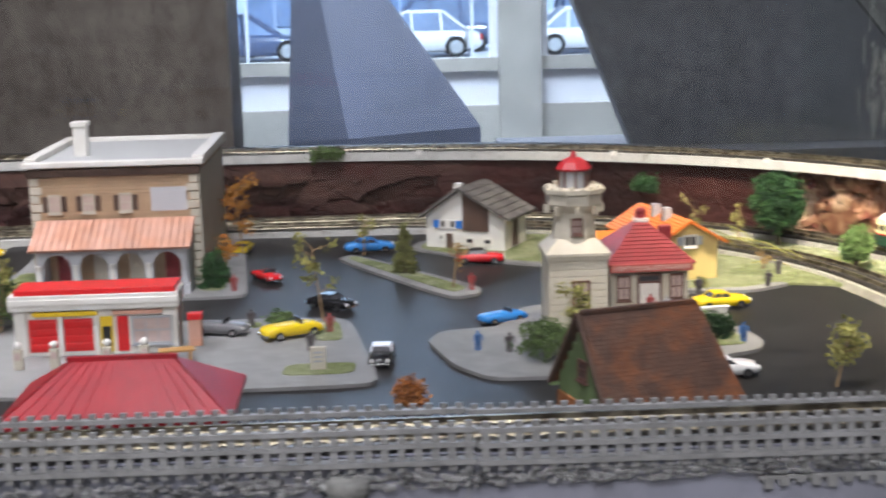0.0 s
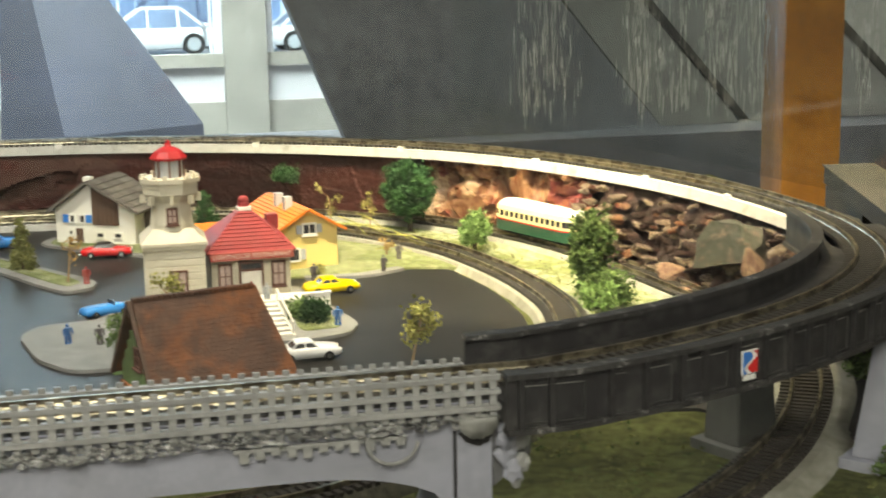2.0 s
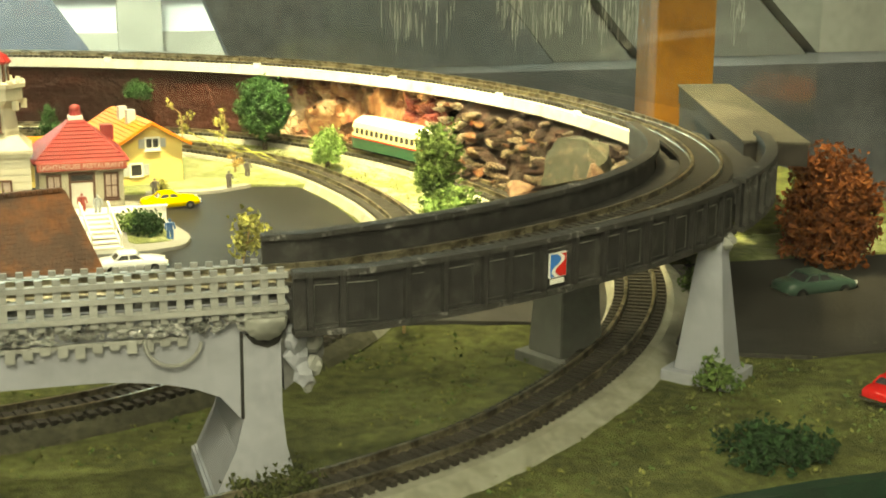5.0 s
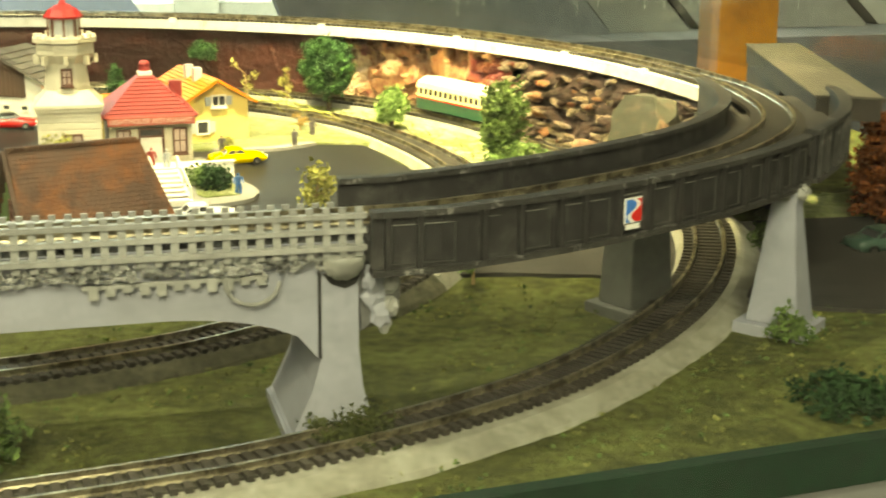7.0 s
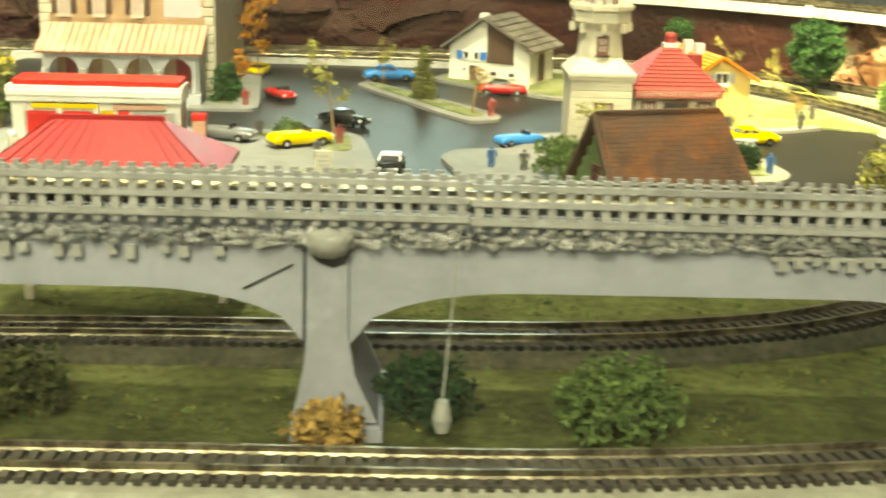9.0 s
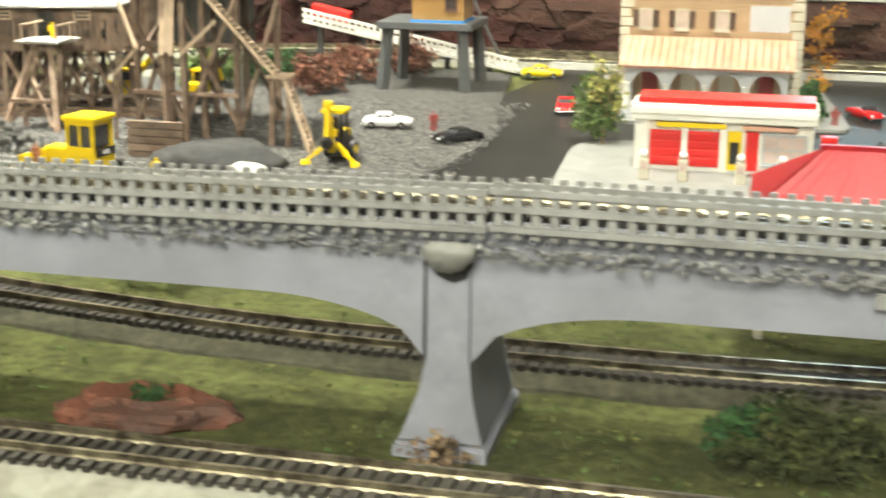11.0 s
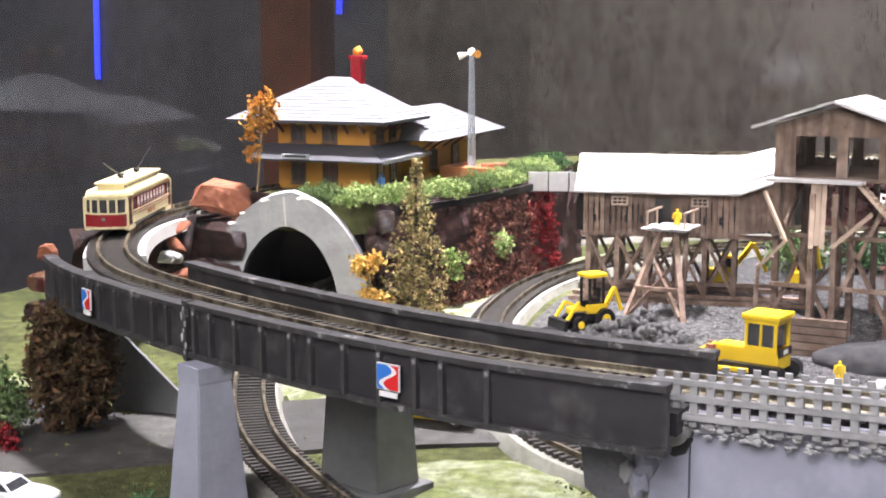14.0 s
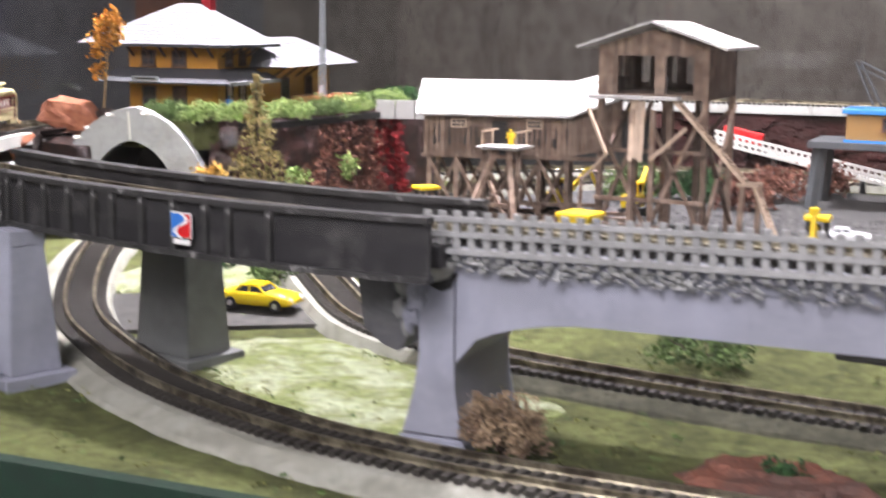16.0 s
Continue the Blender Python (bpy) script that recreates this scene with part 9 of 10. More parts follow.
twig_tree(-7.05, 3.42, 0.10, 0.56, "leaf_puff", "straw yellow puffs on stalks beside the conifer", 93, 12, -0.1, 40, 0.020, 0.8)
bush(-6.78, 3.3, 0.08, 0.26, 0.2, "leaf_gold", "low golden bush beside the track", 94, 70, 0.02)
twig_tree(-8.6, 3.2, 0.92, 0.25, "straw", "bare straw twig on the rock", 95, 2, -1.2, 2, 0.01)

# ---- gravel yard with the coal mine ----
bm = B()
prism(bm, smooth_poly([(-2.55, 2.2), (-2.35, 3.4), (-2.1, 5.2), (-2.4, 7.0), (-2.6, 8.6), (-4.4, 8.6), (-5.5, 7.7), (-6.2, 6.6), (-6.38, 5.2), (-6.15, 4.0), (-5.6, 2.9), (-4.8, 2.35)], 1), 0.03, TZ + 0.012)
bmesh.ops.triangulate(bm, faces=[f for f in bm.faces if len(f.verts) > 4])
single("gravel_yard", bm, "gravel", "dark grey gravel and coal yard round the mine", "gravel", "structure")
rg = random.Random(7)
rows = []
for i in range(6500):
    x, y = rg.uniform(-6.1, -2.1), rg.uniform(2.6, 6.8)
    if x < -6.0 + max(0, 4.0 - y) * 0.6:
        continue
    rows.append((x, y, TZ + 0.014, rg.uniform(0.006, 0.017), 1, 1, 0.7))
tagged(scatter("loose_gravel", rows, "gravel_pale"), "loose pale and dark gravel lumps on the yard", "gravel", kind="stuff")
heap = thing("coal_heap", -5.34, 4.02, TZ, 0, "heap of grey black coal lumps beside the loader", "coal heap")
for i in range(110):
    a, f = rg.uniform(0, 6.28), rg.random() ** 0.5
    ob = new("coal_lump", stones[i % 8])
    ob.parent = heap
    r = rg.uniform(0.028, 0.052)
    ob.matrix_local = Matrix.LocRotScale(Vector((math.cos(a) * f * 0.40, math.sin(a) * f * 0.24, 0.01 + 0.19 * (1 - f) * rg.uniform(0.5, 1.1))) * S, Euler((rg.uniform(0, 3), rg.uniform(0, 3), 0)), (r, r, r))
    ob.material_slots[0].link = "OBJECT"
    ob.material_slots[0].material = M["coal_grey"]
bm = B()
lump(bm, (-3.66, 3.90, TZ), 0.42, 0.18, 4, 2.0, 1.5, (1.1, 0.6, 0.42))
single("coal_mound", bm, "coal_dust", "smooth dark coal dust mound in the yard", "coal mound", smooth=True)
for x, y, r in ((-3.55, 3.25, 0.10), (-3.85, 3.22, 0.07), (-3.35, 3.6, 0.11)):
    bm = B()
    lump(bm, (x, y, TZ + r * 0.3), r, 0.3, 3, x, 1.4, (1.2, 0.9, 0.7))
    single("pale_stone", bm, "roadbed_white", "pale white stone lying on the yard", "stone", smooth=True)


def mine():
    m = thing("coal_mine", 0, 0, 0, 0, "weathered timber coal mine with white board roof on trestles", "mine building")
    a0, a1 = Vector((-6.19, 5.10, 0)), Vector((-5.05, 5.40, 0))
    u = (a1 - a0).normalized()
    n = Vector((-u.y, u.x, 0))
    up = Vector((0, 0, 1))
    D = 0.50
    z0, z1, zr = 0.66, 0.98, 1.22
    rot = Matrix((u, n, up)).transposed().to_4x4()
    rot.translation = a0
    Lg = (a1 - a0).length

    def local(bm):
        bm.transform(rot)
        return bm
    bm = local(box(B(), 0, 0.012, z0, Lg, D, z1))
    part("wall", bm, "brown_wood", m)
    k_ = int(Lg / 0.042)
    for i in range(k_):
        x = Lg * i / k_
        for za, zb in (((z0 - 0.02, z1)) if True else None,):
            if 0.52 < x < 0.68:
                continue
            bm = local(box(B(), x + 0.003, -0.004, za + rg.uniform(-0.015, 0.015), x + Lg / k_ - 0.005, 0.013, zb))
            part("plank", bm, "mine_wood", m)
    for x in (0.28, 0.88):
        window(m, rot @ T(x, -0.006, 0.90), 0.10, 0.045, "mine_pale", "pane", (2, 1), None, False)
    for s, (ya, yb) in (("f", (-0.07, D / 2)), ("b", (D + 0.07, D / 2))):
        c = [rot @ Vector(p) for p in ((-0.06, ya, z1 - 0.02), (Lg + 0.0, ya, z1 - 0.02), (Lg + 0.0, yb, zr), (-0.06, yb, zr))]
        bm = B()
        slope(bm, *c, 0.012)
        part("roof_slope", bm, "mine_roof", m)
        courses(m, *(tuple(p + Vector((0, 0, 0.012))) for p in c), 4, 0.008, "mine_roof", "roof_board", 0.004, 9, 3)
    for i in range(9):
        x = 0.08 + i * 0.118
        if 0.45 < x < 0.7:
            continue
        bm = local(box(B(), x, -0.009, 0.73, x + 0.022, -0.004, 0.79))
        part("slot", bm, "black", m)
    for i in range(1, k_):
        x = Lg * i / k_
        if 0.50 < x < 0.70 or rg.random() < 0.2:
            continue
        mid = rg.uniform(0.79, 0.83)
        bm = local(box(B(), x - 0.008, -0.0075, mid - rg.uniform(0.05, 0.09), x + 0.006, -0.003, mid + rg.uniform(0.05, 0.08)))
        part("slot", bm, "black", m)
    bm = local(box(B(), 0.545, 0.002, z0, 0.665, 0.010, z1 - 0.06))
    part("doorway", bm, "black", m)
    # sloping link up to the tower
    b0, b1 = Vector((-5.05, 5.40, 0)), Vector((-4.62, 5.30, 0))
    dz = 0.14
    c = [Vector((b0.x, b0.y - 0.07, z1 - 0.02)), Vector((b1.x, b1.y - 0.07, z1 + dz)), Vector((b1.x, b1.y + 0.25, zr + dz)), Vector((b0.x - 0.07, b0.y + 0.25, zr))]
    bm = B()
    slope(bm, *c, 0.012)
    part("roof_slope", bm, "mine_roof", m)
    courses(m, *(tuple(p + Vector((0, 0, 0.012))) for p in c), 4, 0.008, "mine_roof", "roof_board", 0.004, 4, 6)
    for i in range(10):
        f = (i + 0.5) / 10
        p = b0.lerp(b1, f)
        bm = B()
        box(bm, p.x - 0.019, p.y - 0.01, z0 + dz * f * 0.7, p.x + 0.019, p.y + 0.01, z1 + dz * f)
        part("plank", bm, "mine_wood", m)
    # trestle under the long house
    for i in range(6):
        x = 0.04 + i * (Lg - 0.08) / 5
        for y in (0.05, D - 0.05):
            bm = B()
            beam(bm, rot @ Vector((x, y - (0.06 if y < 0.2 else -0.06), TZ)), rot @ Vector((x, y, z0)), 0.036)
            part("post", bm, "mine_wood", m)
        if i < 5:
            xx = x + (Lg - 0.08) / 5
            for p, q in (((x, 0.02, TZ + 0.08), (xx, 0.05, z0 - 0.04)), ((xx, 0.0, TZ + 0.08), (x, 0.03, z0 - 0.04))):
                bm = B()
                beam(bm, rot @ Vector(p), rot @ Vector(q), 0.024)
                part("brace", bm, "mine_wood", m)
    for z in (TZ + 0.16, TZ + 0.06, z0 - 0.02):
        bm = B()
        beam(bm, rot @ Vector((-0.02, 0.02, z)), rot @ Vector((Lg + 0.3, 0.02, z)), 0.03)
        part("rail_beam", bm, "mine_wood", m)
    # landing
    bm = B()
    for i in range(7):
        box(bm, -5.58 + i * 0.042, 4.82, 0.735, -5.542 + i * 0.042, 5.2, 0.75)
    part("landing", bm, "mine_roof", m, "bleached landing boards")
    for x in (-5.58, -5.30):
        for y in (4.84, 5.05):
            bm = B()
            beam(bm, (x, y, 0.74), (x, y, 0.88), 0.014)
            part("rail_post", bm, "mine_pale", m)
        bm = B()
        beam(bm, (x, 4.82, 0.87), (x, 5.15, 0.87), 0.014)
        part("handrail", bm, "mine_pale", m)
        bm = B()
        beam(bm, (x + 0.02, 4.78, TZ), (x, 4.90, 0.74), 0.032)
        part("post", bm, "mine_wood", m)
    for i in range(5):  # ragged ends of the landing boards
        bm = B()
        box(bm, -5.60 + i * 0.07, 4.76 + 0.03 * (i % 2), 0.752, -5.54 + i * 0.07, 5.02, 0.762)
        part("loose_board", bm, "mine_roof", m)
    for p, q, w in (((-5.66, 4.62, TZ), (-5.48, 4.88, 0.73), 0.04), ((-5.22, 4.62, TZ), (-5.38, 4.88, 0.73), 0.04), ((-5.60, 4.66, 0.34), (-5.28, 4.66, 0.34), 0.028), ((-5.62, 4.62, TZ + 0.04), (-5.36, 4.80, 0.5), 0.024), ((-5.25, 4.62, TZ + 0.04), (-5.5, 4.80, 0.5), 0.024)):
        bm = B()
        beam(bm, p, q, w)
        part("landing_brace", bm, "mine_wood", m)
    for i in range(5):  # rear row of cross braces and the long sills
        x = 0.04 + i * (Lg - 0.08) / 5
        xx = x + (Lg - 0.08) / 5
        for p, q in (((x, D - 0.02, TZ + 0.05), (xx, D - 0.05, z0 - 0.04)), ((xx, D, TZ + 0.05), (x, D - 0.05, z0 - 0.04)), ((x, -0.02, TZ + 0.04), (x, D, z0 - 0.1))):
            bm = B()
            beam(bm, rot @ Vector(p), rot @ Vector(q), 0.026)
            part("brace", bm, "mine_wood", m)
    for y in (-0.05, 0.2, D + 0.03):
        bm = B()
        beam(bm, rot @ Vector((-0.1, y, TZ + 0.02)), rot @ Vector((Lg + 0.5, y, TZ + 0.02)), 0.05)
        part("sill_beam", bm, "mine_wood", m)
    # tower
    X0, X1, Y0, Y1 = -4.62, -3.82, 4.68, 5.55
    bm = B()
    box(bm, X0, Y0, 1.17, X1, Y1, 1.20)
    part("tower_floor", bm, "mine_wood", m)
    for x in np.linspace(X0 + 0.02, X1 - 0.02, 23):
        gab = 1.66 - abs(x - (X0 + X1) / 2) * 0.30
        lo = 1.47 if (X0 + 0.14 < x < X0 + 0.42 or X0 + 0.48 < x < X1 - 0.10) else 1.20
        bm = B()
        box(bm, x - 0.019, Y0, lo, x + 0.019, Y0 + 0.02, gab)
        part("plank", bm, "mine_wood", m)
    for x in np.linspace(X0 + 0.02, X1 - 0.02, 23):
        gab = 1.66 - abs(x - (X0 + X1) / 2) * 0.30
        bm = B()
        if X0 + 0.42 < x < X1 - 0.08 or (x < X0 + 0.42 and int(x * 40) % 2):
            box(bm, x - 0.019, Y1 - 0.02, 1.20, x + 0.019, Y1, 1.25)
            box(bm, x - 0.019, Y1 - 0.02, 1.51, x + 0.019, Y1, gab)
        else:
            box(bm, x - 0.019, Y1 - 0.02, 1.20, x + 0.019, Y1, gab)
        part("plank", bm, "mine_wood", m)
    for xs_ in (X0 + 0.01, X1 - 0.01):
        for y in np.linspace(Y0 + 0.04, Y1 - 0.04, 19):
            gapped = xs_ < -4.2 and 4.95 < y < 5.4 and int(y * 20) % 2 == 0
            bm = B()
            box(bm, xs_ - 0.01, y - 0.021, 1.20, xs_ + 0.01, y + 0.021, 1.30 if gapped else 1.52)
            part("plank", bm, "mine_wood", m)
    xc = (X0 + X1) / 2
    for s in (-1, 1):
        xe = xc + s * 0.54
        c = [(xe, Y0 - 0.10, 1.515), (xe, Y1 + 0.08, 1.515), (xc, Y1 + 0.08, 1.70), (xc, Y0 - 0.10, 1.70)]
        bm = B()
        slope(bm, *c, 0.012)
        part("roof_slope", bm, "mine_roof", m)
        courses(m, *((p[0], p[1], p[2] + 0.012) for p in c), 5, 0.008, "mine_roof", "roof_board", 0.004, 6, 11 + s)
    for x in np.linspace(X0 + 0.02, X1 - 0.02, 4):
        for y in (Y0 + 0.03, Y1 - 0.03):
            bm = B()
            beam(bm, (x, y, TZ - 0.02), (x, y, 1.18), 0.042)
            part("post", bm, "mine_wood", m)
    for p, q in (((X0, Y0, 0.2), (xc, Y0, 1.15)), ((xc, Y0, 0.2), (X0, Y0, 1.0)), ((xc, Y0, 0.25), (X1, Y0, 1.15)), ((X1, Y0, 0.2), (xc, Y0, 1.0)), ((X0, Y1, 0.2), (X1, Y1, 1.1)), ((X1, Y0, 0.2), (X1, Y1, 1.1)),
                 ((X0, Y0 - 0.02, 0.45), (X1, Y0 - 0.02, 0.45)), ((X0, Y0 - 0.02, 0.8), (X1, Y0 - 0.02, 0.8)), ((X0, Y0, 0.62), (X0, Y1, 1.1)), ((X1, Y1, 0.2), (X1, Y0, 0.9))):
        bm = B()
        beam(bm, p, q, 0.028)
        part("brace", bm, "mine_wood", m)
    bm = B()
    beam(bm, (X0 - 0.02, Y0 - 0.09, 1.18), (X0 + 0.62, Y0 - 0.09, 1.18), 0.12, 0.022)
    part("gangway", bm, "mine_roof", m, "bleached gangway board")
    for i in range(3):  # hanging chute boards
        bm = B()
        x = X0 + 0.30 + i * 0.036
        beam(bm, (x, Y0 - 0.12, 1.16), (x + 0.01, Y0 - 0.20, 0.74 + 0.02 * (i % 2)), 0.032, 0.012)
        part("chute_board", bm, "mine_pale", m)
    for p, q, w, mt in (((X0 - 0.02, Y0 - 0.15, 1.10), (X0 + 0.16, Y0 - 0.28, 0.80), 0.020, "mine_pale"), ((X0 + 0.17, Y0 - 0.28, 0.80), (X0 - 0.02, Y0 - 0.26, 0.60), 0.020, "mine_pale"),
                        ((X0 - 0.02, Y0 - 0.26, 0.62), (X0 - 0.06, Y0 - 0.20, TZ), 0.022, "mine_wood"), ((X0 + 0.44, Y0 - 0.16, 0.75), (X0 + 0.68, Y0 - 0.10, 0.98), 0.026, "mine_pale"), ((X0 + 0.30, Y0 - 0.14, TZ), (X0 + 0.30, Y0 - 0.14, 1.1), 0.034, "mine_wood"),
                        ((X0 + 0.45, Y0 - 0.14, TZ), (X0 + 0.45, Y0 - 0.14, 1.1), 0.034, "mine_wood")):
        bm = B()
        beam(bm, p, q, w)
        part("timber", bm, mt, m)
    # open stairs down the right side
    A1, A2, A3 = Vector((X1 - 0.22, Y0 - 0.12, 1.18)), Vector((X1 + 0.30, Y0 - 0.10, 0.62)), Vector((X1 + 0.62, Y0 - 0.30, TZ))
    for p, q, cnt in ((A1, A2, 18), (A2 + Vector((0.06, 0, 0)), A3, 16)):
        for o in (0, 0.10):
            bm = B()
            beam(bm, p + Vector((0, o, 0)), q + Vector((0, o, 0)), 0.022)
            part("stringer", bm, "mine_pale", m)
        for i in range(cnt):
            c = p.lerp(q, (i + 0.5) / cnt)
            bm = B()
            box(bm, c.x - 0.016, c.y - 0.005, c.z + 0.006, c.x + 0.016, c.y + 0.105, c.z + 0.014)
            part("tread", bm, "mine_pale", m)
    bm = B()
    box(bm, A2.x - 0.05, A2.y - 0.03, 0.60, A2.x + 0.10, A2.y + 0.15, 0.62)
    part("stair_landing", bm, "mine_pale", m)
    for x in (A2.x - 0.03, A2.x + 0.09):
        bm = B()
        beam(bm, (x, A2.y, TZ - 0.02), (x + 0.02, A2.y, 0.61), 0.034)
        part("post", bm, "mine_wood", m)
    # chute bin below the tower
    for i in range(5):
        bm = B()
        box(bm, -4.35, 3.98, TZ + i * 0.052, -3.95, 4.02, TZ + 0.045 + i * 0.052)
        part("bin_board", bm, "mine_wood", m)


mine()
fn = thing("white_fence", -6.62, 5.85, 0.86, 20, "white panelled bridge fence from the hill to the mine", "fence")
for i in range(4):
    bm = B()
    box(bm, -0.34 + i * 0.17, -0.008, 0, -0.18 + i * 0.17, 0.008, 0.16, 0.003)
    part("panel", bm, "mine_roof", fn)


# ---- yellow machines ----
def wheels(t, spots, r, w):
    for x, y in spots:
        bm = B()
        s = 1 if y > 0 else -1
        cyl(bm, (x, y, r), (x, y + s * w, r), r, r * 0.95, 16)
        wh = part("wheel", bm, "black", t)
        bm = B()
        cyl(bm, (x, y + s * (w - 0.002), r), (x, y + s * (w + 0.006), r), r * 0.5, r * 0.45, 12)
        part("rim", bm, "yellow", wh)


def cab(t, x0, x1, w, z0, z1, frame_="yellow", glazed=True):
    bm = B()
    for x in (x0, x1):
        for s in (-1, 1):
            beam(bm, (x, s * w, z0), (x, s * w * 0.95, z1), 0.018)
    part("cab_frame", bm, frame_, t)
    if glazed:
        bm = B()
        box(bm, x0 + 0.008, -w + 0.004, z0 + 0.05, x1 - 0.008, w - 0.004, z1 - 0.005)
        part("cab_glass", bm, "pane", t)
    else:
        bm = B()
        box(bm, x0 + 0.01, -w * 0.5, z0, x0 + 0.07, w * 0.5, z0 + 0.09, 0.01)
        box(bm, x0 + 0.005, -w * 0.5, z0 + 0.05, x0 + 0.025, w * 0.5, z0 + 0.16, 0.006)
        part("driver_seat", bm, "black", t)
    for s in (-1, 1):
        bm = B()
        box(bm, x0, s * w - 0.008, z0, x1, s * w + 0.008, z0 + 0.06, 0.003)
        part("cab_side", bm, frame_, t)
    bm = B()
    box(bm, x0 - 0.03, -w - 0.02, z1, x1 + 0.03, w + 0.02, z1 + 0.03, 0.008)
    part("cab_roof", bm, "yellow", t)


t = thing("backhoe_loader", -5.74, 4.10, TZ + 0.012, 235, "yellow backhoe loader with front bucket on the yard", "digger")
bm = B()
box(bm, -0.16, -0.07, 0.07, 0.17, 0.07, 0.15, 0.012)
part("body", bm, "black", t)
bm = B()
box(bm, 0.05, -0.05, 0.13, 0.18, 0.05, 0.18, 0.012)
part("bonnet", bm, "yellow", t)
cab(t, -0.11, 0.02, 0.065, 0.15, 0.40, "black", False)
wheels(t, [(-0.11, 0.075), (-0.11, -0.075)], 0.085, 0.045)
wheels(t, [(0.13, 0.075), (0.13, -0.075)], 0.06, 0.04)
for s in (-1, 1):
    bm = B()
    beam(bm, (0.0, s * 0.088, 0.14), (0.16, s * 0.088, 0.21), 0.02)
    beam(bm, (0.16, s * 0.088, 0.21), (0.28, s * 0.088, 0.06), 0.022)
    part("loader_arm", bm, "yellow", t)
bm = B()
face_prism(bm, [(0.27, 0.01), (0.36, 0.0), (0.37, 0.012), (0.30, 0.03), (0.29, 0.10), (0.26, 0.11)], "y", -0.13, 0.13)
part("bucket", bm, "black", t)
bm = B()
beam(bm, (-0.16, 0, 0.14), (-0.26, 0, 0.30), 0.03)
beam(bm, (-0.26, 0, 0.30), (-0.33, 0, 0.12), 0.026)
part("digger_arm", bm, "yellow", t)
for s in (-1, 1):
    bm = B()
    box(bm, -0.13, s * 0.072 - 0.008, 0.13, 0.06, s * 0.072 + 0.008, 0.20, 0.006)
    part("side_panel", bm, "yellow", t)
t.scale = (0.85, 0.85, 0.92)

t = thing("bulldozer", -4.32, 3.32, TZ + 0.012, 172, "yellow bulldozer with square cab beside the bridge", "bulldozer")
bm = B()
box(bm, -0.16, -0.10, 0.07, 0.05, 0.10, 0.17, 0.01)
box(bm, 0.05, -0.065, 0.07, 0.25, 0.065, 0.19, 0.014)
part("body", bm, "yellow", t)
cab(t, -0.14, 0.04, 0.10, 0.15, 0.37)
for s in (-1, 1):
    bm = B()
    beam(bm, (-0.05, s * 0.101, 0.20), (-0.05, s * 0.098, 0.37), 0.014)
    part("cab_post", bm, "yellow", t)
bm = B()
prism(bm, [(-0.155, -0.105), (0.055, -0.105), (0.055, 0.105), (-0.155, 0.105)], 0.345, 0.372, 0.004)
part("cab_header", bm, "yellow", t)
bm = B()
box(bm, -0.165, -0.095, 0.15, -0.158, 0.095, 0.20)
pl = part("rear_panel", bm, "black", t)
bm = B()
box(bm, -0.169, -0.03, 0.162, -0.164, 0.03, 0.188)
part("print_bar", bm, "letter_white", pl)
for s in (-1, 1):
    bm = B()
    pts = [(-0.17 + 0.05 * math.cos(a), 0.055 + 0.05 * math.sin(a)) for a in np.linspace(math.pi / 2, 1.5 * math.pi, 8)] + [(0.17 + 0.05 * math.cos(a), 0.055 + 0.05 * math.sin(a)) for a in np.linspace(-math.pi / 2, math.pi / 2, 8)]
    face_prism(bm, pts, "y", min(s * 0.10, s * 0.15), max(s * 0.10, s * 0.15))
    part("crawler", bm, "black", t)
    bm = B()
    beam(bm, (0.0, s * 0.16, 0.07), (0.34, s * 0.16, 0.06), 0.024)
    part("push_arm", bm, "yellow", t)
bm = B()
face_prism(bm, [(0.33, 0.0), (0.37, 0.02), (0.355, 0.09), (0.37, 0.14), (0.35, 0.14), (0.335, 0.08)], "y", -0.17, 0.17)
part("blade", bm, "yellow", t)

t = thing("excavator", -2.95, 4.15, TZ + 0.012, 90, "black and yellow backhoe with spread outriggers", "digger")
bm = B()
box(bm, -0.05, -0.065, 0.05, 0.22, 0.065, 0.15, 0.012)
part("body", bm, "black", t)
bm = B()
box(bm, 0.10, -0.05, 0.15, 0.22, 0.05, 0.20, 0.012)
part("bonnet", bm, "yellow", t)
cab(t, -0.02, 0.09, 0.06, 0.15, 0.33, "black", False)
for s in (-1, 1):
    bm = B()
    beam(bm, (-0.05, s * 0.03, 0.14), (-0.09, s * 0.11, 0.07), 0.026)
    beam(bm, (-0.09, s * 0.11, 0.07), (-0.10, s * 0.17, 0.02), 0.020)
    cyl(bm, (-0.10, s * 0.17, 0.0), (-0.10, s * 0.17, 0.026), 0.036, 0.030, 10)
    part("outrigger", bm, "yellow", t)
    bm = B()
    cyl(bm, (-0.055, s * 0.022, 0.15), (-0.10, s * 0.020, 0.29), 0.008, 0.006, 8)
    part("hydraulic_ram", bm, "chrome", t)
wheels(t, [(0.15, 0.065), (0.15, -0.065)], 0.065, 0.035)
bm = B()
beam(bm, (-0.06, 0, 0.08), (-0.10, 0, 0.30), 0.042, 0.03)
beam(bm, (-0.10, 0, 0.30), (-0.13, 0, 0.41), 0.030, 0.026)
box(bm, -0.155, -0.03, 0.385, -0.10, 0.03, 0.43, 0.008)
part("boom", bm, "yellow", t)
bm = B()
beam(bm, (-0.135, 0, 0.41), (-0.165, 0, 0.20), 0.03, 0.026)
box(bm, -0.10, -0.045, 0.19, -0.07, 0.045, 0.24, 0.008)
part("dipper_arm", bm, "yellow", t)
bm = B()
lump(bm, (-0.165, 0, 0.16), 0.045, 0.2, 2, 1.0)
part("bucket", bm, "black", t)
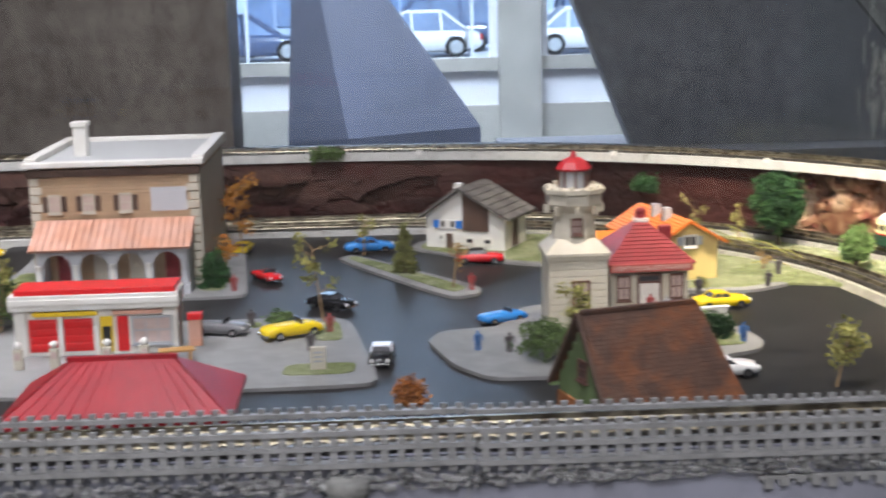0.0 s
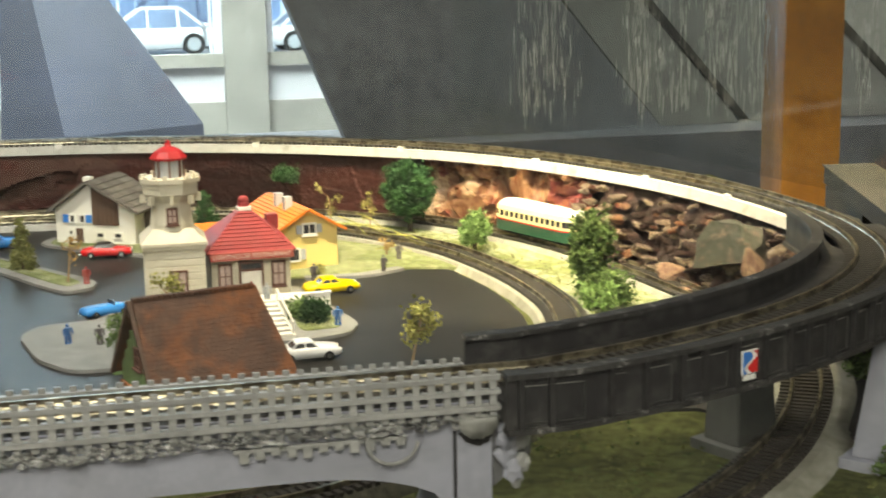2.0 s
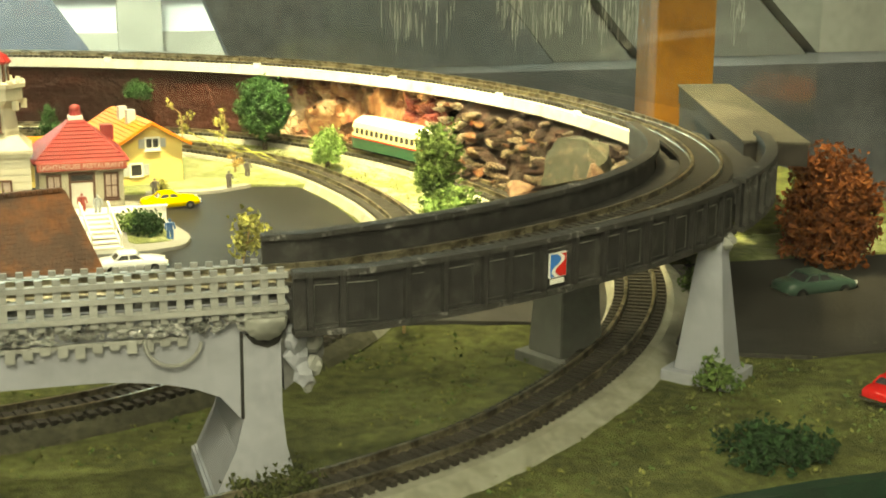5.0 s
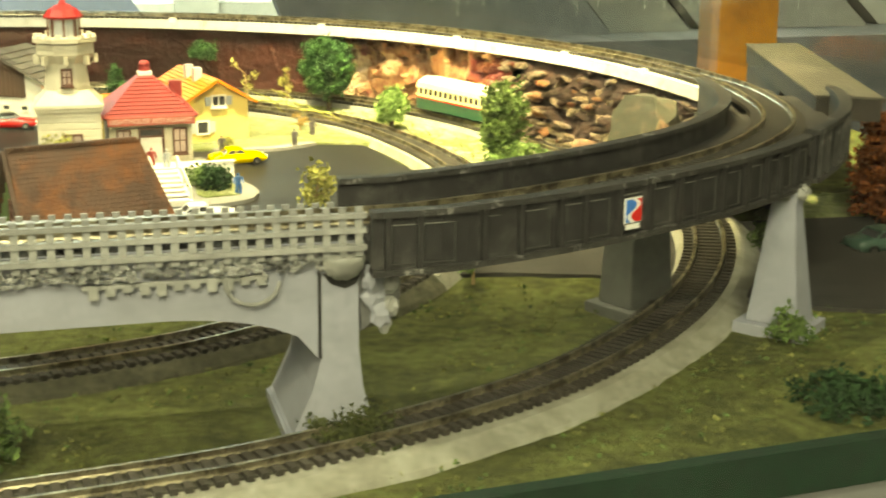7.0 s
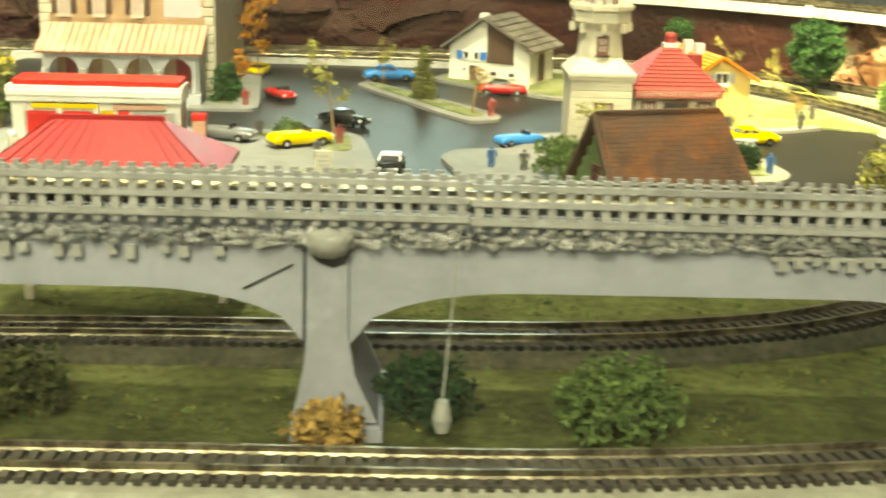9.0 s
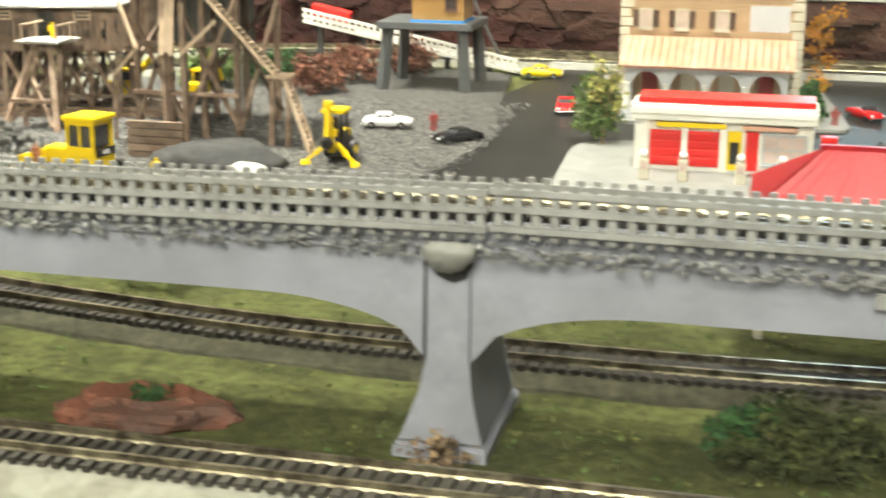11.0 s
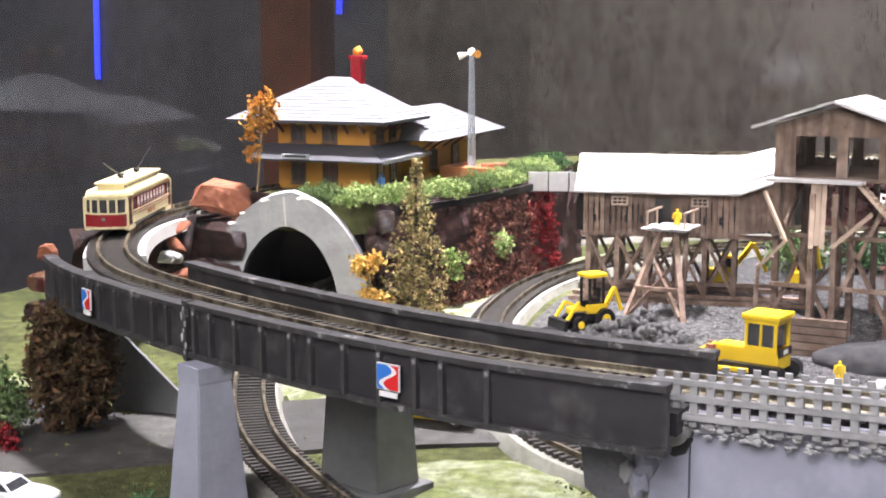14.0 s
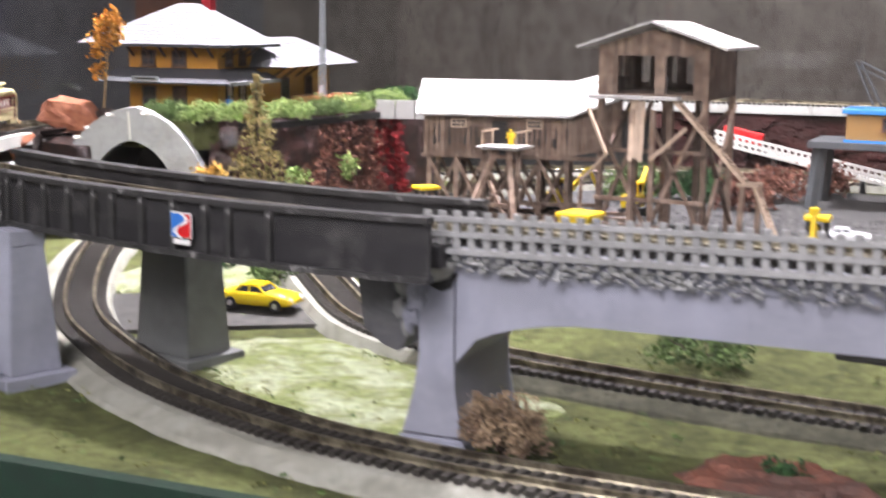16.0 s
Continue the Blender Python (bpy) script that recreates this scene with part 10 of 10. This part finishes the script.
for x, y, rz, lab in ((-5.35, 5.95, 30, "yellow excavator half hidden behind the trestle"), (-4.75, 6.1, 80, "yellow crane truck half hidden behind the trestle")):
    t = thing("excavator", x, y, TZ + 0.012, rz, lab, "digger")
    bm = B()
    box(bm, -0.14, -0.09, 0.10, 0.12, 0.09, 0.24, 0.012)
    part("body", bm, "yellow", t)
    cab(t, 0.0, 0.12, 0.06, 0.2, 0.36)
    for s in (-1, 1):
        bm = B()
        box(bm, -0.17, s * 0.08 - 0.03, 0, 0.17, s * 0.08 + 0.03, 0.09, 0.02)
        part("crawler", bm, "black", t)
    bm = B()
    beam(bm, (0.1, 0, 0.2), (0.35, 0, 0.52), 0.05)
    beam(bm, (0.35, 0, 0.52), (0.5, 0, 0.2), 0.04)
    part("boom", bm, "yellow", t)
    t.scale = (0.72, 0.72, 0.72)

# ---- steel table with hut, ramp and red car ----
t = thing("steel_trestle", -3.13, 7.55, TZ, 0, "dark grey four-legged steel trestle", "trestle")
bm = B()
box(bm, -0.42, -0.36, 0.54, 0.42, 0.36, 0.60, 0.006)
part("top_plate", bm, "steel_grey", t)
for sx in (-1, 1):
    for sy in (-1, 1):
        bm = B()
        beam(bm, (sx * 0.37, sy * 0.33, 0.0), (sx * 0.33, sy * 0.28, 0.55), 0.075)
        part("leg", bm, "steel_grey", t)
h_ = thing("hut", -3.02, 7.45, TZ + 0.60, 0, "small tan hut with blue roof on the trestle", "hut")
bm = B()
box(bm, -0.225, -0.18, 0.02, 0.225, 0.18, 0.24, 0.004)
part("wall", bm, "tan", h_)
bm = B()
box(bm, -0.26, -0.22, 0.24, 0.26, 0.22, 0.285, 0.008)
part("roof", bm, "car_blue", h_, "blue roof")
bm = B()
box(bm, -0.24, -0.2, 0.0, 0.24, 0.2, 0.02)
part("base", bm, "car_blue", h_)
window(h_, T(0.12, -0.18, 0.16), 0.08, 0.08, "frame_brown", "pane")
rp = thing("ramp", 0, 0, 0, 0, "white perforated ramp fence leading down to the yard", "ramp")
a_, b_ = Vector((-4.62, 8.35, 0.57)), Vector((-2.55, 8.55, 0.13))
for z in (0.0, 0.055, 0.11):
    bm = B()
    beam(bm, a_ + Vector((0, 0, z)), b_ + Vector((0, 0, z)), 0.024)
    part("rail", bm, "white", rp)
for i in range(34):
    c = a_.lerp(b_, (i + 0.5) / 34)
    bm = B()
    beam(bm, c, c + Vector((0, 0, 0.12)), 0.024)
    part("slat", bm, "white", rp)
bm = B()
slope(bm, (-4.62, 8.36, 0.55), (-2.55, 8.56, 0.11), (-2.55, 8.8, 0.11), (-4.62, 8.7, 0.55), 0.02)
part("deck", bm, "roadbed_white", rp)
for i in range(5):
    bm = B()
    c = a_.lerp(b_, (i + 0.3) / 5)
    beam(bm, (c.x, c.y + 0.15, 0.08), (c.x, c.y + 0.15, c.z), 0.05)
    part("post", bm, "steel_grey", rp)
rc = thing("railcar", -4.40, 8.52, 0.545, 5, "red boxy railcar at the top of the ramp", "railcar")
for nm, b0, m_ in (("body", (-0.19, -0.08, 0.04, 0.19, 0.08, 0.145), "red_bright"), ("underframe", (-0.17, -0.065, 0.01, 0.17, 0.065, 0.04), "black")):
    bm = B()
    box(bm, *b0, 0.008)
    bm.transform(T(0, 0, 0, 0, 0, 12.0))
    part(nm, bm, m_, rc)
for i, (x, y, w, m_) in enumerate(((-3.9, 7.6, 0.7, "leaf_maroon"), (-3.5, 8.2, 0.5, "leaf_maroon"), (-4.5, 7.3, 0.6, "leaf"), (-4.0, 6.9, 0.5, "leaf_maroon"), (-5.0, 7.0, 0.6, "leaf_mid"))):
    bush(x, y, TZ, w, 0.34, m_, "maroon and green shrubs behind the mine", 120 + i, 150, 0.022)
jb = thing("jib_crane", -2.9, 8.9, 0.2, 0, "thin grey lattice crane jib by the rear track", "crane")
for p, q in (((0, 0, 0), (-0.55, 0.2, 1.15)), ((0.12, 0, 0), (-0.5, 0.2, 1.15)), ((-0.5, 0.2, 1.15), (0.4, 0.1, 0.75)), ((-0.52, 0.2, 1.1), (0.35, 0.1, 0.70))):
    bm = B()
    beam(bm, p, q, 0.02)
    part("strut", bm, "steel_grey", jb)

# ---- case posts, glass, hall behind ----
for x, m_ in ((11.78, "wood_post"), (-13.6, "post_dark")):
    bm = B()
    box(bm, x - 0.43, 11.95, -9, x + 0.43, 12.6, 40, 0.02)
    single("post", bm, m_, "orange varnished wooden corner post of the display case" if x > 0 else "dark red-brown wooden corner post of the display case", "post", "structure")
M["glass"] = glass("case_glass", 0.03, (0.93, 0.95, 0.95))
M["drip"] = mat("dried_white_drips", (0.60, 0.58, 0.52), 0.8, var=0.3, scale=60, bump=0.0)
for name, b0 in (("window_case_back", (-13.1, 12.10, -1, 11.3, 12.14, 30)), ("window_case_left", (-9.86, 1.9, 0.0, -9.83, 12.08, 30)), ("window_case_front", (-15, -2.6, -1, 15, -2.56, 30))):
    bm = B()
    box(bm, *b0)
    g = single(name, bm, "glass", "clear glass side of the display case", "glass pane", "structure")
    g.visible_shadow = False
bm = B()
box(bm, -0.015, 3.0, 0.86, 0.015, 11.9, 30)
bm.transform(T(8.5 / math.cos(radians(9)), 0, 0, 9))
single("window_case_right", bm, "glass", "clear glass side of the display case", "glass pane", "structure").visible_shadow = False
rg = random.Random(21)
bm = B()
for i in range(1100):
    x = rg.choice((7.9, 8.2, 9.3, 9.5, 9.9, 10.4, 10.7, 11.0, 12.6)) + rg.gauss(0, 0.13)
    z = rg.uniform(0.9, 3.4)
    l = rg.uniform(0.03, 0.55) ** 1.5
    w = rg.uniform(0.0008, 0.0036)
    box(bm, x - w, 12.085, z - l, x + w, 12.095, z)
tagged(single("drips", bm, "drip", "dried pale drips on the case glass", "stain"), kind="stuff")
bm = B()
box(bm, -12.8, 13.5, -9, -0.35, 15.0, 40)
single("wall_travertine", bm, "travertine", "pitted grey travertine wall behind the display case", "wall", "structure")
rows = []
rg = random.Random(31)
for i in range(2400):  # pits in the stone
    x, z = rg.uniform(-12.6, -0.5), rg.uniform(0.3, 4.0)
    k = rg.choice((-11.6, -10.4, -9.0, -7.3, -5.6, -4.1))
    if rg.random() < 0.6:
        x = k + rg.gauss(0, 0.22)
    rows.append((x, 13.5, z, rg.uniform(0.004, 0.024), 0.55, 0.3, rg.uniform(0.8, 3.8)))
M["pit"] = mat("dark_stone_pit", (0.07, 0.058, 0.05), 0.9, var=0.3)
tagged(scatter("stone_pits", rows, "pit"), "dark pits in the travertine wall", "pits", kind="stuff")
bm = B()
box(bm, -60, 30, -9, -12.8, 31, 40)
single("wall_far", bm, "dark_wall", "dark far wall of the hall", "wall", "structure")
bm = B()
box(bm, -80, -60, -9.3, 80, 79, -9)
single("floor", bm, "dark_wall", "dark stone floor of the museum hall", "floor", "structure")
bm = B()
box(bm, -80, -60, 40, 80, 81, 41)
single("ceiling", bm, "dark_wall", "plain dark ceiling of the hall", "ceiling", "structure")
# unseen walls, kept pale so their reflection hazes the front glass
bm = B()
box(bm, -80, -61, -9, 80, -60, 40)
single("wall_south", bm, "room_wall", "plain hall wall behind the viewer", "wall", "structure")
for x in (-80, 80):
    bm = B()
    box(bm, x - 0.5, -60, -9, x + 0.5, 80, 40)
    single("wall_side", bm, "room_wall", "plain plastered side wall of the hall", "wall", "structure")
# window wall with concrete mullions and sill
for b0 in ((-80, 80, -9, 80, 82, -4.75), (9.3, 79.4, -9, 11.85, 79.99, -4.7), (9.3, 79.4, -4.7, 11.85, 82, 40), (26, 79.4, -4.75, 80, 82, 40), (-80, 80, -4.75, -30, 82, 40), (-30, 80, 24, 26, 82, 40)):
    bm = B()
    box(bm, *b0)
    single("wall_window", bm, "concrete", "grey concrete window wall of the hall", "wall", "structure")
M["sill"] = mat("white_window_sill", (0.72, 0.74, 0.78), 0.6, var=0.06, scale=4, bump=0.02)
for x0, x1 in ((-30, 9.3), (11.85, 26)):
    w = thing("window_1" if x0 < 0 else "window_2", x0, 80, -4.75, 0, "large street window with white lower panel", "window", kind="structure")
    bm = B()
    box(bm, 0, 0.6, 0, x1 - x0, 0.9, 2.1)
    part("lower_panel", bm, "sill", w)
    bm = B()
    box(bm, 0, 0.2, 2.1, x1 - x0, 1.2, 2.9)
    part("window_sill", bm, "concrete", w)
    bm = B()
    box(bm, x1 - x0 - 0.5 if x0 < 0 else 0, 0.6, 2.9, x1 - x0 if x0 < 0 else 0.5, 1.1, 28)
    part("window_frame", bm, "sill", w)
    bm = B()
    box(bm, 0, 0.85, 2.9, x1 - x0, 0.88, 28)
    part("pane", bm, "glass", w).visible_shadow = False
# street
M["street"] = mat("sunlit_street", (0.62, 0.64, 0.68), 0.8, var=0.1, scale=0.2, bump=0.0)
M["shop_glass"] = mat("blue_shop_window", (0.16, 0.24, 0.40), 0.3, var=0.4, scale=0.06, bump=0.0)
M["facade"] = mat("pale_blue_facade", (0.46, 0.56, 0.72), 0.7, var=0.2, scale=0.1, bump=0.0)
M["street_blue"] = mat("slate_blue_car_paint", (0.07, 0.10, 0.19), 0.25, var=0.1, scale=1, bump=0.0, spec=0.6)
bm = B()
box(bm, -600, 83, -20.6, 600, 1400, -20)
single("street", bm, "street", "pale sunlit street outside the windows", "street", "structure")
bm = B()
box(bm, -300, 540, -20, 300, 545, 120)
f_ = single("facade", bm, "facade", "pale blue building front across the street", "building front", "structure")
for i in range(26):
    bm = B()
    w = (6, 9, 5, 11)[i % 4]
    box(bm, -130 + i * 12, 539, -14 + (i % 3), -130 + i * 12 + w, 540.2, 9 + (i % 5) * 3)
    part("shop_window", bm, "shop_glass", f_)
for i in range(9):
    t = thing("street_post", -90 + i * 23 + (i % 3) * 4, 428, -20, 0, "thin pale post at the kerb outside", "post", "street posts")
    bm = B()
    cyl(bm, (0, 0, 0), (0, 0, 34), 0.55, 0.45, 8)
    part("pole", bm, "sill", t)


def street_car(x, y, rz, paint, label, van=False):
    """A full-size car: lofted body, glazed cabin with posts, round wheels with arches."""
    t = thing("parked_car", x, y, -20, rz, label, "car", "cars parked in the street")
    L, W, belt, roof = (24.5, 9.2, 9.8, 18.0) if van else (22.0, 8.8, 8.6, 14.6)
    bm = B()
    rings = []
    for f, zl, zt, w in ((-1.0, 3.6, 6.4, 0.80), (-0.95, 2.6, belt - 1.0, 0.93), (-0.7, 2.2, belt, 1), (0.0, 2.0, belt, 1), (0.42, 2.0, belt - 0.1, 1), (0.72, 2.2, belt - 1.3, 0.98), (0.93, 2.6, belt - 2.9, 0.91), (1.0, 3.4, belt - 4.2, 0.78)):
        half = [(W * w * 0.9, zl), (W * w, zl + (zt - zl) * 0.45), (W * w * 0.97, zt - 0.8), (W * w * 0.86, zt)]
        rings.append([bm.verts.new((f * L, y_, z_)) for y_, z_ in half] + [bm.verts.new((f * L, -y_, z_)) for y_, z_ in half[::-1]])
    for a, b in zip(rings, rings[1:]):
        for i in range(8):
            bm.faces.new((a[i], a[(i + 1) % 8], b[(i + 1) % 8], b[i]))
    bm.faces.new(rings[0][::-1])
    bm.faces.new(rings[-1])
    part("body", bm, paint, t, smooth=True)
    x0, x1, t0, t1 = (-0.93, 0.55, -0.86, 0.22) if van else (-0.80, 0.52, -0.46, 0.10)
    bm = B()
    lo = [(x0 * L, -W * 0.9, belt - 0.5), (x1 * L, -W * 0.9, belt - 0.9), (x1 * L, W * 0.9, belt - 0.9), (x0 * L, W * 0.9, belt - 0.5)]
    hi = [(t0 * L, -W * 0.72, roof - 0.5), (t1 * L, -W * 0.72, roof - 0.5), (t1 * L, W * 0.72, roof - 0.5), (t0 * L, W * 0.72, roof - 0.5)]
    vl, vh = [bm.verts.new(p) for p in lo], [bm.verts.new(p) for p in hi]
    bm.faces.new(vl[::-1])
    bm.faces.new(vh)
    for i in range(4):
        bm.faces.new((vl[i], vl[(i + 1) % 4], vh[(i + 1) % 4], vh[i]))
    part("window_glass", bm, "shop_glass", t)
    bm = B()
    prism(bm, [(p[0], p[1] * 1.03) for p in hi], roof - 0.7, roof + 0.2, 0.35)
    part("roof", bm, paint, t)
    for i in range(4):
        bm = B()
        beam(bm, lo[i], hi[i], 0.9)
        part("roof_post", bm, paint, t)
    for fx in (0.0, -0.42):
        for s_ in (-1, 1):
            bm = B()
            beam(bm, (fx * L, s_ * W * 0.905, belt - 0.5), (fx * L * 0.96, s_ * W * 0.725, roof - 0.4), 0.8)
            part("roof_post", bm, paint, t)
    for fx in (-0.62, 0.62):
        for s_ in (-1, 1):
            bm = B()
            cyl(bm, (fx * L, s_ * W * 0.80, 3.3), (fx * L, s_ * W * 1.01, 3.3), 3.4, None, 20)
            wh = part("wheel", bm, "black", t)
            bm = B()
            cyl(bm, (fx * L, s_ * W * 1.0, 3.3), (fx * L, s_ * W * 1.03, 3.3), 2.2, 2.0, 14)
            part("rim", bm, "frame_grey", wh)
    for s_ in (-1, 1):
        bm = B()
        box(bm, -L * 1.0, min(s_ * W * 0.6, s_ * W * 0.88), belt - 3.4, -L * 0.96, max(s_ * W * 0.6, s_ * W * 0.88), belt - 1.4, 0.3)
        part("tail_light", bm, "car_red", t)
    return t


street_car(14.5, 440, 181, "car_white", "white hatchback parked on the street outside")
street_car(22, 475, 181, "street_blue", "slate blue van parked across the street", True)
street_car(-38, 440, 2, "street_blue", "dark blue car parked on the street outside")
street_car(-52, 472, 3, "car_white", "white car parked across the street")
street_car(72, 440, 4, "car_white", "white car parked further along the street")
street_car(88, 474, 2, "street_blue", "dark blue van parked further along the street", True)
# angular panels standing in the hall
sc = thing("angular_sculpture", 0, 65, -9, 0, "tall blue-grey folded metal sculpture", "sculpture")
bm = B()
ap = (-2.0, 1.5, 17.5)
pts = [(-2.75, 0, 4.1), (0.3, -2.2, 4.3), (6.95, 0, 4.5), (3.0, 3.0, 4.2)]
vs = [bm.verts.new(p) for p in pts] + [bm.verts.new(ap)]
for i in range(4):
    bm.faces.new((vs[i], vs[(i + 1) % 4], vs[4]))
bm.faces.new(vs[:4][::-1])
part("folded_panel", bm, "cone", sc)
bm = B()
vs2 = [(-2.75, 0, 4.1), (0.3, -2.2, 4.3), (6.95, 0, 4.5), (3.0, 3.0, 4.2)]
lo = [bm.verts.new((p[0], p[1], 0)) for p in vs2]
hi = [bm.verts.new(p) for p in vs2]
for i in range(4):
    bm.faces.new((lo[i], lo[(i + 1) % 4], hi[(i + 1) % 4], hi[i]))
part("plinth", bm, "cone", sc)
M["panel_dim"] = mat("dim_brown_grey_panel", (0.21, 0.20, 0.18), 0.55, var=0.2, scale=3, bump=0.03, tint=(0.15, 0.143, 0.13), tint_scale=0.8)
M["panel_pale"] = mat("pale_warm_grey_panel", (0.31, 0.295, 0.26), 0.7, var=0.15, scale=5, bump=0.08, tint=(0.26, 0.245, 0.215), tint_scale=1.5)
for top0, top1, low0, low1, y, m_, label in ((5.9, 12.75, 10.35, 21.9, 42, "panel_grey", "large dark slanting panel standing in the hall"), (13.1, 15.6, 22.1, 25.2, 42.5, "panel_dim", "dim grey slanting panel standing in the hall"),
                                             (16.2, 21.4, 25.9, 32.9, 43, "panel_dim", "dark grey slanting panel standing in the hall"), (22.3, 60, 33.7, 66, 43.5, "panel_pale", "large pale slanting concrete panel in the hall")):
    bm = B()
    face_prism(bm, [(top0, 8.0), (low0, -3.0), (low1, -3.0), (top1, 8.0)], "y", y, y + 1)
    single("slanting_panel", bm, m_, label, "panel", group="slanting hall panels")
bm = B()
face_prism(bm, [(9.5, 9), (14.5, -3), (66, -3), (60, 9)], "y", 46, 46.4)
single("panel_backing", bm, "black", "black backing behind the slanting hall panels", "backing wall", "structure")
bm = B()
box(bm, 6, 40, -9, 60, 46, -3.02)
single("panel_base", bm, "dark_wall", "dark low wall under the slanting panels", "low wall", "structure")
# neon reflections in the glass, made as glowing strips before the far wall
M["neon"] = glow("blue_neon", (0.05, 0.07, 1.0), 1.6)
for x, z0, z1 in ((-33.2, 0.6, 4.4), (-24.0, 2.6, 4.9)):
    n_ = thing("neon_reflection", x, 29.9, z0, 0, "blue glowing strip standing in for a neon reflection", "lamp")
    bm = B()
    cyl(bm, (0, 0, 0), (0.1, 0, z1 - z0), 0.09, None, 8)
    part("tube", bm, "neon", n_)
